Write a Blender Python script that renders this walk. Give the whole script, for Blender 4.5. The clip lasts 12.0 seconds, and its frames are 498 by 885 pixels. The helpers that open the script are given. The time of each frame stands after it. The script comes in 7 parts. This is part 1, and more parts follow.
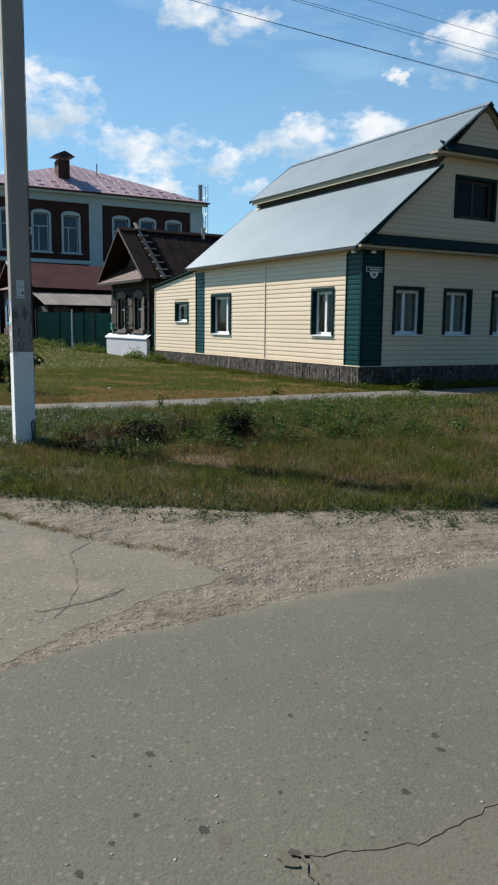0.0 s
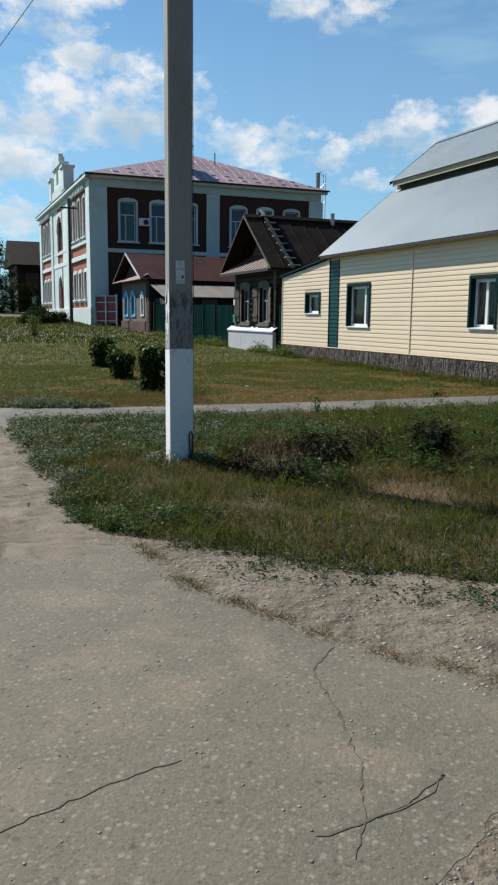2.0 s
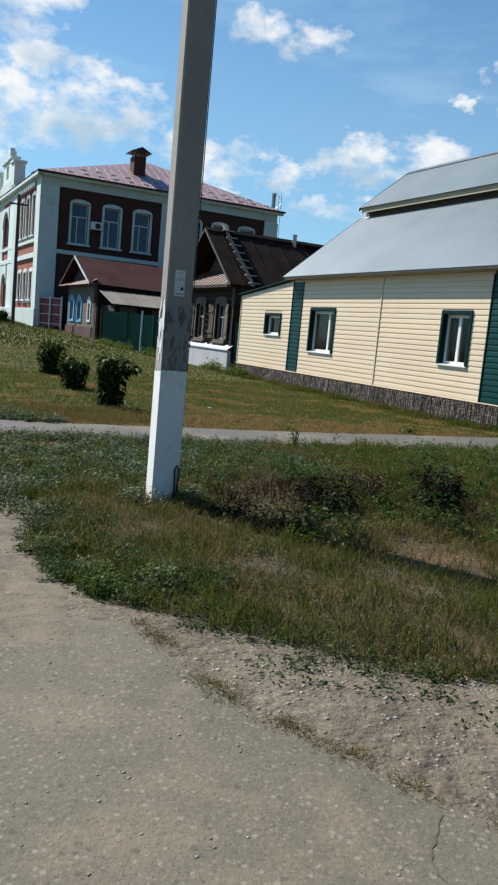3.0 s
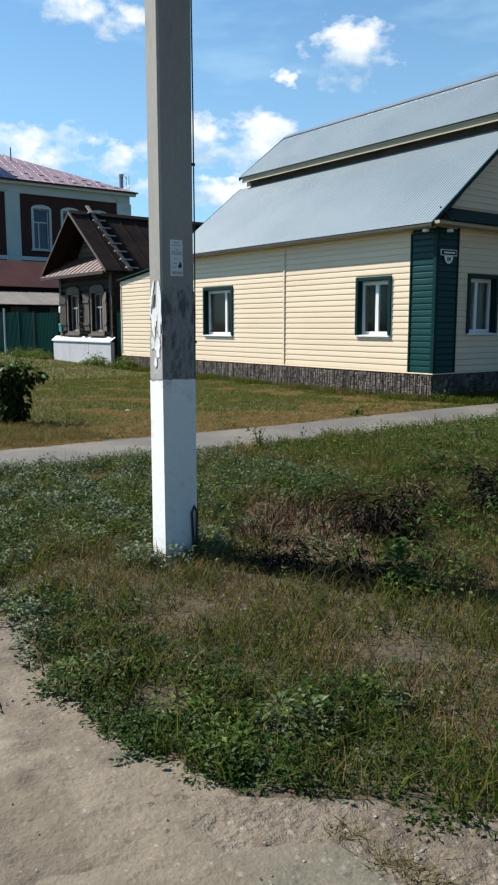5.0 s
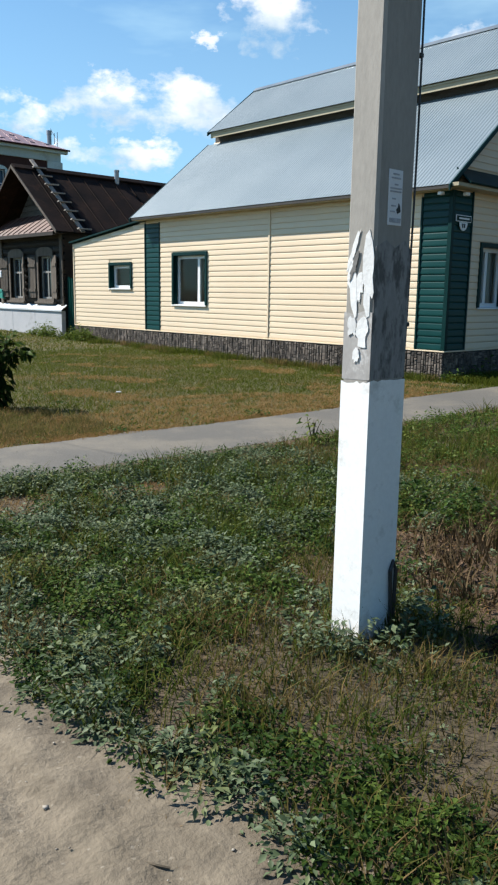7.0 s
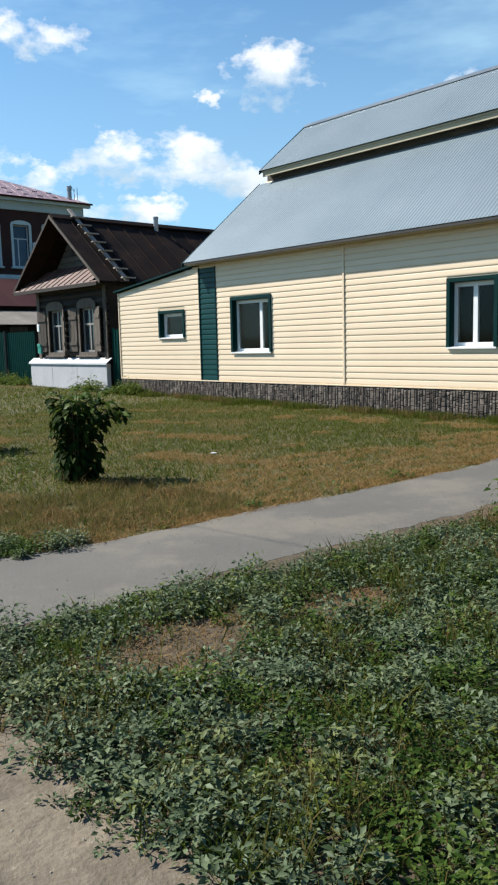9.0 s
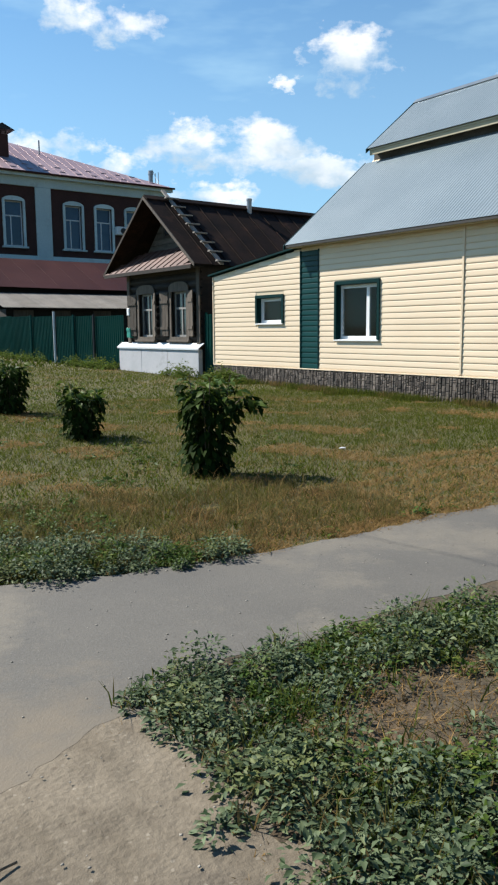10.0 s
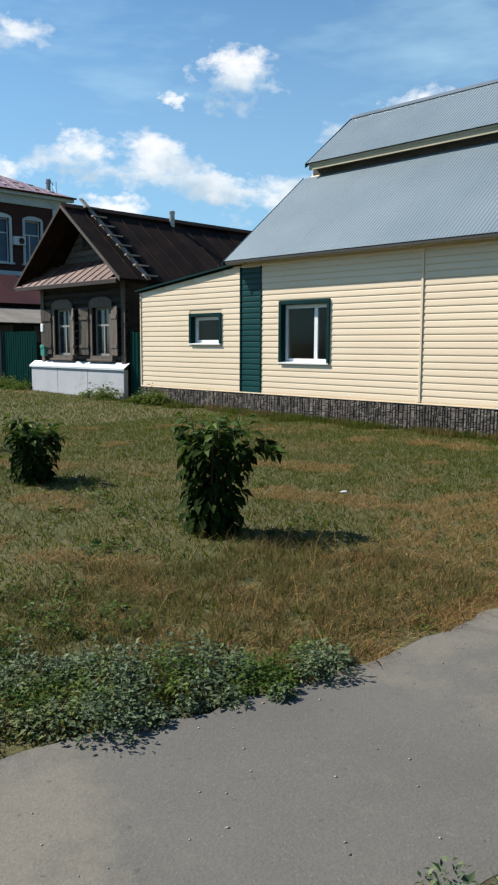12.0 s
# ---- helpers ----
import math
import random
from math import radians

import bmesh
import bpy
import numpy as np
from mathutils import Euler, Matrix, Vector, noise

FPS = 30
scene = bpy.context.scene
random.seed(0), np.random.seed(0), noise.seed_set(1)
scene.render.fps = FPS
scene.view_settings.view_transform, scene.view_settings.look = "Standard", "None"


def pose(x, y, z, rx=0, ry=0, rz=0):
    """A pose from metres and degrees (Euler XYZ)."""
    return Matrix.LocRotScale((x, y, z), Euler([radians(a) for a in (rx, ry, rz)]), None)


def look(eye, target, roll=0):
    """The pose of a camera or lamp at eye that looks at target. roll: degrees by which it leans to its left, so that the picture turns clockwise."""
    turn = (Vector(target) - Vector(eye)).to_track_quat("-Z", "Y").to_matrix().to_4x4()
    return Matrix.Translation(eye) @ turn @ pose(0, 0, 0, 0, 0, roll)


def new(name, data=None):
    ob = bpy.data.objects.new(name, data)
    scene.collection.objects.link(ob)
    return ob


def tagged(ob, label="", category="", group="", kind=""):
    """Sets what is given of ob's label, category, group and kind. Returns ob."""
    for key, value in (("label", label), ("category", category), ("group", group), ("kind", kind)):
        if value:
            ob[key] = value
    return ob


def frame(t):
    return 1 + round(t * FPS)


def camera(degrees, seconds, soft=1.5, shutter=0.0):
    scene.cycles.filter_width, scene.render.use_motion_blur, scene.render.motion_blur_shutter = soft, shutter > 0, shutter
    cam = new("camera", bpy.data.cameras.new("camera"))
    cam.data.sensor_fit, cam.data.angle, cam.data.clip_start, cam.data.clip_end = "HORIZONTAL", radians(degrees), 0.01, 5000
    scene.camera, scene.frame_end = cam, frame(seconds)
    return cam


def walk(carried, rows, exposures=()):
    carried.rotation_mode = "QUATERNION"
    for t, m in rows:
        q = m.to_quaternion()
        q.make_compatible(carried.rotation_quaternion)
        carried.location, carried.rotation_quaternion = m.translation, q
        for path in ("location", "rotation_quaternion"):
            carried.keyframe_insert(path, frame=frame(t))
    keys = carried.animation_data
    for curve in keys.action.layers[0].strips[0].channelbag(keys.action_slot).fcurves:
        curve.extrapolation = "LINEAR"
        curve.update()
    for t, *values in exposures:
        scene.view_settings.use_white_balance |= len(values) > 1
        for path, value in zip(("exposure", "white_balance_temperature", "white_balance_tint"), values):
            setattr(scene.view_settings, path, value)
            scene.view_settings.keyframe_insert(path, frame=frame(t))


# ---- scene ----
cam = camera(35.4, 12.0, soft=2.2)
METRES, EYE, TILT, LEAN, TURN = 12.5, 1.5, 0.0, 0.0, 0.0
ROWS = [
    (0.0, 0.0, 0.0, 0.0, 0.1, -8.5, -0.67),
    (0.5, -0.0218, 0.0367, 0.0004, -0.63, -8.51, -1.44),
    (1.0, -0.0371, 0.0764, 0.0006, 1.25, -7.17, -0.9),
    (1.5, -0.0587, 0.1122, -0.0015, 4.8, -5.53, -2.51),
    (2.0, -0.0824, 0.1486, -0.0021, 7.73, -9.12, -0.62),
    (2.5, -0.1062, 0.1877, -0.0002, 7.02, -9.6, -3.41),
    (3.0, -0.1376, 0.222, 0.001, 3.37, -7.77, -5.23),
    (5.0, -0.2331, 0.3626, -0.0007, -7.34, -8.53, 0.02),
    (5.5, -0.2646, 0.3957, 0.0002, -8.7, -8.3, -2.2),
    (6.0, -0.2839, 0.4319, -0.0055, -10.28, -9.15, 1.89),
    (6.5, -0.3014, 0.4669, -0.0034, -11.27, -11.05, -0.76),
    (7.0, -0.323, 0.5077, 0.0003, -13.03, -10.72, -0.86),
    (9.0, -0.3972, 0.6569, -0.0024, -12.3, -7.36, 1.43),
    (9.5, -0.4238, 0.6927, -0.0021, -7.48, -6.79, 0.54),
    (10.0, -0.4478, 0.7294, -0.0044, -7.34, -8.15, 0.47),
    (10.5, -0.4707, 0.7646, -0.0014, -8.89, -9.2, -1.22),
    (11.0, -0.4958, 0.7973, 0.0047, -13.46, -10.12, -1.99),
    (11.5, -0.5135, 0.8361, 0.0064, -15.98, -7.31, 0.34),
    (12.0, -0.5165, 0.8443, 0.007, -15.28, -7.1, -0.22),
]
walk(cam, [(t, pose(0, 0, EYE, TILT, LEAN, TURN) @ pose(METRES * x, METRES * y, METRES * z, 90 + pitch, roll, yaw)) for t, x, y, z, yaw, pitch, roll in ROWS],
     exposures=[(0.0, 0.54), (1.0, 0.53), (2.0, 0.40), (3.0, 0.5), (5.0, 0.76), (7.0, 0.82), (9.0, 0.78), (11.0, 0.7), (12.0, 0.62)])

# ---------------------------------------------------------------- world and sun
SUN_WAY = Vector((-0.857, 0.515, 0.0)).normalized() * math.cos(radians(44)) + Vector((0, 0, math.sin(radians(44))))


def node(nt, kind, x=0, **values):
    n = nt.nodes.new(kind)
    for key, value in values.items():
        n.inputs[key].default_value = value
    return n


def math_node(nt, op, a, b=None, clamp=False):
    n = nt.nodes.new("ShaderNodeMath")
    n.operation, n.use_clamp = op, clamp
    for slot, v in ((0, a), (1, b)):
        if v is None:
            continue
        if isinstance(v, (int, float)):
            n.inputs[slot].default_value = v
        else:
            nt.links.new(v, n.inputs[slot])
    return n.outputs[0]


def mix_colour(nt, fac, a, b, mode="MIX"):
    n = nt.nodes.new("ShaderNodeMix")
    n.data_type, n.blend_type = "RGBA", mode
    for slot, v in ((0, fac), (6, a), (7, b)):
        if isinstance(v, (int, float)):
            n.inputs[slot].default_value = v
        elif isinstance(v, (tuple, list)):
            n.inputs[slot].default_value = (*v[:3], 1)
        else:
            nt.links.new(v, n.inputs[slot])
    return n.outputs[2]


def ramp(nt, fac, stops):
    n = nt.nodes.new("ShaderNodeValToRGB")
    e = n.color_ramp.elements
    while len(e) < len(stops):
        e.new(0.5)
    for el, (p, c) in zip(e, stops):
        el.position = p
        el.color = (c, c, c, 1) if isinstance(c, (int, float)) else (*c, 1)
    nt.links.new(fac, n.inputs[0])
    return n.outputs[0]


def make_world():
    w = bpy.data.worlds.new("sky")
    scene.world = w
    w.use_nodes = True
    nt = w.node_tree
    nt.nodes.clear()
    sky = nt.nodes.new("ShaderNodeTexSky")
    sky.sky_type, sky.sun_disc = "NISHITA", False
    sky.sun_elevation = radians(44)
    sky.sun_rotation = math.atan2(SUN_WAY.x, SUN_WAY.y)
    sky.air_density, sky.dust_density, sky.ozone_density = 1.0, 0.3, 2.0
    co = nt.nodes.new("ShaderNodeTexCoord")
    sep = nt.nodes.new("ShaderNodeSeparateXYZ")
    nt.links.new(co.outputs["Generated"], sep.inputs[0])
    x, y, z = sep.outputs
    az = math_node(nt, "MULTIPLY", math_node(nt, "ARCTAN2", x, y), 57.2958)
    el = math_node(nt, "MULTIPLY", math_node(nt, "ARCSINE", z), 57.2958)
    comb = nt.nodes.new("ShaderNodeCombineXYZ")
    nt.links.new(az, comb.inputs[0])
    nt.links.new(math_node(nt, "MULTIPLY", el, 1.5), comb.inputs[1])
    billow = node(nt, "ShaderNodeTexNoise", Scale=0.26, Detail=8.0, Roughness=0.6)
    wisp = node(nt, "ShaderNodeTexNoise", Scale=0.085, Detail=5.0, Roughness=0.6)
    nt.links.new(comb.outputs[0], billow.inputs["Vector"])
    stretched = nt.nodes.new("ShaderNodeMapping")
    stretched.inputs["Scale"].default_value = (0.55, 1.3, 1)
    nt.links.new(comb.outputs[0], stretched.inputs["Vector"])
    nt.links.new(stretched.outputs[0], wisp.inputs["Vector"])
    curl = node(nt, "ShaderNodeTexNoise", Scale=0.85, Detail=6.0, Roughness=0.55)
    nt.links.new(comb.outputs[0], curl.inputs["Vector"])
    shift_by = nt.nodes.new("ShaderNodeSeparateColor")
    nt.links.new(curl.outputs["Color"], shift_by.inputs[0])
    az = math_node(nt, "ADD", az, math_node(nt, "MULTIPLY", math_node(nt, "SUBTRACT", shift_by.outputs[0], 0.5), 3.2))
    el_cloud = math_node(nt, "ADD", el, math_node(nt, "MULTIPLY", math_node(nt, "SUBTRACT", shift_by.outputs[1], 0.5), 2.4))
    # single cumulus clouds: bearing, height, half width and half height in degrees
    clouds = [(-2.9, 20.0, 3.3, 1.3), (-14.2, 14.2, 3.6, 2.0), (-7.2, 11.9, 4.2, 1.6), (-2.2, 11.2, 2.2, 1.1),
              (3.2, 12.6, 3.3, 1.5), (8.6, 12.6, 3.2, 1.8), (14.9, 17.7, 3.0, 1.9), (10.1, 16.5, 0.8, 0.5),
              (-20.6, 19.8, 3.6, 2.6), (-19.0, 16.6, 2.0, 1.3), (-21.6, 13.4, 5.8, 2.3), (-15.6, 14.0, 3.0, 2.7),
              (-24.0, 9.8, 4.0, 1.5), (18.6, 10.3, 4.0, 1.9), (12.5, 10.8, 3.4, 1.1), (-11.0, 9.2, 6.0, 1.1),
              (4.5, 9.3, 5.0, 0.9), (27.0, 14.0, 5.0, 2.2), (-33.0, 15.0, 7.0, 3.0), (40.0, 18.0, 7.0, 3.0), (-25.0, 6.4, 3.6, 1.5)]
    def mass(shift):
        body = None
        for a, e, w2, h2 in clouds:
            da = math_node(nt, "POWER", math_node(nt, "ABSOLUTE", math_node(nt, "DIVIDE", math_node(nt, "SUBTRACT", az, a), w2)), 2.0)
            up = math_node(nt, "DIVIDE", math_node(nt, "SUBTRACT", el_cloud, e + shift * h2), h2)
            de = math_node(nt, "POWER", math_node(nt, "ABSOLUTE", up), 2.0)
            f = math_node(nt, "SUBTRACT", 1.0, math_node(nt, "ADD", da, de))
            body = f if body is None else math_node(nt, "MAXIMUM", body, f)
        return body

    body = mass(0.0)
    lit = math_node(nt, "SUBTRACT", mass(0.55), body)
    body = math_node(nt, "MAXIMUM", body, -1.6)
    lumps = math_node(nt, "MULTIPLY", math_node(nt, "SUBTRACT", billow.outputs[0], 0.5), 5.2)
    cover = math_node(nt, "ADD", math_node(nt, "MULTIPLY", body, 0.75), lumps)
    cover = math_node(nt, "MULTIPLY", math_node(nt, "ADD", cover, 0.16), 0.72)
    mask = ramp(nt, cover, [(0.0, 0.0), (0.3, 0.35), (0.62, 0.8), (1.0, 1.0)])
    veil = ramp(nt, wisp.outputs[0], [(0.36, 0.0), (0.72, 0.6)])
    low = ramp(nt, math_node(nt, "DIVIDE", el, 30.0), [(0.0, 0.55), (0.42, 0.46), (0.8, 0.16), (1.0, 0.0)])
    thin = math_node(nt, "MAXIMUM", math_node(nt, "MULTIPLY", low, 0.75), math_node(nt, "MULTIPLY", veil, ramp(nt, math_node(nt, "DIVIDE", el, 60.0), [(0.35, 1.0), (0.7, 0.0)])), True)
    grey = node(nt, "ShaderNodeTexNoise", Scale=0.22, Detail=4.0, Roughness=0.5)
    nt.links.new(comb.outputs[0], grey.inputs["Vector"])
    rim = math_node(nt, "ADD", math_node(nt, "MULTIPLY", lit, 0.22), math_node(nt, "ADD", 0.50, math_node(nt, "MULTIPLY", math_node(nt, "SUBTRACT", grey.outputs[0], 0.5), 1.5)))
    shade = ramp(nt, rim, [(0.16, (6.6, 8.2, 9.6)), (0.42, (9.8, 10.7, 11.4)), (0.66, (12.8, 12.8, 12.8))])
    tint = mix_colour(nt, 1.0, sky.outputs[0], (0.56, 0.98, 1.22), "MULTIPLY")
    # the haze glows on the sun's side of the sky and thins out away from it
    toward = nt.nodes.new("ShaderNodeVectorMath")
    toward.operation = "DOT_PRODUCT"
    nt.links.new(co.outputs["Generated"], toward.inputs[0])
    toward.inputs[1].default_value = SUN_WAY
    glow = ramp(nt, math_node(nt, "ADD", math_node(nt, "MULTIPLY", toward.outputs["Value"], 0.5), 0.5), [(0.30, 0.08), (0.56, 1.0)])
    tint = mix_colour(nt, 1.0, tint, mix_colour(nt, glow, (0.34, 0.34, 0.34), (1.24, 1.27, 1.28)), "MULTIPLY")
    c = mix_colour(nt, math_node(nt, "MULTIPLY", thin, glow), tint, (6.6, 9.9, 11.8))
    c = mix_colour(nt, mask, c, shade)
    bg = nt.nodes.new("ShaderNodeBackground")
    bg.inputs["Strength"].default_value = SKY
    nt.links.new(c, bg.inputs["Color"])
    out = nt.nodes.new("ShaderNodeOutputWorld")
    nt.links.new(bg.outputs[0], out.inputs[0])


SKY = 0.055
make_world()
sun_data = bpy.data.lights.new("sun", "SUN")
sun_data.energy, sun_data.angle, sun_data.color = 5.0, radians(0.55), (1.0, 0.955, 0.88)
sun_lamp = new("sun", sun_data)
sun_lamp.matrix_world = look(SUN_WAY * 60, (0, 0, 0))

# ---------------------------------------------------------------- materials
def surf(name, a, b, scale=1.2, fine=30.0, rough=0.75, bump=0.25, metal=0.0, vary=0.12, speck=0.12, stain=None, streak=None,
         dist=0.01, island=False, spec=0.5, grit=None, lumps=0.0):
    """A worn surface: two tones over large patches, fine grain with relief, a tone of its own for each piece."""
    m = bpy.data.materials.new(name)
    m.use_nodes = True
    nt = m.node_tree
    bsdf = nt.nodes["Principled BSDF"]
    geo = nt.nodes.new("ShaderNodeNewGeometry")
    big = node(nt, "ShaderNodeTexNoise", Scale=scale, Detail=5.0, Roughness=0.6)
    small = node(nt, "ShaderNodeTexNoise", Scale=fine, Detail=4.0, Roughness=0.65)
    place = geo.outputs["Position"]
    if streak:
        mp = nt.nodes.new("ShaderNodeMapping")
        mp.inputs["Scale"].default_value = streak
        nt.links.new(place, mp.inputs["Vector"])
        place = mp.outputs[0]
    for n in (big, small):
        nt.links.new(place, n.inputs["Vector"])
    c = mix_colour(nt, ramp(nt, big.outputs[0], [(0.32, 0.0), (0.68, 1.0)]), a, b)
    if stain:
        spot = node(nt, "ShaderNodeTexNoise", Scale=stain[1], Detail=6.0, Roughness=0.7)
        nt.links.new(place, spot.inputs["Vector"])
        c = mix_colour(nt, ramp(nt, spot.outputs[0], [(stain[2], 0.0), (stain[2] + 0.12, stain[3])]), c, stain[0])
    if grit:
        for tone, size, cut in grit:
            chip = node(nt, "ShaderNodeTexVoronoi", Scale=size)
            nt.links.new(place, chip.inputs["Vector"])
            sel = nt.nodes.new("ShaderNodeSeparateColor")
            nt.links.new(chip.outputs["Color"], sel.inputs[0])
            hit = math_node(nt, "MULTIPLY", math_node(nt, "GREATER_THAN", sel.outputs[0], cut), ramp(nt, chip.outputs["Distance"], [(0.25, 1.0), (0.5, 0.0)]))
            c = mix_colour(nt, math_node(nt, "MULTIPLY", hit, 0.5), c, tone)
    k = math_node(nt, "ADD", 1.0, math_node(nt, "MULTIPLY", math_node(nt, "SUBTRACT", small.outputs[0], 0.5), speck * 4))
    info = nt.nodes.new("ShaderNodeObjectInfo")
    rnd = geo.outputs["Random Per Island"] if island else info.outputs["Random"]
    k = math_node(nt, "MULTIPLY", k, math_node(nt, "ADD", 1.0 - vary, math_node(nt, "MULTIPLY", rnd, 2 * vary)))
    grey = nt.nodes.new("ShaderNodeCombineColor")
    for i in range(3):
        nt.links.new(k, grey.inputs[i])
    c = mix_colour(nt, 1.0, c, grey.outputs[0], "MULTIPLY")
    nt.links.new(c, bsdf.inputs["Base Color"])
    bsdf.inputs["Metallic"].default_value = metal
    bsdf.inputs["Specular IOR Level"].default_value = spec
    r = math_node(nt, "ADD", rough - 0.1, math_node(nt, "MULTIPLY", big.outputs[0], 0.2), True)
    nt.links.new(r, bsdf.inputs["Roughness"])
    if bump:
        bp = nt.nodes.new("ShaderNodeBump")
        bp.inputs["Strength"].default_value, bp.inputs["Distance"].default_value = bump, dist
        height = small.outputs[0]
        if lumps:
            mid = node(nt, "ShaderNodeTexNoise", Scale=7.0, Detail=3.0, Roughness=0.55)
            nt.links.new(place, mid.inputs["Vector"])
            height = math_node(nt, "ADD", height, math_node(nt, "MULTIPLY", mid.outputs[0], lumps))
        nt.links.new(height, bp.inputs["Height"])
        nt.links.new(bp.outputs[0], bsdf.inputs["Normal"])
    return m


def foliage(name, a, b, dry=None, scale=0.9, rough=0.6, cut=0.5, trans=0.35, spec=0.06):
    """Leaves and blades: each one a tone of its own, dry ones and painted sunlit ones in patches; thin enough to let
    light through.
    """
    m = bpy.data.materials.new(name)
    m.use_nodes = True
    nt = m.node_tree
    nt.nodes.clear()
    geo = nt.nodes.new("ShaderNodeNewGeometry")
    patch = node(nt, "ShaderNodeTexNoise", Scale=scale, Detail=4.0, Roughness=0.6)
    nt.links.new(geo.outputs["Position"], patch.inputs["Vector"])
    c = mix_colour(nt, geo.outputs["Random Per Island"], a, b)
    if dry:
        k = math_node(nt, "ADD", patch.outputs[0], math_node(nt, "MULTIPLY", math_node(nt, "SUBTRACT", geo.outputs["Random Per Island"], 0.5), 0.22))
        c = mix_colour(nt, ramp(nt, k, [(cut, 0.0), (cut + 0.14, 0.92)]), c, dry)
    d = node(nt, "ShaderNodeBsdfPrincipled", Roughness=rough)
    d.inputs["Specular IOR Level"].default_value = spec
    t = nt.nodes.new("ShaderNodeBsdfTranslucent")
    mx = node(nt, "ShaderNodeMixShader", Fac=trans)
    nt.links.new(c, d.inputs["Base Color"])
    nt.links.new(c, t.inputs["Color"])
    nt.links.new(d.outputs[0], mx.inputs[1])
    nt.links.new(t.outputs[0], mx.inputs[2])
    out = nt.nodes.new("ShaderNodeOutputMaterial")
    nt.links.new(mx.outputs[0], out.inputs[0])
    return m


def glass(name, tint=(0.8, 0.86, 0.88)):
    m = bpy.data.materials.new(name)
    m.use_nodes = True
    b = m.node_tree.nodes["Principled BSDF"]
    b.inputs["Base Color"].default_value = (*tint, 1)
    b.inputs["Roughness"].default_value = 0.03
    b.inputs["Transmission Weight"].default_value = 1.0
    b.inputs["IOR"].default_value = 1.22
    return m


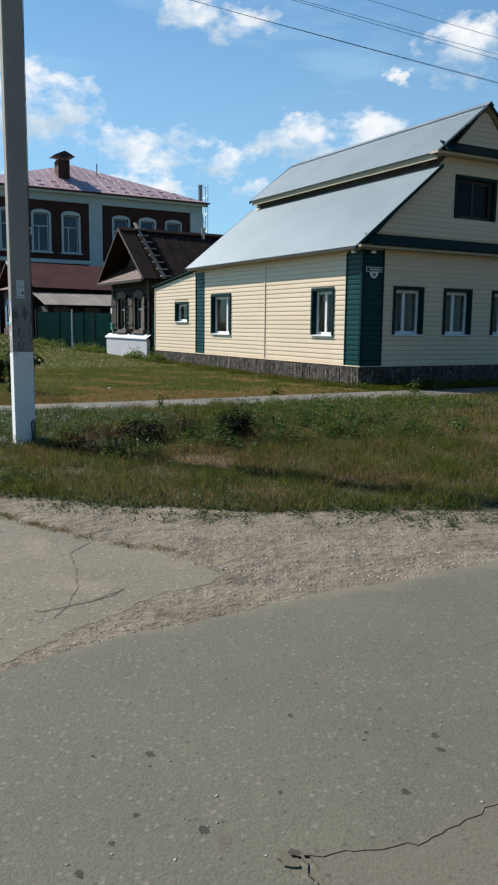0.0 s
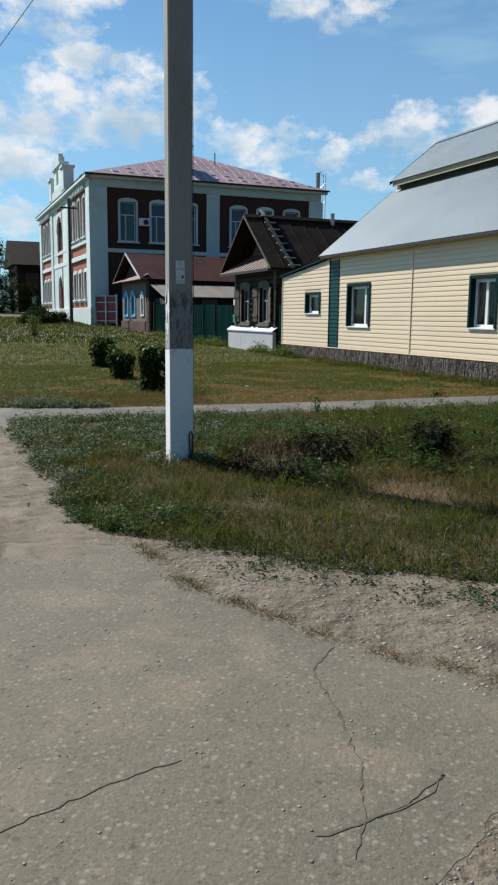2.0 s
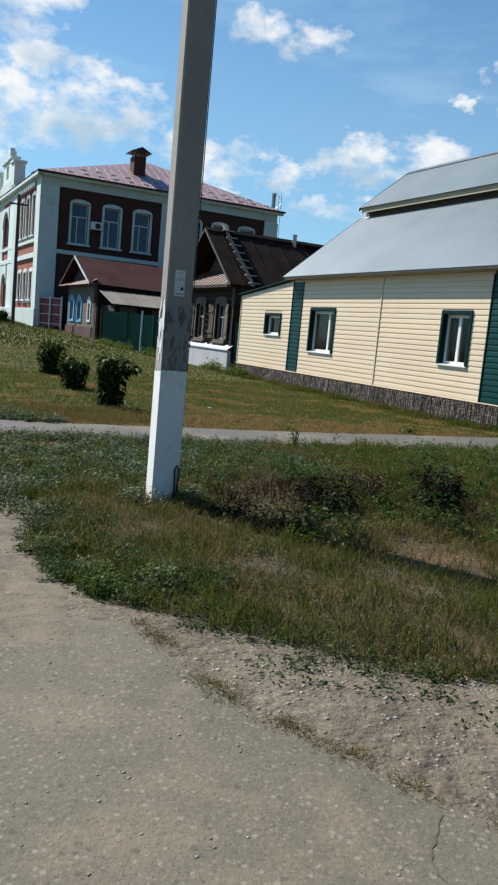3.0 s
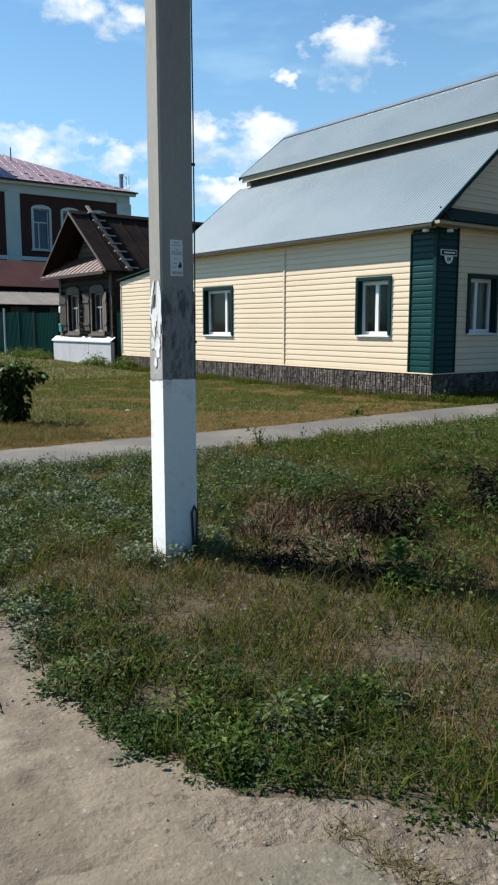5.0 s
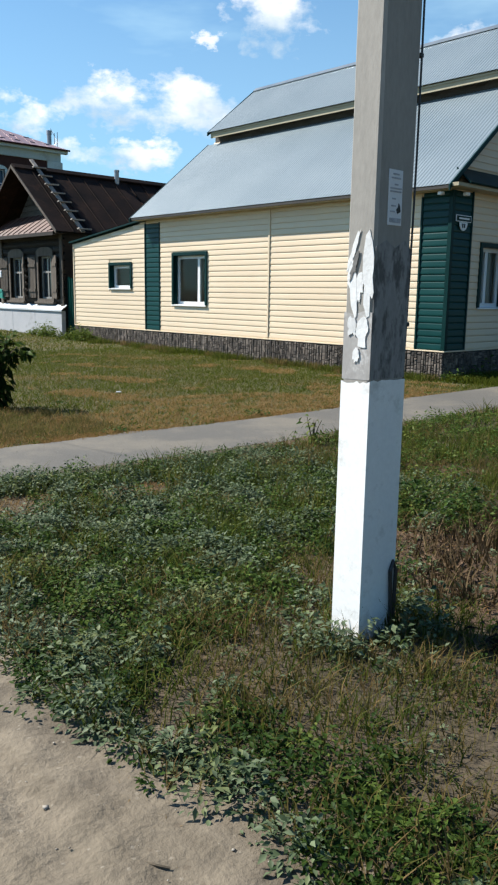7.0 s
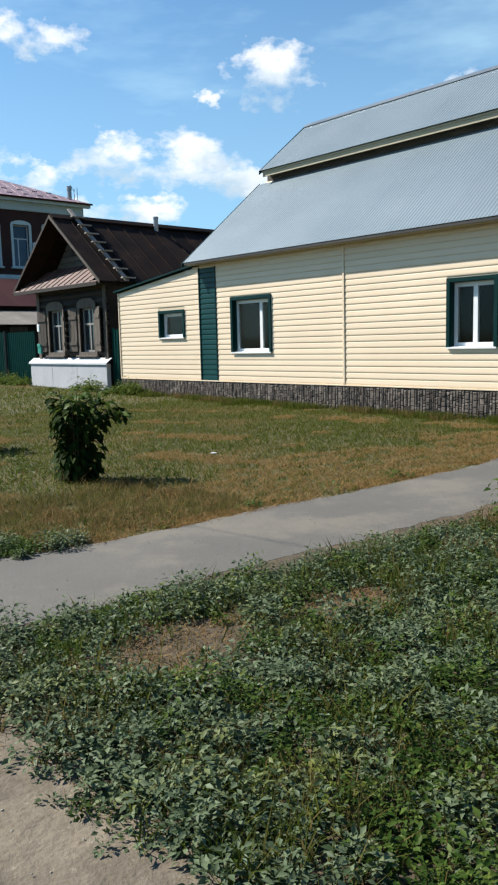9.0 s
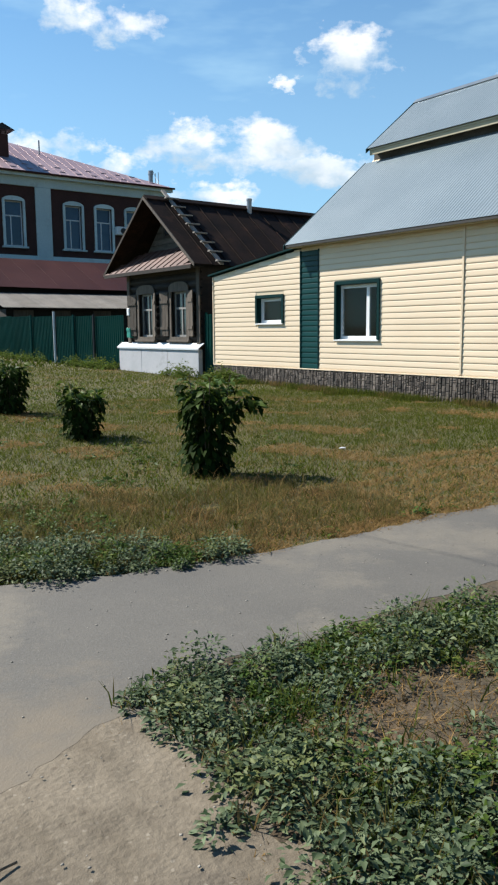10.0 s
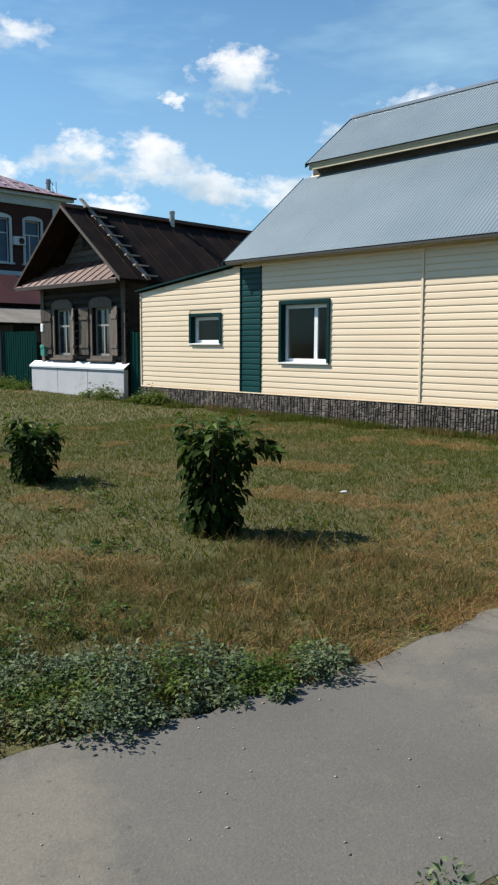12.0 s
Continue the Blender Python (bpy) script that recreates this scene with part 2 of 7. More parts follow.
M = dict(
    siding=surf("cream_vinyl_siding", (0.700, 0.558, 0.392), (0.734, 0.595, 0.422), 0.7, 60, 0.42, 0.05, vary=0.025, speck=0.02),
    green_siding=surf("dark_green_vinyl_siding", (0.0014, 0.034, 0.032), (0.0024, 0.043, 0.040), 0.9, 60, 0.36, 0.05, vary=0.05, speck=0.03, spec=0.22),
    green_trim=surf("dark_green_trim", (0.0012, 0.021, 0.020), (0.002, 0.027, 0.026), 1.1, 50, 0.42, 0.04, vary=0.03, speck=0.03, spec=0.15),
    core=surf("cream_wall_core", (0.62, 0.50, 0.335), (0.66, 0.53, 0.36), 0.8, 40, 0.6, 0.1, vary=0.0, speck=0.03),
    soffit=surf("beige_soffit", (0.36, 0.31, 0.2), (0.42, 0.36, 0.24), 0.8, 40, 0.6, 0.1, speck=0.04),
    eave_dark=surf("brown_eave_board", (0.014, 0.012, 0.010), (0.023, 0.019, 0.015), 1, 30, 0.6, 0.1, speck=0.06),
    pvc=surf("white_pvc", (0.8, 0.8, 0.79), (0.74, 0.75, 0.75), 2, 50, 0.35, 0.03, vary=0.03, speck=0.02),
    glass=glass("window_glass"),
    # near-black: the gloom of unlit rooms is put into this colour
    room=surf("unlit_room_plaster", (0.022, 0.021, 0.021), (0.016, 0.016, 0.017), 1, 20, 0.9, 0.1),
    curtain=surf("net_curtain", (0.7, 0.69, 0.66), (0.58, 0.57, 0.55), 3, 30, 0.9, 0.2, streak=(9, 9, 0.4)),
    blind=surf("brown_blind", (0.05, 0.046, 0.044), (0.035, 0.033, 0.033), 2, 30, 0.8, 0.1),
    stone=surf("grey_brown_plinth_stone", (0.044, 0.034, 0.027), (0.175, 0.145, 0.120), 9, 45, 0.8, 0.55, vary=0.6, speck=0.2),
    stone_far=surf("grey_brown_plinth_stones", (0.044, 0.034, 0.027), (0.175, 0.145, 0.120), 9, 45, 0.8, 0.55, vary=0.6, speck=0.2, island=True),
    stone_joint=surf("dark_plinth_joint", (0.028, 0.023, 0.021), (0.045, 0.038, 0.034), 6, 40, 0.9, 0.4, speck=0.15),
    roof=surf("galvanised_roof_sheet", (0.155, 0.200, 0.226), (0.180, 0.226, 0.254), 0.45, 25, 0.5, 0.03, metal=0.2, vary=0.02, speck=0.03),
    flashing=surf("galvanised_flashing", (0.2, 0.225, 0.24), (0.25, 0.275, 0.29), 1, 25, 0.35, 0.05, metal=0.5, speck=0.04),
    old_roof=surf("rusty_dark_sheet", (0.009, 0.0065, 0.0055), (0.027, 0.016, 0.012), 1.3, 14, 0.75, 0.45, vary=0.4, speck=0.3, spec=0.08,
                  stain=((0.050, 0.025, 0.016), 1.8, 0.55, 0.7)),
    logs=surf("weathered_dark_timber", (0.011, 0.008, 0.006), (0.034, 0.025, 0.019), 2.2, 26, 0.85, 0.6, vary=0.35, speck=0.3, streak=(1, 1, 5)),
    grey_wood=surf("silvered_boards", (0.066, 0.050, 0.038), (0.130, 0.106, 0.083), 2.5, 30, 0.85, 0.5, vary=0.25, speck=0.22, streak=(5, 5, 0.7)),
    dim_wood=surf("weathered_boards_and_step_shade", (0.048, 0.040, 0.033), (0.105, 0.09, 0.074), 2.5, 30, 0.85, 0.5, vary=0.3, speck=0.22, streak=(1, 1, 4)),
    dull_white=surf("dull_white_sash", (0.20, 0.19, 0.175), (0.28, 0.27, 0.25), 4, 40, 0.7, 0.2, speck=0.1),
    red_brown=surf("red_brown_painted_sheet", (0.070, 0.030, 0.023), (0.145, 0.075, 0.058), 1.6, 16, 0.6, 0.2, vary=0.14, speck=0.15),
    brown_roof=surf("brown_roof_sheet", (0.052, 0.019, 0.015), (0.074, 0.028, 0.023), 0.5, 14, 0.5, 0.1, vary=0.06, speck=0.08, spec=0.12),
    asbestos=surf("grey_corrugated_sheet", (0.10, 0.092, 0.08), (0.17, 0.155, 0.137), 0.9, 12, 0.9, 0.3, vary=0.12, speck=0.18),
    tin=surf("white_painted_tin", (0.52, 0.55, 0.57), (0.62, 0.64, 0.66), 1.3, 18, 0.5, 0.15, vary=0.05, speck=0.06,
             stain=((0.36, 0.36, 0.36), 2.2, 0.58, 0.5)),
    plaster_box=surf("whitewashed_boards", (0.40, 0.41, 0.43), (0.48, 0.48, 0.50), 1.1, 22, 0.85, 0.2, vary=0.05, speck=0.07,
                     stain=((0.22, 0.22, 0.21), 1.8, 0.56, 0.5)),
    fence=surf("green_profiled_sheet", (0.003, 0.056, 0.047), (0.005, 0.070, 0.059), 0.8, 20, 0.42, 0.05, vary=0.1, speck=0.05, spec=0.15),
    # one red brick in two copies: this one has shade put into its colour
    shaded_brick=surf("shaded_red_brick", (0.050, 0.019, 0.015), (0.072, 0.030, 0.024), 0.9, 9, 0.9, 0.3, speck=0.22),
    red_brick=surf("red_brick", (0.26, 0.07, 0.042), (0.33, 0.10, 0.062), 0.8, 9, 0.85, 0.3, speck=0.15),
    whitewash=surf("whitewashed_stucco", (0.54, 0.645, 0.635), (0.62, 0.715, 0.70), 0.5, 10, 0.85, 0.2, speck=0.07,
                   stain=((0.36, 0.40, 0.39), 0.9, 0.56, 0.5)),
    pink_roof=surf("faded_red_roof_sheet", (0.33, 0.225, 0.235), (0.43, 0.315, 0.325), 0.35, 9, 0.5, 0.1, metal=0.25, vary=0.1, speck=0.12),
    black=surf("black_metal", (0.02, 0.02, 0.021), (0.035, 0.034, 0.034), 3, 30, 0.6, 0.1, speck=0.08),
    steel=surf("grey_steel", (0.3, 0.31, 0.32), (0.38, 0.39, 0.4), 3, 30, 0.45, 0.1, metal=0.6, speck=0.06),
    blue=surf("bright_blue_paint", (0.05, 0.30, 0.56), (0.09, 0.38, 0.64), 2, 20, 0.6, 0.15, vary=0.06, speck=0.06),
    old_pane=surf("old_dark_glass", (0.02, 0.024, 0.028), (0.035, 0.04, 0.045), 2, 10, 0.08, 0.02, vary=0.2, speck=0.03, spec=0.8),
    blue_pane=surf("sky_blue_glass", (0.03, 0.06, 0.11), (0.05, 0.09, 0.15), 1.2, 5, 0.06, 0.02, vary=0.3, speck=0.03, spec=0.8),
    gate=surf("dark_red_gate_paint", (0.19, 0.03, 0.035), (0.24, 0.045, 0.045), 1, 15, 0.6, 0.1, vary=0.08, speck=0.06),
    concrete=surf("pole_concrete", (0.26, 0.245, 0.22), (0.34, 0.32, 0.29), 2.5, 60, 0.88, 0.15, vary=0.0, speck=0.1,
                  stain=((0.17, 0.16, 0.15), 5, 0.58, 0.5), streak=(1, 1, 0.35)),
    limewash=surf("pole_limewash", (0.78, 0.78, 0.77), (0.84, 0.84, 0.82), 3, 40, 0.8, 0.08, vary=0.0, speck=0.05,
                  stain=((0.5, 0.49, 0.46), 6, 0.57, 0.6)),
    glue_pale=surf("pale_glue_smear", (0.30, 0.285, 0.27), (0.40, 0.385, 0.37), 9, 50, 0.85, 0.12, vary=0.0, speck=0.12,
                   stain=((0.60, 0.59, 0.58), 16, 0.57, 0.8), streak=(1, 1, 0.6)),
    glue_dark=surf("dark_glue_smear", (0.20, 0.195, 0.19), (0.29, 0.28, 0.27), 11, 60, 0.88, 0.12, vary=0.0, speck=0.16,
                   stain=((0.085, 0.083, 0.08), 18, 0.49, 0.9), streak=(1, 1, 0.4)),
    paper=surf("notice_paper", (0.68, 0.70, 0.73), (0.76, 0.77, 0.79), 8, 60, 0.8, 0.1, vary=0.05, speck=0.04),
    print=surf("faded_print", (0.3, 0.32, 0.36), (0.4, 0.42, 0.46), 20, 80, 0.8, 0.0, speck=0.1),
    scrap=surf("torn_paper_glue", (0.62, 0.62, 0.61), (0.78, 0.78, 0.77), 9, 60, 0.85, 0.2, vary=0.1, speck=0.1),
    soot=surf("old_glue_stain", (0.12, 0.115, 0.11), (0.18, 0.175, 0.165), 9, 50, 0.9, 0.2, vary=0.15, speck=0.2),
    asphalt=surf("worn_asphalt", (0.080, 0.077, 0.054), (0.106, 0.100, 0.071), 0.7, 85, 0.86, 0.5, grit=[((0.18, 0.165, 0.132), 42, 0.84), ((0.03, 0.027, 0.022), 48, 0.955), ((0.15, 0.135, 0.11), 150, 0.7)], lumps=1.0, vary=0.0, speck=0.24,
                 stain=((0.132, 0.110, 0.076), 0.9, 0.57, 0.55)),
    patch=surf("asphalt_patch", (0.090, 0.084, 0.060), (0.122, 0.110, 0.079), 1.1, 80, 0.88, 0.5, grit=[((0.13, 0.12, 0.1), 75, 0.88), ((0.025, 0.023, 0.02), 48, 0.955), ((0.12, 0.11, 0.09), 150, 0.7)], vary=0.0, speck=0.16),
    slab=surf("pale_worn_concrete", (0.102, 0.092, 0.064), (0.144, 0.128, 0.091), 0.8, 55, 0.88, 0.6, grit=[((0.29, 0.26, 0.215), 42, 0.84), ((0.042, 0.034, 0.026), 30, 0.955), ((0.24, 0.19, 0.145), 75, 0.72), ((0.055, 0.045, 0.034), 85, 0.84)], lumps=1.0, vary=0.0, speck=0.2,
              stain=((0.19, 0.152, 0.108), 1.3, 0.5, 0.7)),
    path=surf("grey_path_asphalt", (0.088, 0.082, 0.071), (0.116, 0.107, 0.091), 0.9, 90, 0.86, 0.35, grit=[((0.16, 0.15, 0.13), 80, 0.95), ((0.045, 0.042, 0.038), 40, 0.99), ((0.14, 0.13, 0.115), 140, 0.75)], vary=0.0, speck=0.17,
              stain=((0.165, 0.145, 0.112), 0.8, 0.5, 0.75)),
    sand=surf("dusty_sand", (0.145, 0.118, 0.082), (0.205, 0.169, 0.121), 1.2, 45, 0.95, 0.5, grit=[((0.3, 0.26, 0.2), 60, 0.955), ((0.085, 0.062, 0.04), 34, 0.965)], lumps=2.5, vary=0.0, speck=0.13, dist=0.02,
              stain=((0.108, 0.087, 0.062), 1.6, 0.5, 0.75)),
    gravel=surf("stony_dirt", (0.120, 0.094, 0.062), (0.195, 0.162, 0.116), 2.2, 55, 0.95, 0.9, grit=[((0.33, 0.29, 0.24), 42, 0.86), ((0.06, 0.045, 0.03), 22, 0.86), ((0.25, 0.21, 0.165), 90, 0.65)], lumps=4.0, vary=0.0, speck=0.2, dist=0.02,
                stain=((0.062, 0.045, 0.028), 3.5, 0.54, 0.7)),
    soil=surf("turf_soil", (0.056, 0.058, 0.013), (0.09, 0.072, 0.023), 0.9, 18, 0.95, 0.8, vary=0.0, speck=0.25, dist=0.03,
              stain=((0.15, 0.10, 0.042), 0.55, 0.56, 0.6)),
    verge_soil=surf("brown_verge_soil", (0.050, 0.038, 0.020), (0.084, 0.062, 0.036), 1.6, 25, 0.95, 0.7, lumps=4.0, vary=0.0, speck=0.25, dist=0.02,
                   stain=((0.125, 0.075, 0.038), 1.1, 0.52, 0.7)),
    ladder_wood=surf("bleached_boards", (0.24, 0.215, 0.185), (0.34, 0.31, 0.275), 3, 30, 0.85, 0.4, vary=0.2, speck=0.15),
    dug=surf("bare_reddish_soil", (0.078, 0.045, 0.023), (0.130, 0.082, 0.045), 3, 30, 0.95, 0.9, vary=0.2, speck=0.25, dist=0.03),
    pebble=surf("pebble", (0.17, 0.15, 0.12), (0.36, 0.33, 0.28), 8, 60, 0.9, 0.3, vary=0.3, speck=0.12, island=True),
    pit=surf("road_pit_hollow_shade", (0.026, 0.023, 0.018), (0.045, 0.039, 0.03), 20, 70, 0.95, 0.4, speck=0.2),
    crack=surf("crack_dirt", (0.085, 0.071, 0.052), (0.115, 0.098, 0.072), 8, 60, 0.95, 0.4, speck=0.2),
    bark=surf("stem_bark", (0.07, 0.055, 0.035), (0.11, 0.085, 0.055), 8, 40, 0.9, 0.4, speck=0.15),
    rubber=surf("black_cable_sheath", (0.015, 0.015, 0.016), (0.025, 0.025, 0.026), 5, 40, 0.5, 0.05),
    teal=surf("teal_letterbox_paint", (0.02, 0.22, 0.17), (0.03, 0.26, 0.2), 5, 40, 0.5, 0.1),
    lawn=foliage("lawn_blades", (0.048, 0.074, 0.008), (0.116, 0.128, 0.018), (0.215, 0.150, 0.056), 0.55, 0.65, 0.56, 0.5),
    grass=foliage("verge_blades", (0.040, 0.066, 0.009), (0.122, 0.136, 0.026), (0.190, 0.128, 0.056), 0.75, 0.65, 0.50, 0.45),
    far_grass=foliage("street_grass", (0.030, 0.056, 0.006), (0.078, 0.100, 0.013), (0.12, 0.10, 0.03), 0.3, 0.65, 0.58, 0.45),
    olive_stalks=foliage("olive_stalks", (0.070, 0.070, 0.018), (0.21, 0.175, 0.068), (0.175, 0.098, 0.044), 1.6, 0.75, 0.54, 0.4),
    straw=foliage("dry_stalks", (0.20, 0.120, 0.042), (0.36, 0.235, 0.098), None, 1, 0.75),
    # weed and herb: the yellow-green patch tone paints sunlit leaves, not dry ones
    weed=foliage("grey_green_weed_leaves", (0.026, 0.048, 0.018), (0.160, 0.200, 0.112), (0.145, 0.165, 0.055), 2.4, 0.5, 0.56, trans=0.2, spec=0.12),
    dark_herb=foliage("dark_weed_leaves", (0.013, 0.036, 0.006), (0.050, 0.086, 0.016), None, 1, 0.5, spec=0.1),
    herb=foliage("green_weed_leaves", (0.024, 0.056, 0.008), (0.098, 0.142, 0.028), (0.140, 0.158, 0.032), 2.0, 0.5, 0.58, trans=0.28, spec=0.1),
    bright_herb=foliage("bright_weed_leaves", (0.015, 0.045, 0.005), (0.048, 0.095, 0.012), None, 1, 0.5),
    russet=foliage("russet_dead_leaves", (0.045, 0.028, 0.017), (0.165, 0.110, 0.070), None, 1, 0.8, trans=0.15),
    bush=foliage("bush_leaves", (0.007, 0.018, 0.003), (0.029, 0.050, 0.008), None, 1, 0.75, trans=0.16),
    young=foliage("young_leaves", (0.07, 0.12, 0.02), (0.14, 0.17, 0.035), None, 1, 0.5),
    charred=foliage("blackened_stems", (0.006, 0.005, 0.004), (0.026, 0.021, 0.017), None, 1, 0.9, trans=0.05),
    withered=foliage("withered_stems", (0.045, 0.029, 0.014), (0.145, 0.102, 0.055), None, 1, 0.85, trans=0.1),
)


def drift(m, tone, origin, across, along):
    """Dust carried over the paving's end: the surface fades into sand along two plan directions, broken up by noise."""
    nt = m.node_tree
    bsdf = nt.nodes["Principled BSDF"]
    link = bsdf.inputs["Base Color"].links[0]
    was = link.from_socket
    geo = nt.nodes.new("ShaderNodeNewGeometry")
    rel = nt.nodes.new("ShaderNodeVectorMath")
    rel.operation = "SUBTRACT"
    nt.links.new(geo.outputs["Position"], rel.inputs[0])
    rel.inputs[1].default_value = origin
    total = None
    for way in (across, along):
        d = nt.nodes.new("ShaderNodeVectorMath")
        d.operation = "DOT_PRODUCT"
        nt.links.new(rel.outputs[0], d.inputs[0])
        d.inputs[1].default_value = way
        total = d.outputs["Value"] if total is None else math_node(nt, "ADD", total, d.outputs["Value"])
    spread = node(nt, "ShaderNodeTexNoise", Scale=2.6, Detail=6.0, Roughness=0.65)
    nt.links.new(geo.outputs["Position"], spread.inputs["Vector"])
    k = math_node(nt, "ADD", total, math_node(nt, "MULTIPLY", math_node(nt, "SUBTRACT", spread.outputs[0], 0.5), 2.2))
    c = mix_colour(nt, ramp(nt, k, [(0.0, 0.0), (0.8, 0.95)]), was, tone)
    nt.links.new(c, bsdf.inputs["Base Color"])


def streaks(m, tone, turn, stretch_by, size, amount):
    """Darker compacted streaks drawn out along one direction of the plan."""
    nt = m.node_tree
    bsdf = nt.nodes["Principled BSDF"]
    was = bsdf.inputs["Base Color"].links[0].from_socket
    geo = nt.nodes.new("ShaderNodeNewGeometry")
    mp = nt.nodes.new("ShaderNodeMapping")
    mp.vector_type = "TEXTURE"
    mp.inputs["Rotation"].default_value = (0, 0, radians(turn))
    mp.inputs["Scale"].default_value = (stretch_by, 1, 1)
    nt.links.new(geo.outputs["Position"], mp.inputs["Vector"])
    n = node(nt, "ShaderNodeTexNoise", Scale=size, Detail=5.0, Roughness=0.65)
    nt.links.new(mp.outputs[0], n.inputs["Vector"])
    c = mix_colour(nt, ramp(nt, n.outputs[0], [(0.46, 0.0), (0.60, amount)]), was, tone)
    nt.links.new(c, bsdf.inputs["Base Color"])


# ---------------------------------------------------------------- building helpers
rng = np.random.default_rng(7)
# the plan: u runs along the street front, n stands out from it towards the street
PLAN = pose(2.753, 19.657, 0, 0, 0, 119.515)


def plan(u, n, z=0.0):
    return PLAN @ Vector((u, n, z))


def lift(u):
    """Height of the ground: level by the road, rising slowly along the street."""
    return float(np.interp(u, [-40, 3, 12, 20, 31, 37, 44, 72, 110, 3000], [0, 0, 0.10, 0.2, 0.38, 0.6, 0.82, 1.6, 2.2, 2.4]))


def box(bm, x0, x1, y0, y1, z0, z1):
    v = [bm.verts.new((x, y, z)) for z in (z0, z1) for y in (y0, y1) for x in (x0, x1)]
    for f in ((0, 2, 3, 1), (4, 5, 7, 6), (0, 1, 5, 4), (1, 3, 7, 5), (3, 2, 6, 7), (2, 0, 4, 6)):
        bm.faces.new([v[i] for i in f])
    return v


def prism(bm, poly, axis, a, b):
    """A flat outline pushed from a to b along an axis; outline axes follow in cyclic order."""
    order = {"x": lambda p, q, s: (s, p, q), "y": lambda p, q, s: (p, s, q), "z": lambda p, q, s: (p, q, s)}[axis]
    lo = [bm.verts.new(order(p, q, a)) for p, q in poly]
    hi = [bm.verts.new(order(p, q, b)) for p, q in poly]
    k = len(poly)
    bm.faces.new(lo[::-1])
    bm.faces.new(hi)
    for i in range(k):
        bm.faces.new((lo[i], lo[(i + 1) % k], hi[(i + 1) % k], hi[i]))


def tube(bm, pts, r, seg=6, r_end=None):
    pts = [Vector(p) for p in pts]
    rings = []
    for i, p in enumerate(pts):
        d = (pts[min(i + 1, len(pts) - 1)] - pts[max(i - 1, 0)]).normalized()
        side = d.cross(Vector((0.31, 0.17, 0.93)) if abs(d.z) < 0.9 else Vector((1, 0.2, 0))).normalized()
        up = side.cross(d)
        rr = r if r_end is None else r + (r_end - r) * i / max(1, len(pts) - 1)
        rings.append([bm.verts.new(p + rr * (math.cos(2 * math.pi * j / seg) * side + math.sin(2 * math.pi * j / seg) * up)) for j in range(seg)])
    for a, b in zip(rings, rings[1:]):
        for j in range(seg):
            bm.faces.new((a[j], a[(j + 1) % seg], b[(j + 1) % seg], b[j]))
    bm.faces.new(rings[0][::-1])
    bm.faces.new(rings[-1])


def finish(name, bm, material, bevel=0.0):
    if bevel:
        bmesh.ops.bevel(bm, geom=list(bm.edges), offset=bevel, segments=1, affect="EDGES", clamp_overlap=True)
    bmesh.ops.recalc_face_normals(bm, faces=bm.faces)
    me = bpy.data.meshes.new(name)
    bm.to_mesh(me)
    bm.free()
    me.materials.append(material)
    return me


def part(name, bm, material, parent, label="", m=None, bevel=0.0):
    me = bm if isinstance(bm, bpy.types.Mesh) else finish(name, bm, material, bevel)
    ob = new(name, me)
    ob.parent = parent
    if m is not None:
        ob.matrix_basis = m
    if label:
        ob["label"] = label
    return ob


def thing(name, label, category, m=None, group="", kind=""):
    ob = new(name)
    ob.empty_display_size = 0.2
    ob.matrix_basis = PLAN.copy() if m is None else m
    return tagged(ob, label, category, group, kind)


def mesh_thing(name, bm, material, label, category, m=None, group="", kind="", bevel=0.0):
    me = bm if isinstance(bm, bpy.types.Mesh) else finish(name, bm, material, bevel)
    ob = new(name, me)
    ob.matrix_basis = PLAN.copy() if m is None else m
    return tagged(ob, label, category, group, kind)


def box_mesh(*dims, bevel=0.0):
    bm = bmesh.new()
    box(bm, *dims)
    if bevel:
        bmesh.ops.bevel(bm, geom=list(bm.edges), offset=bevel, segments=1, affect="EDGES", clamp_overlap=True)
    return bm


def pierced(bm, x0, x1, z0, z1, y0, y1, holes):
    """An upright wall in x and z between y0 and y1, with holes (xa, xb, za, zb) right through it."""
    holes = [(max(a, x0), min(b, x1), max(c, z0), min(d, z1)) for a, b, c, d in holes]
    xs = sorted({x0, x1, *[h[0] for h in holes], *[h[1] for h in holes]})
    zs = sorted({z0, z1, *[h[2] for h in holes], *[h[3] for h in holes]})
    solid = {}
    for i in range(len(xs) - 1):
        for j in range(len(zs) - 1):
            cx, cz = (xs[i] + xs[i + 1]) / 2, (zs[j] + zs[j + 1]) / 2
            solid[i, j] = not any(a < cx < b and c < cz < d for a, b, c, d in holes)
    cache = {}

    def vert(x, y, z):
        key = (round(x, 4), round(y, 4), round(z, 4))
        if key not in cache:
            cache[key] = bm.verts.new((x, y, z))
        return cache[key]
    for (i, j), full in solid.items():
        if not full:
            continue
        a, b, c, d = xs[i], xs[i + 1], zs[j], zs[j + 1]
        for y in (y0, y1):
            bm.faces.new([vert(a, y, c), vert(b, y, c), vert(b, y, d), vert(a, y, d)])
        for di, dj, p, q in ((-1, 0, (a, c), (a, d)), (1, 0, (b, c), (b, d)), (0, -1, (a, c), (b, c)), (0, 1, (a, d), (b, d))):
            if not solid.get((i + di, j + dj), False):
                bm.faces.new([vert(p[0], y0, p[1]), vert(q[0], y0, q[1]), vert(q[0], y1, q[1]), vert(p[0], y1, p[1])])


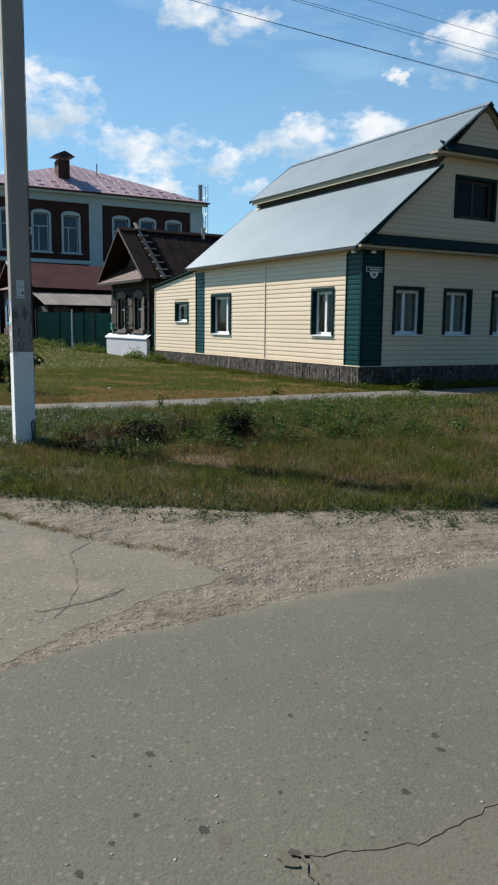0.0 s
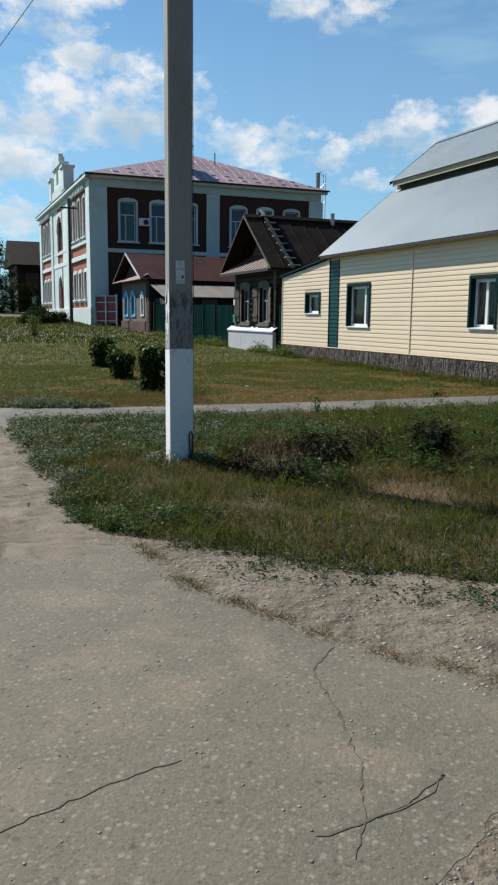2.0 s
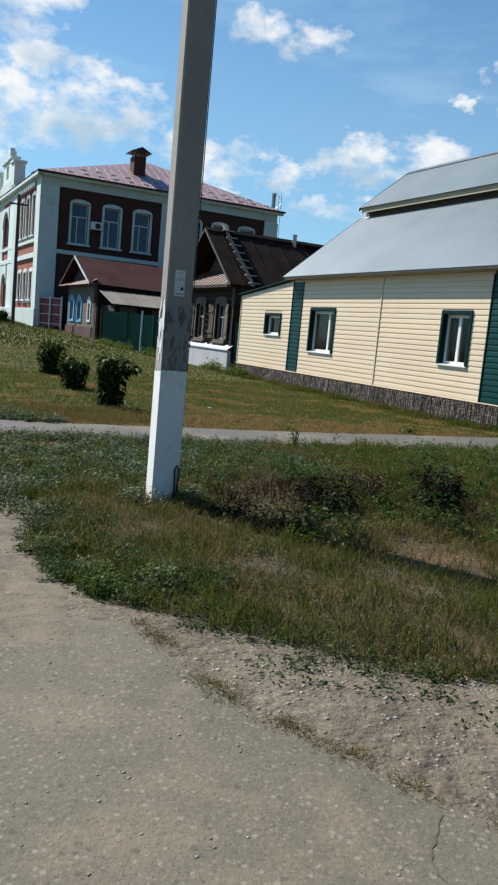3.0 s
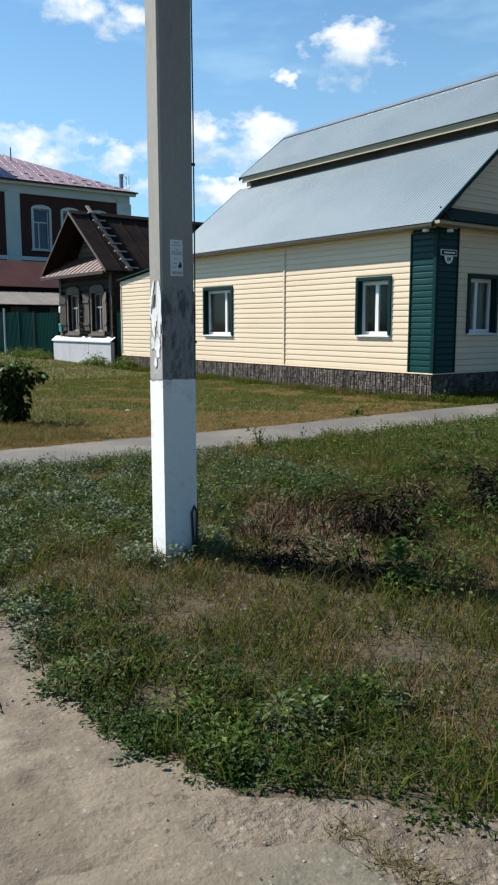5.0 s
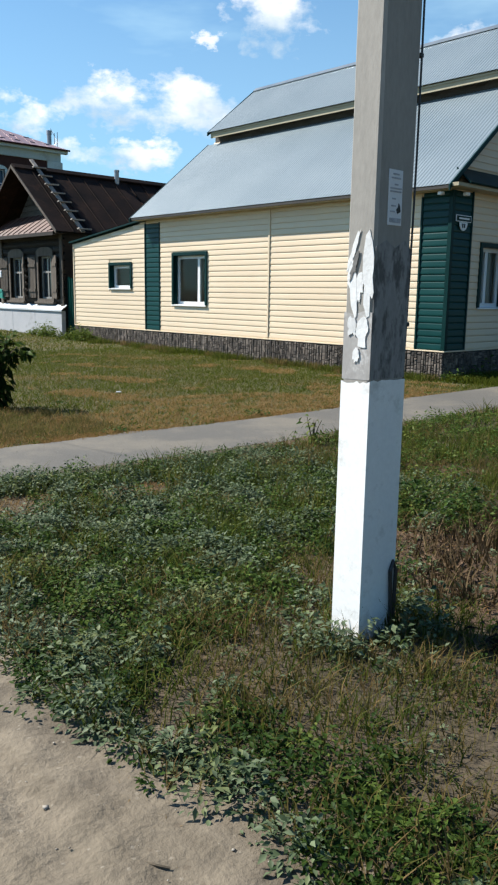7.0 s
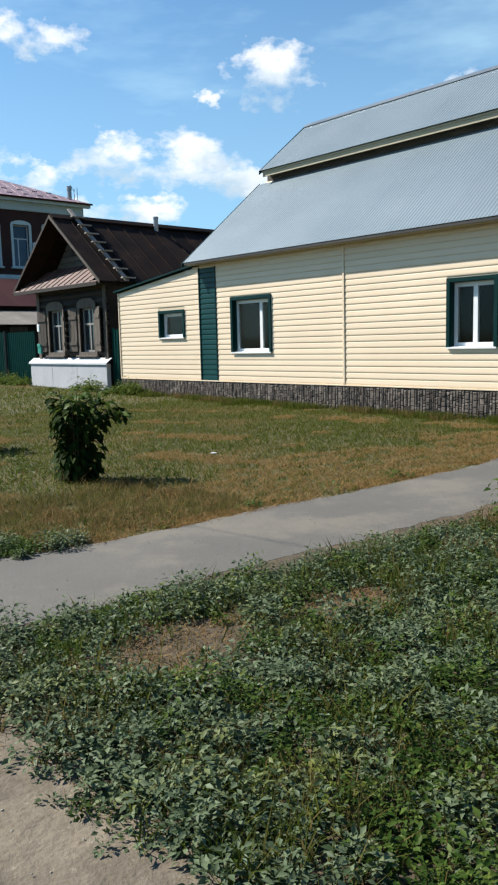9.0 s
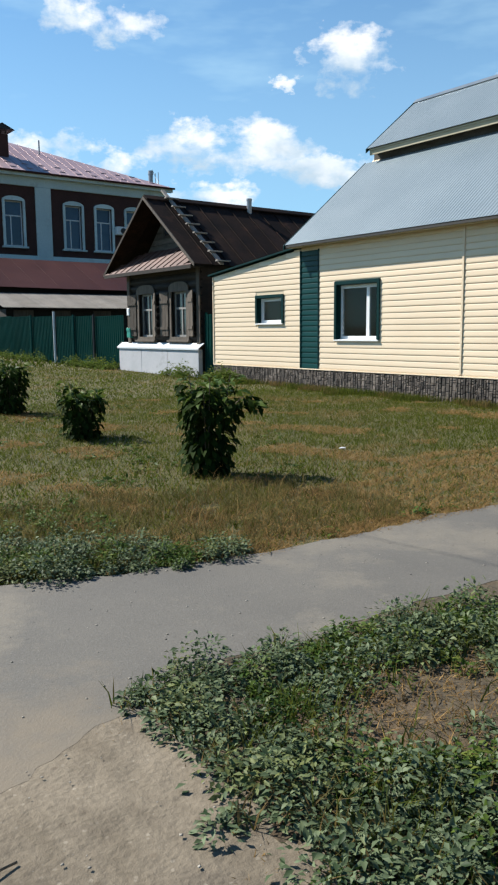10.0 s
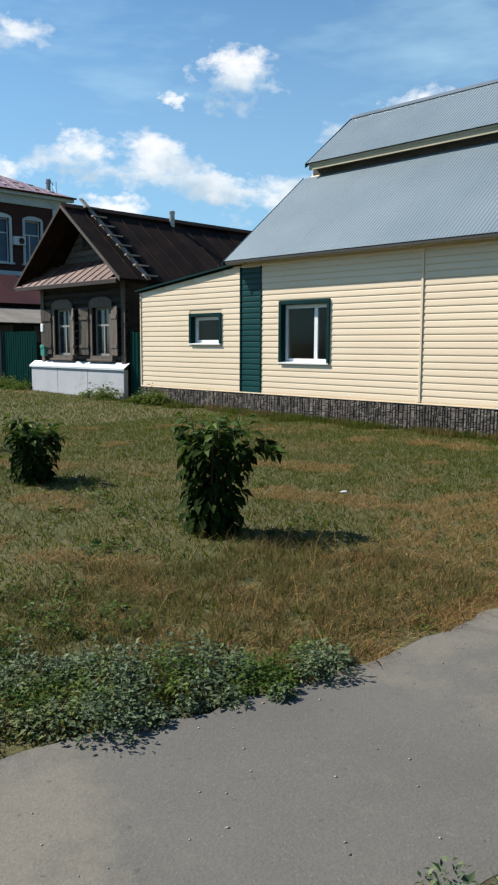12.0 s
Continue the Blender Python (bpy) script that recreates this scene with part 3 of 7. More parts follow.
def ribbed(bm, x0, x1, bottom, top, pitch, depth, thick=0.004, flat=0.5):
    """A profiled sheet: ribs run from bottom (y, z) to top (y, z), side by side along x."""
    xs, hs = [], []
    x = x0
    while x < x1 - 1e-6:
        for f, h in ((0.0, 0), (flat, 0), (flat + 0.2, 1), (0.8, 1)):
            if x + f * pitch <= x1:
                xs.append(x + f * pitch)
                hs.append(h * depth)
        x += pitch
    xs.append(x1)
    hs.append(0)
    b, t = Vector((0, *bottom)), Vector((0, *top))
    nrm = (t - b).cross(Vector((1, 0, 0))).normalized()
    if nrm.z < 0 or (abs(nrm.z) < 1e-3 and nrm.y < 0):
        nrm = -nrm
    rows = []
    for lift_by in (thick, 0.0):
        for e in (b, t):
            rows.append([bm.verts.new(e + Vector((xx, 0, 0)) + nrm * (h + lift_by)) for xx, h in zip(xs, hs)])
    tb, tt, bb, bt = rows
    for i in range(len(xs) - 1):
        bm.faces.new((tb[i], tb[i + 1], tt[i + 1], tt[i]))
        bm.faces.new((bb[i], bt[i], bt[i + 1], bb[i + 1]))
        bm.faces.new((tb[i], bb[i], bb[i + 1], tb[i + 1]))
        bm.faces.new((tt[i], tt[i + 1], bt[i + 1], bt[i]))


def pane_window(parent, w, h, m, bars, trim, sill=True, depth=0.1, frame_mat="pvc", curtain=None, label="white plastic window in a dark green surround"):
    """A window in an opening w by h; x to the right, y outwards, z up from the opening's lower corner."""
    f = 0.09
    bm = bmesh.new()
    pierced(bm, 0, w, 0, h, -depth - 0.06, -depth, [(a + f / 2, b - f / 2, f, h - f) for a, b in bars])
    win = part("window", bm, M[frame_mat], parent, label, m)
    for a, b in bars:
        part("pane", box_mesh(a + f / 2 + 0.002, b - f / 2 - 0.002, -depth - 0.035, -depth - 0.025, f + 0.002, h - f - 0.002), M["glass"], win)
    if trim:
        t = 0.07
        bm = bmesh.new()
        pierced(bm, -t, w + t, 0, h + t, -0.02, 0.045, [(0, w, -1, h)])
        part("surround", bm, M[trim], win)
        bm = bmesh.new()
        pierced(bm, -0.003, w + 0.003, -0.003, h + 0.003, -depth + 0.003, 0.03, [(0.012, w - 0.012, -1, h - 0.012)])
        part("reveal", bm, M[trim], win)
    if sill:
        bm = bmesh.new()
        prism(bm, [(-depth, 0.026), (0.062, 0.006), (0.062, -0.022), (0.052, -0.022), (0.052, -0.010), (-depth, 0.0)], "x", -0.06, w + 0.06)
        part("sill", bm, M["pvc"], win)
    if curtain:
        part("curtain", curtain_mesh(w, h), M[curtain], win, m=pose(0, -depth - 0.16, 0))
    return win


def curtain_mesh(w, h):
    bm = bmesh.new()
    k = 40
    rows = [[bm.verts.new((w * i / k, 0.03 * math.sin(i * 1.9) + s, z)) for i in range(k + 1)] for s, z in ((0, 0.02), (0, h))]
    for i in range(k):
        bm.faces.new((rows[0][i], rows[0][i + 1], rows[1][i + 1], rows[1][i]))
    bmesh.ops.solidify(bm, geom=list(bm.faces), thickness=0.004)
    return bm

# ---------------------------------------------------------------- the cream house
TOP, FOOT, COURSE = 3.42, 0.52, 0.126
house = thing("house", "single-storey house in cream siding under a grey metal roof", "house")
LONG_HOLES = [(6.92, 8.19, 1.22, 2.46), (1.22, 2.12, 1.27, 2.45)]
ANNEX_HOLES = [(10.17, 11.17, 1.62, 2.27)]
GABLE_HOLES = [(-1.92, -1.05, 1.32, 2.47), (-3.63, -2.75, 1.32, 2.47), (-5.4, -4.5, 1.32, 2.47), (-4.33, -2.97, 4.36, 5.38)]


def slope_half(z):
    """Half width of the gable at height z."""
    if z <= 5.6:
        return float(np.interp(z, [3.42, 5.6], [3.85, 1.55]))
    return float(np.interp(z, [5.6, 7.2], [1.55, 0.0]))


bm = bmesh.new()
pierced(bm, 0.0, 9.45, FOOT, TOP, -0.3, 0.0, LONG_HOLES)
wall_long = part("wall", bm, M["core"], house, "long street wall in cream siding")
bm = bmesh.new()
pierced(bm, 9.45, 13.2, FOOT, 2.92, -0.3, 0.0, ANNEX_HOLES)
prism(bm, [(9.45, 2.92), (13.2, 2.92), (9.45, 3.36)], "y", -0.3, 0.0)
wall_annex = part("wall", bm, M["core"], house, "low annex wall with a sloping top")
bm = bmesh.new()
pierced(bm, -7.7, -0.3, FOOT, TOP, -0.3, 0.0, GABLE_HOLES[:3])
wall_gable = part("wall", bm, M["core"], house, "gable wall in cream siding", pose(0, 0, 0, 0, 0, 90))
bm = bmesh.new()
c = -3.85
pierced(bm, -5.35, -2.35, TOP, 5.6, -0.2, 0.0, [GABLE_HOLES[3]])
for s in (-1, 1):
    prism(bm, [(c + s * 3.85, TOP), (c + s * 1.5, TOP), (c + s * 1.5, 5.6)], "y", -0.2, 0.0)
prism(bm, [(c - 1.5, 5.6), (c + 1.5, 5.6), (c, 7.15)], "y", -0.2, 0.0)
wall_top = part("wall", bm, M["core"], house, "upper gable wall with the attic window", pose(0, 0, 0, 0, 0, 90))
bm = bmesh.new()
box(bm, 9.15, 9.45, -7.7, -0.3, FOOT, TOP)
prism(bm, [(-7.7, TOP), (0, TOP), (-2.3, 5.6), (-3.85, 7.15), (-5.4, 5.6)], "x", 9.2, 9.45)
part("wall", bm, M["core"], house, "far gable wall")
part("wall", box_mesh(0.3, 9.15, -7.7, -7.4, FOOT, TOP), M["core"], house, "rear wall")
bm = bmesh.new()
box(bm, 12.9, 13.2, -4.0, -0.3, FOOT, 2.92)
box(bm, 9.45, 12.9, -4.0, -3.7, FOOT, 2.92)
part("wall", bm, M["core"], house, "annex side and rear walls")
# floor, ceiling and inner walls carry the darkened room colour
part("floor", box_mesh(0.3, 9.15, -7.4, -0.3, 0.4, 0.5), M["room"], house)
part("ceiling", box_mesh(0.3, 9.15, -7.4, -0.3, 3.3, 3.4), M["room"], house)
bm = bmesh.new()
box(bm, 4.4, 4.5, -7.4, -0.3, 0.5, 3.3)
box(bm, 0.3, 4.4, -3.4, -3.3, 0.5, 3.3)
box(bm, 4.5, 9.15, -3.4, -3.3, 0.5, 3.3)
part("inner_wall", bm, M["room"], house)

pane_window(house, 1.27, 1.24, pose(6.92, 0, 1.22), [(0.03, 0.40), (0.40, 1.24)], "green_trim", curtain=None)
pane_window(house, 0.90, 1.18, pose(1.22, 0, 1.27), [(0.03, 0.45), (0.45, 0.87)], "green_trim")
pane_window(house, 1.00, 0.65, pose(10.17, 0, 1.62), [(0.06, 0.94)], "green_trim")
for n0 in (-1.92, -3.63, -5.4):
    pane_window(house, 0.87, 1.15, pose(0, n0, 1.32, 0, 0, 90), [(0.03, 0.5), (0.5, 0.84)], "green_trim", curtain="curtain")
pane_window(house, 1.36, 1.02, pose(0, -4.33, 4.36, 0, 0, 90), [(0.03, 0.68), (0.68, 1.33)], "green_trim", sill=False, frame_mat="blind",
            label="dark attic window in a dark green surround")


def minus(a, b, z0, z1, holes, pad=0.07):
    """The stretches from a to b at a course that no opening cuts."""
    spans = [(a, b)]
    for ha, hb, za, zb in holes:
        if z1 <= za + 0.02 or z0 >= zb + pad - 0.02:
            continue
        cut = []
        for p, q in spans:
            if hb + pad <= p or ha - pad >= q:
                cut.append((p, q))
                continue
            if ha - pad > p:
                cut.append((p, ha - pad))
            if hb + pad < q:
                cut.append((hb + pad, q))
        spans = cut
    return spans


plank_meshes = {}


def plank(length, height, key):
    k = (round(length, 2), round(height, 3), key)
    if k not in plank_meshes:
        bm = bmesh.new()
        prism(bm, [(0.002, 0), (0.008, 0.0), (0.0135, 0.008), (0.0165, 0.019), (0.0175, 0.032), (0.0165, 0.052), (0.0115, height - 0.022), (0.0075, height - 0.008), (0.006, height - 0.001), (0.002, height - 0.001)], "x", 0.002, length - 0.002)
        plank_meshes[k] = finish("plank", bm, M[key])
    return plank_meshes[k]


def clad(wall, a, b, z0, z1, holes, key, half=None, top=None):
    z = z0
    while z < z1 - 0.03:
        h = min(COURSE, z1 - z)
        lo, hi = a, b
        if half:
            lo, hi = max(a, -3.85 - half(z + 0.6 * h)), min(b, -3.85 + half(z + 0.6 * h))
        if top:
            hi = min(b, top(z + h))
        if hi - lo > 0.1:
            for p, q in minus(lo, hi, z, z + h, holes):
                if half:
                    # cut to the slope of the roof at the outer ends
                    end = half(z + h - 0.002)
                    t0 = max(p, -3.85 - end) if p == lo else p
                    t1 = min(q, -3.85 + end) if q == hi else q
                    b0 = max(a, -3.85 - half(z)) if p == lo else p
                    b1 = min(b, -3.85 + half(z)) if q == hi else q
                    bm = bmesh.new()
                    lower = [bm.verts.new(v) for v in ((b0, 0.002, z), (b1, 0.002, z), (b1, 0.019, z), (b0, 0.019, z))]
                    upper = [bm.verts.new(v) for v in ((t0, 0.002, z + h - 0.002), (t1, 0.002, z + h - 0.002), (t1, 0.008, z + h - 0.002), (t0, 0.008, z + h - 0.002))]
                    bm.faces.new(lower[::-1])
                    bm.faces.new(upper)
                    for i in range(4):
                        bm.faces.new((lower[i], lower[(i + 1) % 4], upper[(i + 1) % 4], upper[i]))
                    part("plank", bm, M[key], wall)
                elif q - p > 0.04:
                    part("plank", plank(q - p, h, key), None, wall, m=pose(p, 0, z))
        z += COURSE


# trim: corner boards, starter strip, joint cover
bm = bmesh.new()
box(bm, 4.655, 4.705, 0.001, 0.034, FOOT + 0.03, TOP)
part("joint_cover", bm, M["siding"], house, bevel=0.004)
bm = bmesh.new()
box(bm, 0.0, 13.2, 0.001, 0.038, FOOT - 0.012, FOOT + 0.012)
part("starter_strip", bm, M["siding"], house, "cream strip above the plinth", bevel=0.003)
part("starter_strip", box_mesh(-0.038, -0.001, -7.7, 0.038, FOOT - 0.012, FOOT + 0.012, bevel=0.003), M["siding"], house)
for u in (0.63, 8.82, 9.46):
    part("edge_strip", box_mesh(u - 0.02, u + 0.02, 0.001, 0.032, FOOT + 0.014, TOP - 0.1, bevel=0.004), M["green_trim"], house)
part("edge_strip", box_mesh(13.16, 13.205, 0.001, 0.034, FOOT + 0.014, 2.92, bevel=0.004), M["siding"], house)
part("edge_strip", box_mesh(-0.032, -0.001, -0.66, -0.62, FOOT + 0.014, TOP, bevel=0.004), M["green_trim"], house)
part("corner_post", box_mesh(-0.036, 0.05, -0.05, 0.036, FOOT + 0.014, TOP - 0.02, bevel=0.004), M["green_trim"], house, "dark green corner post")

# plinth with stone-faced panels
bm = bmesh.new()
box(bm, 0.0, 13.2, -0.3, 0.012, -0.2, FOOT - 0.014)
box(bm, -0.012, 0.0, -7.7, 0.012, -0.2, FOOT - 0.014)
box(bm, 0.0, 0.3, -7.7, -0.3, -0.2, FOOT - 0.014)
plinth = part("plinth", bm, M["stone_joint"], house, "plinth faced with narrow grey-brown stones")

# roof: a lower and an upper slope on both sides, with a step between them
RU0, RU1 = -0.14, 9.68


def mirrored(n):
    return -7.7 - n


for side in (0, 1):
    f = (lambda n: n) if side == 0 else mirrored
    for u0, u1, foot, head in ((RU0, RU1, (0.33, 3.45), (-2.32, 5.62)), (RU0 - 0.05, RU1 - 0.3, (-2.08, 5.90), (-3.85, 7.30))):
        a = u0
        while a < u1 - 0.05:
            b = min(a + 0.080 * 14, u1)
            bm = bmesh.new()
            ribbed(bm, a, b - 0.0015, (f(foot[0]), foot[1]), (f(head[0]), head[1]), 0.080, 0.0066, flat=0.30)
            part("roof_sheet", bm, M["roof"], house)
            a = b
    bm = bmesh.new()
    lo, hi = sorted((f(-2.14), f(-2.42)))
    box(bm, RU0, RU1 - 0.34, lo, hi, 5.845, 5.875)
    lo, hi = sorted((f(-2.14), f(-2.17)))
    box(bm, RU0, RU1 - 0.34, lo, hi, 5.75, 5.845)
    part("upper_soffit", bm, M["soffit"], house)
    lo, hi = sorted((f(-2.36), f(-2.45)))
    # dark board tone on this step paints the shadow below the upper eave
    part("step_wall", box_mesh(0, 9.4, lo, hi, 5.5, 5.845), M["dim_wood"], house)
    lo, hi = sorted((f(0.30), f(0.0)))
    bm = bmesh.new()
    box(bm, 0.0, 9.66, lo, hi, 3.385, 3.41)
    part("eave_soffit", bm, M["soffit"], house, "beige boxed eave")
    lo, hi = sorted((f(0.302), f(0.325)))
    part("eave_board", box_mesh(-0.12, 9.66, lo, hi, 3.39, 3.44), M["eave_dark"], house, "thin brown eave board")
    # rake boards at both ends
    for u in (RU0 - 0.025, RU1 - 0.005):
        for (n0, z0), (n1, z1), mat in (((0.36, 3.40), (-2.34, 5.61), "green_trim"), ((-2.06, 5.86), (-3.85, 7.29), "green_trim")):
            if u > 5 and z0 > 5:
                u = u - 0.3
            bm = bmesh.new()
            prism(bm, [(f(n0), z0 - 0.06), (f(n1), z1 - 0.06), (f(n1), z1 + 0.04), (f(n0), z0 + 0.04)], "x", u, u + 0.03)
            part("rake_board", bm, M[mat], house, "dark green rake board")
bm = bmesh.new()
prism(bm, [(-3.85 - 0.11, 7.25), (-3.85, 7.338), (-3.85 + 0.11, 7.25), (-3.85 + 0.11, 7.268), (-3.85, 7.356), (-3.85 - 0.11, 7.268)], "x", RU0 - 0.06, RU1 - 0.3)
part("ridge_cap", bm, M["flashing"], house)
# deck under the sheets closes the loft
for side in (0, 1):
    f = (lambda n: n) if side == 0 else mirrored
    bm = bmesh.new()
    prism(bm, [(f(0.28), 3.36 + 0.02), (f(-2.3), 5.52), (f(-2.3), 5.58), (f(0.28), 3.44)], "x", RU0 + 0.02, RU1 - 0.03)
    prism(bm, [(f(-2.12), 5.85), (f(-3.85), 7.22), (f(-3.85), 7.27), (f(-2.12), 5.89)], "x", RU0 + 0.02, RU1 - 0.34)
    part("roof_deck", bm, M["soffit"], house)
# gable cornices: a small sloped apron over a boxed soffit
for z, a, b, e in ((3.42, 0.30, -8.0, -0.02), (5.86, -2.0, -5.7, -2.3)):
    bm = bmesh.new()
    prism(bm, [(-0.30, z), (0.0, z), (0.0, z + 0.06), (-0.30, z + 0.06)], "y", b, a)
    part("gable_soffit", bm, M["soffit"], house, "beige gable cornice")
    bm = bmesh.new()
    prism(bm, [(-0.33, z + 0.062), (-0.026, z + 0.34), (-0.026, z + 0.37), (-0.345, z + 0.085)], "y", -7.7 - e, e)
    part("gable_apron", bm, M["green_trim"], house, "dark green sheet apron")
# annex roof
bm = bmesh.new()
prism(bm, [(9.47, 3.40), (13.32, 2.945), (13.32, 2.985), (9.47, 3.44)], "y", -4.1, 0.10)
part("annex_roof", bm, M["green_trim"], house, "dark green edge of the lean-to roof")
# floodlights under the eave corner
for u, n in ((0.12, 0.2), (-0.15, -0.2)):
    bm = bmesh.new()
    box(bm, u - 0.05, u + 0.05, n - 0.05, n + 0.05, 3.30, 3.36)
    part("eave_lamp", bm, M["pvc"], house, "small white eave lamp", bevel=0.012)

# address plate on the corner
plate = thing("address_plate", "white street name plate with a round number disc", "sign")
part("board", box_mesh(-0.05, -0.04, -0.57, -0.07, 2.86, 2.98, bevel=0.003), M["pvc"], plate)
part("face", box_mesh(-0.053, -0.0505, -0.55, -0.09, 2.875, 2.965), M["green_trim"], plate)
bm = bmesh.new()
prism(bm, [(-0.32 + 0.13 * math.cos(a), 2.855 + 0.15 * math.sin(a)) for a in np.linspace(math.pi, 2 * math.pi, 17)], "x", -0.05, -0.04)
part("number_disc", bm, M["pvc"], plate)
for n0, n1, z0, z1 in ((-0.5, -0.16, 2.905, 2.935),):
    part("letter_bar", box_mesh(-0.056, -0.0535, n0, n1, z0, z1), M["pvc"], plate)
for n0 in (-0.37, -0.31):
    part("number_bar", box_mesh(-0.054, -0.0505, n0, n0 + 0.04, 2.76, 2.83), M["black"], plate)

# ---------------------------------------------------------------- the old timber house
old = thing("timber_house", "small old log house with a dark rusty gable roof", "house")
A0, A1, AN, BACK = 13.95, 18.25, -0.12, -9.5
AZ = lift(16)
bm = bmesh.new()
OLD_HOLES = [(16.66, 17.52, 1.28, 2.62), (14.68, 15.52, 1.28, 2.62)]
pierced(bm, A0, A1, AZ - 0.3, 3.35, AN - 0.2, AN, OLD_HOLES)
old_front = part("wall", bm, M["logs"], old, "log street front, blackened with age")
bm = bmesh.new()
box(bm, A0, A0 + 0.2, BACK, AN - 0.2, AZ - 0.3, 3.35)
box(bm, A1 - 0.2, A1, BACK, AN - 0.2, AZ - 0.3, 3.35)
box(bm, A0, A1, BACK - 0.2, BACK, AZ - 0.3, 3.35)
prism(bm, [(A0 - 0.1, 3.35), (A1 + 0.1, 3.35), (16.45, 5.35)], "y", BACK - 0.2, BACK)
part("wall", bm, M["logs"], old, "dark log side and rear walls")
part("ceiling", box_mesh(A0 + 0.2, A1 - 0.2, BACK, AN - 0.2, 3.2, 3.3), M["logs"], old)
# log courses on the front
z, i = AZ - 0.1, 0
while z < 3.28:
    for p, q in minus(A0, A1, z, z + 0.22, OLD_HOLES, 0.1):
        bm = bmesh.new()
        k = 7
        prism(bm, [(AN - 0.02, z)] + [(AN + 0.07 * math.sin(math.pi * j / k), z + 0.215 * j / k) for j in range(1, k)] + [(AN - 0.02, z + 0.215)], "x", p, q)
        part("log", bm, M["logs"], old_front)
    z += 0.22
# corner boards
for u in (A0 - 0.02, A1 - 0.16):
    part("corner_board", box_mesh(u, u + 0.18, AN + 0.07, AN + 0.11, 0.9, 3.3, bevel=0.006), M["grey_wood"], old, "silvered corner board")
# gable set back behind the front, weatherboarded
bm = bmesh.new()
prism(bm, [(A0 + 0.1, 3.35), (A1 - 0.1, 3.35), (16.45, 5.30)], "y", -0.75, -0.62)
old_gable = part("gable_wall", bm, M["logs"], old)
z = 3.62
while z < 5.1:
    half = 2.05 * (5.30 - z) / 1.95
    if half > 0.2:
        bm = bmesh.new()
        slim = half - 0.17 * 2.05 / 1.95
        prism(bm, [(16.45 - half, z), (16.45 + half, z), (16.45 + slim, z + 0.17), (16.45 - slim, z + 0.17)], "y", -0.62, -0.595)
        part("board", bm, M["dim_wood"], old_gable)
    z += 0.185
vent = part("gable_window", box_mesh(16.15, 16.75, -0.60, -0.55, 4.35, 4.85), M["logs"], old, "small boarded gable opening")
part("pane", box_mesh(16.25, 16.65, -0.555, -0.54, 4.42, 4.78), M["old_pane"], vent)
# pent roof in seamed strips under the gable
k = 14
for i in range(k):
    a = 13.78 + (19.12 - 13.78) * i / k
    b = 13.78 + (19.12 - 13.78) * (i + 1) / k
    bm = bmesh.new()
    under = 3.30 + 2.20 * (1 - max(abs(a - 16.47), abs(b - 16.47)) / 2.77) - 0.06
    g = max(0.06, min(1.0, (under - 3.29) / 0.70))
    far_n, far_z = 0.36 - 0.96 * g, 3.29 + 0.69 * g
    prism(bm, [(0.36, 3.29), (far_n, far_z), (far_n, far_z + 0.02), (0.36, 3.315)], "x", a + 0.004, b - 0.004)
    prism(bm, [(0.36, 3.30), (far_n, far_z + 0.01), (far_n, far_z + 0.04), (0.36, 3.345)], "x", b - 0.02, b)
    part("pent_sheet", bm, M["red_brown"], old, "faded red-brown seamed sheet")
part("pent_fascia", box_mesh(13.78, 19.12, 0.33, 0.37, 3.2, 3.30), M["logs"], old)
part("pent_soffit", box_mesh(13.78, 19.12, AN, 0.33, 3.25, 3.28), M["logs"], old)
# main roof in strips with standing seams
EU0, EU1, PEAK, PZ, EZ = 13.70, 19.24, 16.47, 5.50, 3.30


def roof_strips(parent, eave_u, peak_u, ez, pz, n0, n1, step, mat, seam=0.03):
    n = n0
    while n > n1 + 0.1:
        e = max(n - step, n1)
        sag = 0.05 * math.sin((n0 - n) / (n0 - n1) * math.pi)
        bm = bmesh.new()
        prism(bm, [(eave_u, ez - sag), (peak_u, pz - sag), (peak_u, pz + 0.025 - sag), (eave_u, ez + 0.025 - sag)], "y", e + 0.004, n - 0.004)
        prism(bm, [(eave_u, ez - sag), (peak_u, pz - sag), (peak_u, pz + 0.025 + seam - sag), (eave_u, ez + 0.025 + seam - sag)], "y", e, e + 0.02)
        part("roof_sheet", bm, M[mat], parent)
        n = e


for eu in (EU0, EU1):
    roof_strips(old, eu, PEAK, EZ, PZ, 0.30, BACK - 0.3, 0.62, "old_roof")
    bm = bmesh.new()
    d = 1 if eu > PEAK else -1
    prism(bm, [(eu + d * 0.02, EZ - 0.06), (PEAK, PZ - 0.08), (PEAK, PZ + 0.02), (eu + d * 0.02, EZ + 0.04)], "y", 0.295, 0.325)
    part("rake_board", bm, M["grey_wood" if eu < PEAK else "logs"], old, "weathered rake board")
bm = bmesh.new()
prism(bm, [(PEAK - 0.18, PZ - 0.1), (PEAK, PZ + 0.03), (PEAK + 0.18, PZ - 0.1), (PEAK + 0.18, PZ - 0.06), (PEAK, PZ + 0.07), (PEAK - 0.18, PZ - 0.06)], "y", BACK - 0.3, 0.28)
part("ridge_cap", bm, M["old_roof"], old)
bm = bmesh.new()
tube(bm, [(16.3, -3.6, 5.0), (16.3, -3.6, 5.76)], 0.085, 12)
tube(bm, [(16.3, -3.6, 5.70), (16.3, -3.6, 5.77)], 0.095, 12)
part("stove_pipe", bm, M["steel"], old, "grey metal stove pipe")


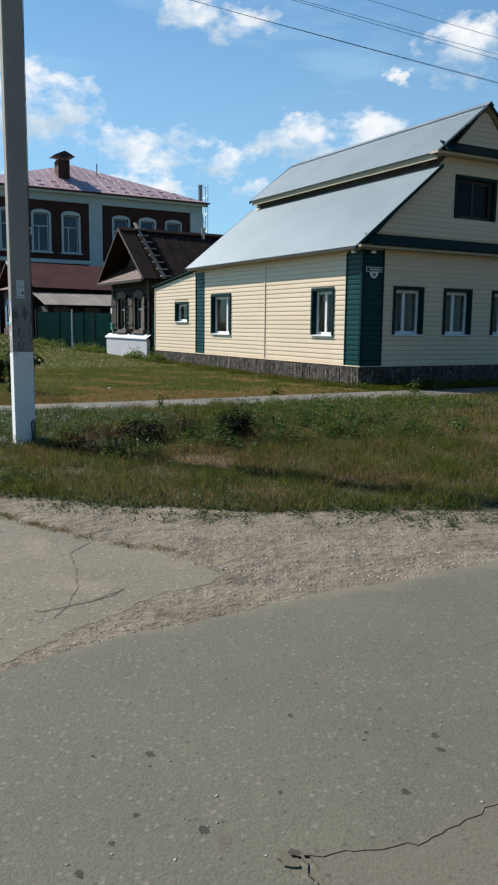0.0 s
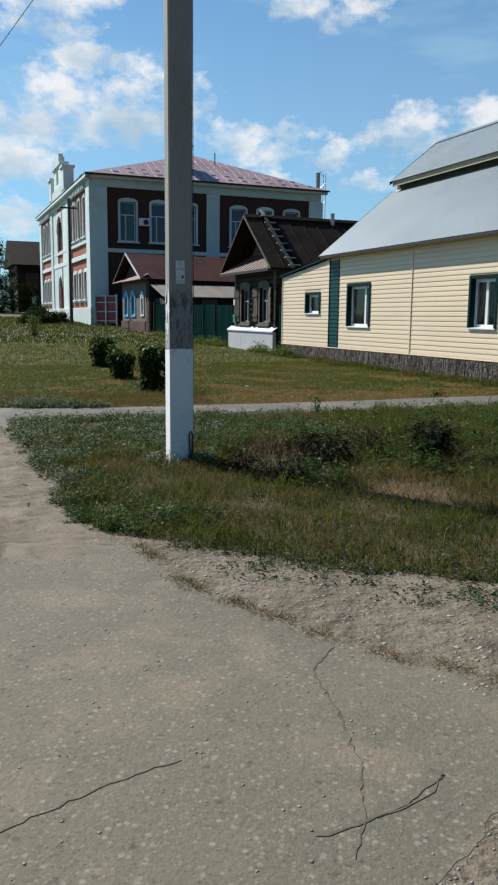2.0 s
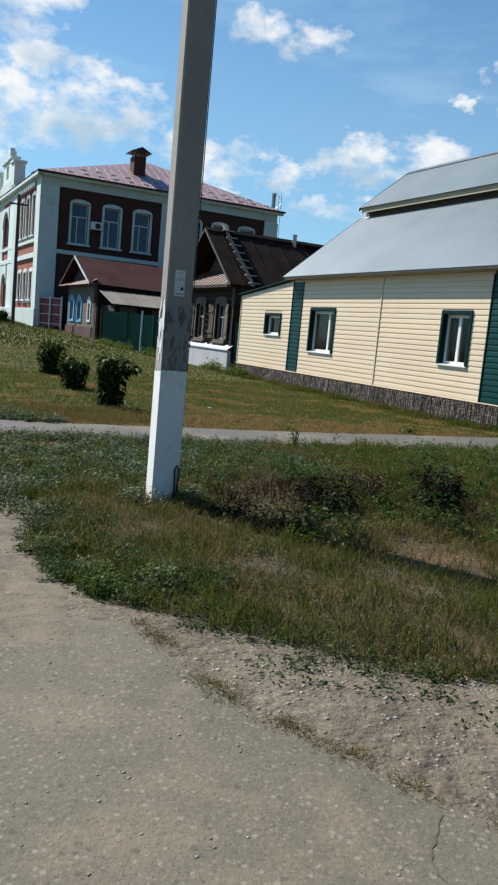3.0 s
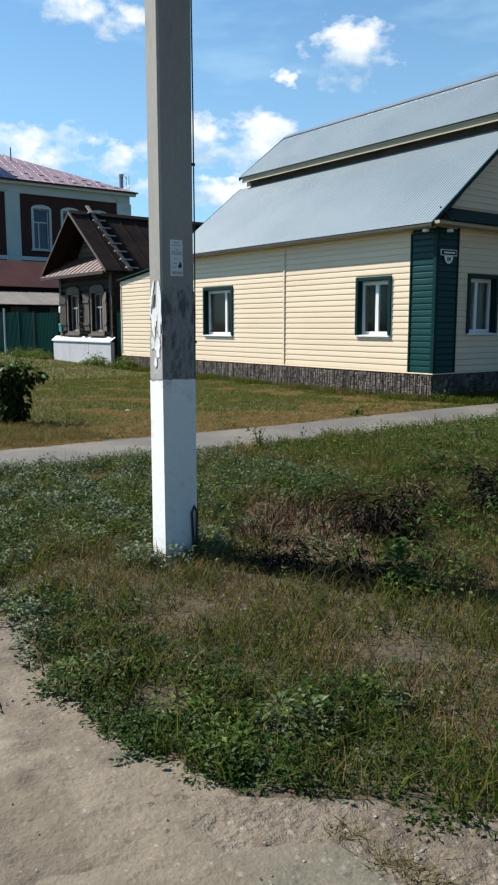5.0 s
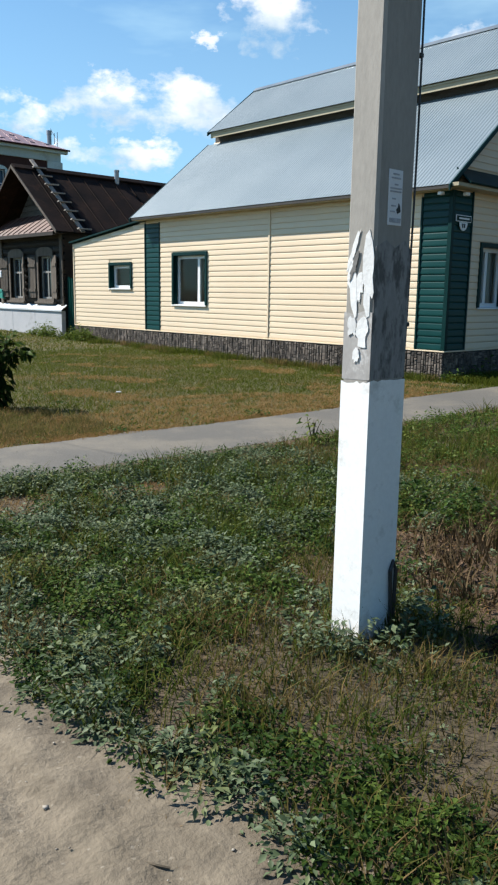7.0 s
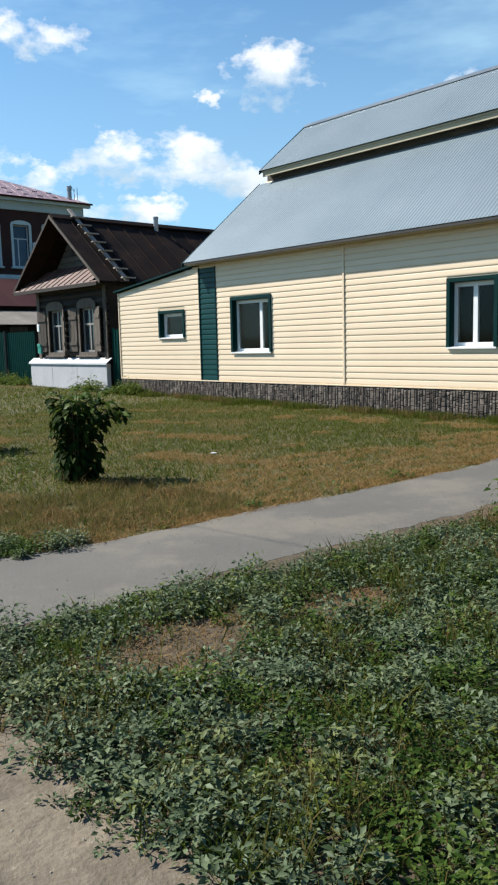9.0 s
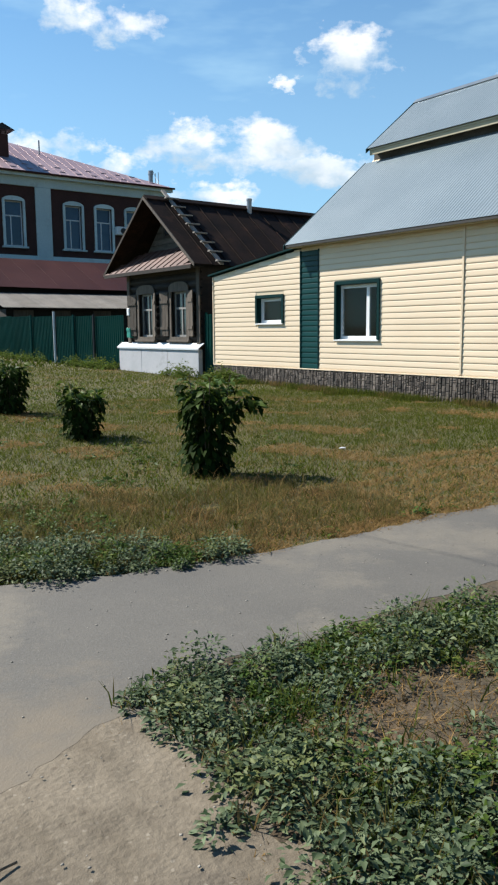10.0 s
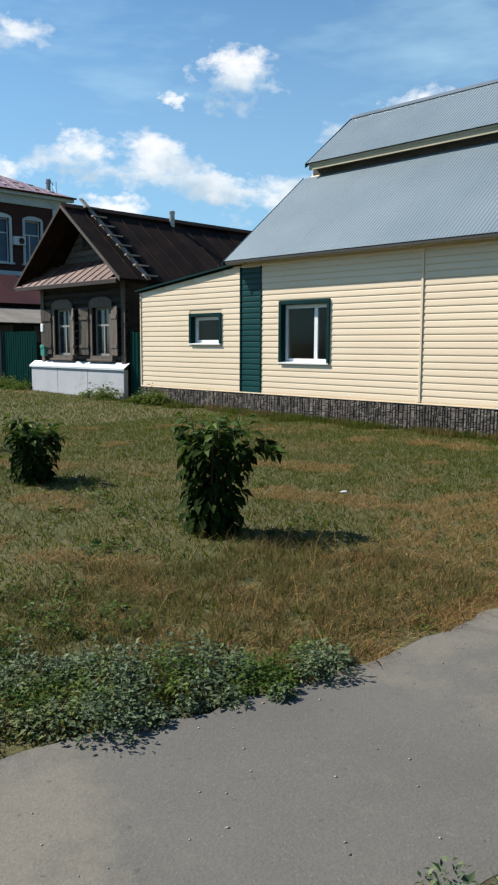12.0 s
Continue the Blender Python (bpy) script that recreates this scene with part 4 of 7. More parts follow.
def old_window(u0, w, open_left, open_right):
    h = 1.34
    bm = bmesh.new()
    pierced(bm, 0, w, 0, h, -0.1, -0.04, [(0.06, w / 2 - 0.025, 0.06, 0.82), (w / 2 + 0.025, w - 0.06, 0.06, 0.82), (0.06, w / 2 - 0.025, 0.88, h - 0.06), (w / 2 + 0.025, w - 0.06, 0.88, h - 0.06)])
    win = part("window", bm, M["dull_white"], old, "old window with silvered carved surround", pose(u0, AN, 1.28))
    for a, b in ((0.06, w / 2 - 0.025), (w / 2 + 0.025, w - 0.06)):
        for c0, d0 in ((0.06, 0.82), (0.88, h - 0.06)):
            part("pane", box_mesh(a, b, -0.075, -0.068, c0, d0), M["old_pane"], win)
    t = 0.13
    bm = bmesh.new()
    pierced(bm, -t, w + t, -0.1, h + 0.02, 0.06, 0.10, [(0, w, 0, h)])
    prism(bm, [(-t, h + 0.02), (w + t, h + 0.02), (w + t, h + 0.12)] + [(w / 2 + (w / 2 + t) * math.cos(a), h + 0.12 + 0.17 * math.sin(a)) for a in np.linspace(0.2, math.pi - 0.2, 9)] + [(-t, h + 0.12)], "y", 0.06, 0.10)
    part("surround", bm, M["grey_wood"], win, "carved window surround")
    bm = bmesh.new()
    box(bm, -0.2, w + 0.2, 0.04, 0.17, -0.16, -0.10)
    part("sill", bm, M["grey_wood"], win, bevel=0.008)
    for x, turn in ((-t - 0.01, open_left), (w + t + 0.01, open_right)):
        bm = bmesh.new()
        d = -1 if x < 0 else 1
        for j in range(3):
            lo, hi = sorted((d * j * 0.135, d * (j + 1) * 0.135))
            box(bm, lo + 0.004, hi - 0.004, 0, 0.03, 0.0, h - 0.02)
        for zz in (0.2, h - 0.35):
            lo, hi = sorted((d * 0.01, d * 0.40))
            box(bm, lo, hi, 0.03, 0.05, zz, zz + 0.09)
        part("shutter", bm, M["grey_wood"], win, "grey board shutter", pose(x, 0.10, 0.02, 0, 0, turn * -d))


old_window(16.66, 0.86, -24, -12)
old_window(14.68, 0.84, -12, -8)
# tin-topped box around the base
plinth_box = thing("base_box", "whitewashed boarding with a tin cover below the timber house", "plinth")
bm = bmesh.new()
for a, b in ((13.86, 15.6), (15.61, 17.2), (17.21, 18.72)):
    box(bm, a, b, -0.04, 0.10, lift(16) - 0.25, 0.92)
part("boarding", bm, M["plaster_box"], plinth_box, bevel=0.006)
for a, b in ((13.80, 15.98), (15.985, 17.25), (17.255, 18.78)):
    bm = bmesh.new()
    prism(bm, [(-0.06, 1.08), (0.13, 0.945), (0.13, 0.905), (0.142, 0.905), (0.142, 0.955), (-0.06, 1.10)], "x", a, b)
    part("tin_cover", bm, M["tin"], plinth_box, "white painted tin cover")
meter = thing("meter_box", "white electricity meter on the log wall", "meter")
part("case", box_mesh(17.96, 18.14, AN + 0.10, AN + 0.22, 1.95, 2.22, bevel=0.03), M["pvc"], meter)
letter = thing("letterbox", "teal metal letterbox on the log wall", "letterbox")
part("case", box_mesh(17.92, 18.16, AN + 0.10, AN + 0.22, 1.25, 1.58, bevel=0.015), M["teal"], letter)
part("flap", box_mesh(17.93, 18.15, AN + 0.221, AN + 0.235, 1.48, 1.56), M["teal"], letter)

# ladder lying on the roof
ladder = thing("roof_ladder", "silvered board ladder lying on the rusty roof", "ladder")


def on_roof(f, n, up=0.05):
    """A place f of the way from the peak to the near eave."""
    return Vector((PEAK + (EU0 - PEAK) * f, n, PZ + (EZ - PZ) * f + up))


bm = bmesh.new()
a, b = on_roof(-0.10, -0.55, 0.09), on_roof(1.02, -0.62, 0.09)
dirn = (b - a).normalized()
for dn in (0.0,):
    side = Vector((0, 1, 0))
    nrm = dirn.cross(side).normalized()
    vs = []
    for p in (a, b):
        for s, t in ((-0.06, -0.02), (0.06, -0.02), (0.06, 0.03), (-0.06, 0.03)):
            vs.append(bm.verts.new(p + side * s + nrm * t))
    for i in range(4):
        bm.faces.new((vs[i], vs[(i + 1) % 4], vs[4 + (i + 1) % 4], vs[4 + i]))
    bm.faces.new(vs[:4][::-1])
    bm.faces.new(vs[4:])
part("rail", bm, M["ladder_wood"], ladder)
for i in range(8):
    p = on_roof(0.06 + i * 0.135, -0.58 - 0.01 * i, 0.145)
    part("rung", box_mesh(p.x - 0.06, p.x + 0.06, p.y - 0.26, p.y + 0.20, p.z - 0.02, p.z + 0.02, bevel=0.004), M["ladder_wood"], ladder)

# ---------------------------------------------------------------- green fence
fence = thing("fence", "dark green profiled metal fence between the houses", "fence")


def fence_sheet(u0, u1, n, parent):
    base = lift((u0 + u1) / 2)
    bm = bmesh.new()
    x = u0
    xs = []
    while x < u1 - 0.01:
        for f, h in ((0, 0), (0.075, 0), (0.09, 0.02), (0.135, 0.02)):
            if x + f <= u1:
                xs.append((x + f, h))
        x += 0.15
    xs.append((u1, 0))
    lo = [bm.verts.new((x, n + h, base + 0.02)) for x, h in xs]
    hi = [bm.verts.new((x, n + h, base + 1.80)) for x, h in xs]
    for i in range(len(xs) - 1):
        bm.faces.new((lo[i], lo[i + 1], hi[i + 1], hi[i]))
    bmesh.ops.solidify(bm, geom=list(bm.faces), thickness=0.004)
    part("sheet", bm, M["fence"], parent)


for u0, u1 in ((18.74, 20.9), (20.92, 22.6), (22.62, 24.35), (24.5, 26.8), (26.82, 29.2), (29.22, 31.7)):
    fence_sheet(u0, u1, -0.1, fence)
for u, key, h in ((20.9, "black", 1.85), (22.61, "fence", 1.85), (24.42, "tin", 1.98), (26.81, "fence", 1.85), (31.72, "grey_wood", 1.9)):
    bm = bmesh.new()
    tube(bm, [(u, -0.04, lift(u) - 0.1), (u, -0.04, lift(u) + h)], 0.045, 10)
    part("post", bm, M[key], fence, "white painted post" if key == "tin" else "")
side_fence = thing("side_fence", "strip of green sheet fence between the two houses", "fence")
fence_sheet(13.26, 13.84, -0.12, side_fence)
for u in (13.3, 13.82):
    part("post", box_mesh(u - 0.03, u + 0.03, -0.2, -0.14, lift(u) - 0.1, lift(u) + 1.85), M["fence"], side_fence)

# ---------------------------------------------------------------- shed with corrugated roof behind the fence
shed = thing("shed", "low grey shed with a corrugated cement roof", "shed")
part("wall", box_mesh(31.5, 34.0, -12.0, -0.7, 0.3, 2.55), M["logs"], shed)
k = 12
for i in range(k):
    n0 = -0.35 - i * 1.0
    bm = bmesh.new()
    pts = [(n0 - 1.02 * j / 28, 0.022 * math.sin(j * math.pi)) for j in range(29)]
    for j in range(28):
        for (ua, za), (ub, zb) in (((30.9, 2.62), (33.9, 3.42)),):
            w0, w1 = 0.03 * math.sin(j * 2.2), 0.03 * math.sin((j + 1) * 2.2)
            q = [(ua, pts[j][0], za + w0), (ua, pts[j + 1][0], za + w1), (ub, pts[j + 1][0], zb + w1), (ub, pts[j][0], zb + w0)]
            bm.faces.new([bm.verts.new(p) for p in q])
    bmesh.ops.remove_doubles(bm, verts=bm.verts, dist=0.001)
    bmesh.ops.solidify(bm, geom=list(bm.faces), thickness=0.01)
    part("roof_sheet", bm, M["asbestos"], shed)
for n in (-1.5, -3.4, -5.6, -7.7):
    part("board", box_mesh(31.42, 31.5, n - 0.5, n + 0.45, 1.7, 2.5), M["grey_wood"], shed)

# ---------------------------------------------------------------- the house with blue windows
blue = thing("blue_window_house", "small brown-roofed house with bright blue window frames", "house")
B0, B1, BZ = 34.4, 41.0, 0.45
bm = bmesh.new()
BH = [(37.2, 38.15, 1.55, 2.75), (39.2, 40.15, 1.55, 2.75), (35.0, 35.5, 1.6, 2.6)]
pierced(bm, B0, B1, BZ, 3.75, -0.45, -0.25, [BH[0], BH[1], BH[2]])
part("wall", bm, M["grey_wood"], blue, "timber front above a worn brick base")
bm = bmesh.new()
box(bm, B0, B0 + 0.2, -14, -0.45, BZ, 3.75)
box(bm, B1 - 0.2, B1, -14, -0.45, BZ, 3.75)
box(bm, B0, B1, -14.2, -14, BZ, 3.75)
part("wall", bm, M["logs"], blue)
bm = bmesh.new()
prism(bm, [(B0, 3.75), (B1, 3.75), (37.95, 5.35)], "y", -0.5, -0.36)
part("gable_wall", bm, M["logs"], blue)
part("base", box_mesh(B0 - 0.05, B1 + 0.05, -0.24, -0.16, BZ, 1.15), M["red_brown"], blue, "worn brick base")
roof_strips(blue, 34.0, 37.95, 3.72, 5.5, 0.2, -14.3, 1.2, "brown_roof", 0.008)
roof_strips(blue, 41.8, 37.95, 3.72, 5.5, 0.2, -14.3, 1.2, "brown_roof", 0.008)
for eu, mat in ((34.0, "tin"), (41.8, "logs")):
    bm = bmesh.new()
    prism(bm, [(eu, 3.66), (37.95, 5.42), (37.95, 5.56), (eu, 3.80)], "y", 0.2, 0.24)
    part("rake_board", bm, M[mat], blue)
bm = bmesh.new()
prism(bm, [(0.30, 3.68), (-0.40, 4.05), (-0.40, 4.08), (0.30, 3.71)], "x", 34.2, 41.7)
part("pent_roof", bm, M["red_brown"], blue)
for a, b, c0, d0 in BH:
    key = "blue" if a > 37 else "tin"
    w, h = b - a, d0 - c0
    bm = bmesh.new()
    pierced(bm, 0, w, 0, h, -0.1, -0.05, [(0.05, w / 2 - 0.02, 0.05, h - 0.05), (w / 2 + 0.02, w - 0.05, 0.05, h - 0.05)])
    win = part("window", bm, M["tin"], blue, "window in a bright blue carved surround" if key == "blue" else "small white window", pose(a, -0.25, c0))
    part("pane", box_mesh(0.05, w / 2 - 0.02, -0.08, -0.07, 0.05, h - 0.05), M["blue_pane"], win)
    part("pane", box_mesh(w / 2 + 0.02, w - 0.05, -0.08, -0.07, 0.05, h - 0.05), M["blue_pane"], win)
    bm = bmesh.new()
    pierced(bm, -0.16, w + 0.16, -0.14, h + 0.1, 0.0, 0.06, [(0, w, 0, h)])
    prism(bm, [(-0.2, h + 0.1), (w + 0.2, h + 0.1), (w / 2 + 0.12, h + 0.42), (w / 2 - 0.12, h + 0.42)], "y", 0.0, 0.08)
    part("surround", bm, M[key], win)
for u, h in ((33.6, 1.9), (33.9, 2.1), (34.15, 1.8)):
    mesh_thing("yard_post", box_mesh(u - 0.07, u + 0.07, -0.35, -0.2, lift(u) - 0.1, lift(u) + h, bevel=0.01), M["grey_wood"], "weathered yard post beside the gate", "post", group="yard posts")

# ---------------------------------------------------------------- dark red gate beside the brick building
gate = thing("gate", "dark red sheet gate with pale rails", "gate", PLAN @ pose(41.6, -0.05, lift(43), 0, 0, 26))
for i in range(5):
    a = 0.08 + i * 0.48
    part("leaf_board", box_mesh(a, a + 0.46, -0.04, 0.0, 0.12, 2.1), M["gate"], gate)
for z in (0.3, 0.95, 1.6, 2.05):
    part("rail", box_mesh(0.02, 2.5, 0.003, 0.035, z, z + 0.05), M["tin"], gate)
for x in (0.02, 1.25, 2.5):
    part("post", box_mesh(x - 0.05, x + 0.05, 0.04, 0.12, -0.2, 2.2), M["tin"], gate)

# ---------------------------------------------------------------- the large brick building
school = thing("brick_building", "two-storey red brick building with white stucco trim and faded red roof", "building")
S0, S1, SN, SB, SZ, ST = 44.0, 72.0, 1.2, -17.0, 0.5, 11.35
SIDE_WIN = [-1.42, -3.74, -6.0, -10.0, -12.2, -14.45]
side_holes = [(n - 0.58, n + 0.58, 6.85, 9.62) for n in SIDE_WIN]
FRONT_WIN = [46.6, 48.9, 51.2, 64.6, 66.9, 69.2]
front_holes = [(u - 0.55, u + 0.55, 7.3, 10.1) for u in FRONT_WIN] + [(u - 0.55, u + 0.55, 2.7, 4.7) for u in FRONT_WIN]
front_holes += [(57.0, 60.0, 7.2, 9.6), (57.3, 59.5, 1.7, 4.8)]
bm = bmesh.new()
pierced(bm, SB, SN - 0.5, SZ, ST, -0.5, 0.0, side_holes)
part("wall", bm, M["shaded_brick"], school, "brick side wall, its shade put into the colour", pose(S0, 0, 0, 0, 0, 90))
bm = bmesh.new()
pierced(bm, S0, S1, SZ, ST, SN - 0.5, SN, front_holes)
part("wall", bm, M["red_brick"], school, "red brick street front")
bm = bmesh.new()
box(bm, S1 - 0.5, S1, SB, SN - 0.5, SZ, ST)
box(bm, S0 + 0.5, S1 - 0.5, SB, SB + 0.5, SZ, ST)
part("wall", bm, M["shaded_brick"], school)
bm = bmesh.new()
box(bm, S0 + 0.5, S1 - 0.5, SB + 0.5, SN - 0.5, 5.6, 5.9)
box(bm, S0 + 0.5, S1 - 0.5, SB + 0.5, SN - 0.5, 11.0, 11.3)
box(bm, S0 + 4, S0 + 4.2, SB + 0.5, SN - 0.5, SZ, 11.0)
part("floor", bm, M["room"], school)


def band(name, u0, u1, n0, n1, z0, z1, label="", mat="whitewash"):
    part(name, box_mesh(u0, u1, n0, n1, z0, z1, bevel=0.02), M[mat], school, label)


# stucco on the side wall: frieze, pilasters, string course
band("frieze", S0 - 0.12, S0 - 0.002, SB, SN, 10.55, ST, "white stucco frieze")
for a, b in ((0.1, 1.32), (-8.45, -7.42), (SB - 0.12, -15.95)):
    band("pilaster", S0 - 0.14, S0 - 0.002, a, b, 1.7 if a > 0 else SZ, 10.55)
band("string_course", S0 - 0.12, S0 - 0.002, SB, 0.1, 6.02, 6.30)
band("cornice", S0 - 0.45, S0 - 0.12, SB - 0.4, SN + 0.45, 11.1, 11.35)
band("plinth", S0 - 0.2, S0 - 0.002, 0.0, SN + 0.2, SZ, 1.75)
# street front
band("plinth", S0 - 0.2, S1, SN + 0.002, SN + 0.25, SZ, 2.05)
band("frieze", S0, S1, SN + 0.002, SN + 0.14, 10.75, ST)
band("cornice", S0 - 0.45, S1 + 0.4, SN + 0.14, SN + 0.5, 11.1, 11.36)
band("string_course", S0, S1, SN + 0.002, SN + 0.16, 5.65, 6.0)
band("string_course", S0, S1, SN + 0.002, SN + 0.14, 6.75, 7.0)
for a, b in ((S0 - 0.13, 45.3), (52.9, 54.6), (62.4, 63.8), (70.6, S1)):
    band("pilaster", a, b, SN + 0.002, SN + 0.2, 2.05, 10.75)
# middle bay with tall arch and parapet
band("bay", 54.6, 57.0, SN + 0.002, SN + 0.12, 2.05, 10.75)
band("bay", 60.0, 62.4, SN + 0.002, SN + 0.12, 2.05, 10.75)
for z0, zr, a, b in ((9.6, 1.5, 57.0, 60.0), (4.8, 1.1, 57.3, 59.5)):
    bm = bmesh.new()
    c, r = (a + b) / 2, (b - a) / 2
    arc = [(c + r * math.cos(t), z0 - 0.9 + r * math.sin(t) * 0.9) for t in np.linspace(0, math.pi, 15)]
    prism(bm, [(b, z0 + 0.75), (a, z0 + 0.75)] + [(a, z0 - 0.9)] + arc[::-1][1:-1] + [(b, z0 - 0.9)], "y", SN + 0.003, SN + 0.18)
    part("arch", bm, M["whitewash"], school, "white arched surround")
bm = bmesh.new()
prism(bm, [(54.0, 11.36), (63.0, 11.36), (63.0, 11.75), (60.9, 12.35), (56.1, 12.35), (54.0, 11.75)], "y", SN - 0.5, SN + 0.3)
part("parapet", bm, M["whitewash"], school, "stepped white parapet over the entrance bay", bevel=0.03)
bm = bmesh.new()
pierced(bm, 56.4, 60.6, 12.35, 14.1, SN - 0.3, SN + 0.2, [(57.9, 59.1, 12.7, 13.8)])
part("parapet_niche", bm, M["whitewash"], school)
band("parapet_cap", 56.1, 60.9, SN - 0.45, SN + 0.35, 14.1, 14.32)
band("parapet_crown", 57.5, 59.5, SN - 0.3, SN + 0.2, 14.32, 14.95)
band("parapet_crown", 57.9, 59.1, SN - 0.25, SN + 0.15, 14.95, 15.25)
for u in (54.2, 61.5):
    band("pinnacle", u, u + 1.3, SN - 0.5, SN + 0.35, 11.75, 13.5)
    band("pinnacle_cap", u - 0.12, u + 1.42, SN - 0.62, SN + 0.47, 13.5, 13.72)
for u in np.arange(45.6, 52.6, 0.7).tolist() + np.arange(64.0, 70.4, 0.7).tolist():
    band("bracket", u, u + 0.28, SN + 0.14, SN + 0.34, 10.55, 10.98)
for u in FRONT_WIN:
    for z0 in (2.45, 7.05):
        band("apron", u - 0.75, u + 0.75, SN + 0.002, SN + 0.16, z0, z0 + 0.24)


def tall_window(w, h, m, arch=True):
    f = 0.07
    bm = bmesh.new()
    cells = [(f, w * 0.62 - f / 2, f, h * 0.66), (w * 0.62 + f / 2, w - f, f, h * 0.66), (f, w - f, h * 0.66 + f, h - f)]
    pierced(bm, 0, w, 0, h, -0.26, -0.18, cells)
    win = part("window", bm, M["pvc"], school, "tall white window", m)
    for a, b, c0, d0 in cells:
        part("pane", box_mesh(a, b, -0.225, -0.215, c0, d0), M["blue_pane"], win)
    t = 0.15
    bm = bmesh.new()
    pierced(bm, -t, w + t, -0.02, h, -0.02, 0.10, [(0, w, -1, h)])
    prism(bm, [(-t, h), (w + t, h)] + [(w / 2 + (w / 2 + t) * math.cos(a), h + 0.28 * math.sin(a)) for a in np.linspace(0.0, math.pi, 9)[1:-1]], "y", -0.02, 0.10)
    part("surround", bm, M["whitewash"], win)
    part("sill", box_mesh(-0.25, w + 0.25, -0.2, 0.22, -0.14, -0.02, bevel=0.015), M["whitewash"], win)


for n in SIDE_WIN:
    tall_window(1.16, 2.77, pose(S0, n - 0.58, 6.85, 0, 0, 90))
for a, b, c0, d0 in front_holes:
    if b - a < 2:
        tall_window(b - a, d0 - c0, pose(a, SN, c0))
for a, b, c0, d0, key in ((57.0, 60.0, 7.2, 9.6, "blue_pane"), (57.3, 59.5, 1.7, 4.8, "grey_wood")):
    bm = bmesh.new()
    pierced(bm, 0, b - a, 0, d0 - c0, -0.3, -0.2, [(0.1, (b - a) / 2 - 0.05, 0.1, d0 - c0 - 0.1), ((b - a) / 2 + 0.05, b - a - 0.1, 0.1, d0 - c0 - 0.1)])
    win = part("window" if key == "blue_pane" else "door", bm, M["pvc"], school, m=pose(a, SN, c0))
    part("pane", box_mesh(0.1, b - a - 0.1, -0.26, -0.24, 0.1, d0 - c0 - 0.1), M[key], win)
# hipped roof
SU, SNN = (S0 - 0.55, S1 + 0.55), (SB - 0.5, SN + 0.55)
mid, rise, run = (SNN[0] + SNN[1]) / 2, 3.0, 6.0
bm = bmesh.new()
e = [bm.verts.new(p) for p in ((SU[0], SNN[0], 11.37), (SU[1], SNN[0], 11.37), (SU[1], SNN[1], 11.37), (SU[0], SNN[1], 11.37))]
r = [bm.verts.new((SU[0] + run, mid, 11.37 + rise)), bm.verts.new((SU[1] - run, mid, 11.37 + rise))]
for f in ((e[0], e[3], r[0]), (e[1], r[1], e[2]), (e[3], e[2], r[1], r[0]), (e[0], r[0], r[1], e[1]), (e[0], e[1], e[2], e[3])):
    bm.faces.new(f)
school_roof = part("roof", bm, M["pink_roof"], school, "faded red hipped sheet roof")
# standing seams and snow guards on the near slope
for n in np.arange(SNN[0] + 0.4, SNN[1], 0.62).tolist():
    k = 1 - abs(n - mid) / (mid - SNN[0])
    bm = bmesh.new()
    prism(bm, [(SU[0], 11.37), (SU[0] + run * k, 11.37 + rise * k), (SU[0] + run * k, 11.395 + rise * k), (SU[0], 11.395)], "y", n - 0.02, n + 0.02)
    part("seam", bm, M["pink_roof"], school_roof)
for k0 in (0.10, 0.24):
    for n in np.arange(SNN[0] + 1.5, SNN[1] - 1.5, 1.1).tolist():
        if 1 - abs(n - mid) / (mid - SNN[0]) > k0 + 0.03:
            a = SU[0] + run * k0
            part("snow_guard", box_mesh(a - 0.02, a + 0.02, n - 0.2, n + 0.2, 11.36 + rise * k0, 11.41 + rise * k0), M["pink_roof"], school_roof)
band("eave_gutter", SU[0] - 0.06, SU[0] + 0.04, SNN[0], SNN[1], 11.28, 11.40, "", "brown_roof")
chimney = part("chimney", box_mesh(45.9, 47.0, -6.6, -5.7, 12.0, 14.0, bevel=0.03), M["shaded_brick"], school, "brick chimney in the shaded brick tone, with a sheet-metal hood")
bm = bmesh.new()
prism(bm, [(-6.95, 14.25), (-5.35, 14.25), (-6.15, 14.62)], "x", 45.6, 47.3)
for n in (-6.5, -5.85):
    for u in (46.0, 46.85):
        box(bm, u, u + 0.06, n, n + 0.06, 14.0, 14.27)
part("hood", bm, M["black"], chimney)
for u, n, w in ((50.0, -11.8, 1.3), (52.5, 0.0, 1.4)):
    part("roof_vent", box_mesh(u, u + 0.8, n - w, n + w * 0.3, 12.6 if n < -5 else 11.7, 13.35 if n < -5 else 12.75, bevel=0.03), M["black"], school, "dark roof vent box")
bm = bmesh.new()
tube(bm, [(47.5, -9.3, 12.5), (47.5, -9.3, 14.3)], 0.05, 8)
part("roof_pipe", bm, M["steel"], school)
flue = thing("steel_chimney", "grey steel boiler chimney behind the brick building", "chimney", PLAN @ pose(54.4, -21.9, 0))
bm = bmesh.new()
tube(bm, [(0, 0, 0.5), (0, 0, 14.8)], 0.19, 12)
part("stack", bm, M["steel"], flue)
bm = bmesh.new()
tube(bm, [(0, 0, 14.5), (0, 0, 14.82)], 0.22, 12)
part("collar", bm, M["steel"], flue)
mast = thing("lattice_mast", "grey lattice mast beside the boiler chimney", "mast", PLAN @ pose(55.6, -23.0, 0))
for dx, dy in ((-0.25, -0.2), (0.25, -0.2), (0, 0.3)):
    bm = bmesh.new()
    tube(bm, [(dx, dy, 0.5), (dx, dy, 15.0)], 0.03, 5)
    part("leg", bm, M["steel"], mast)
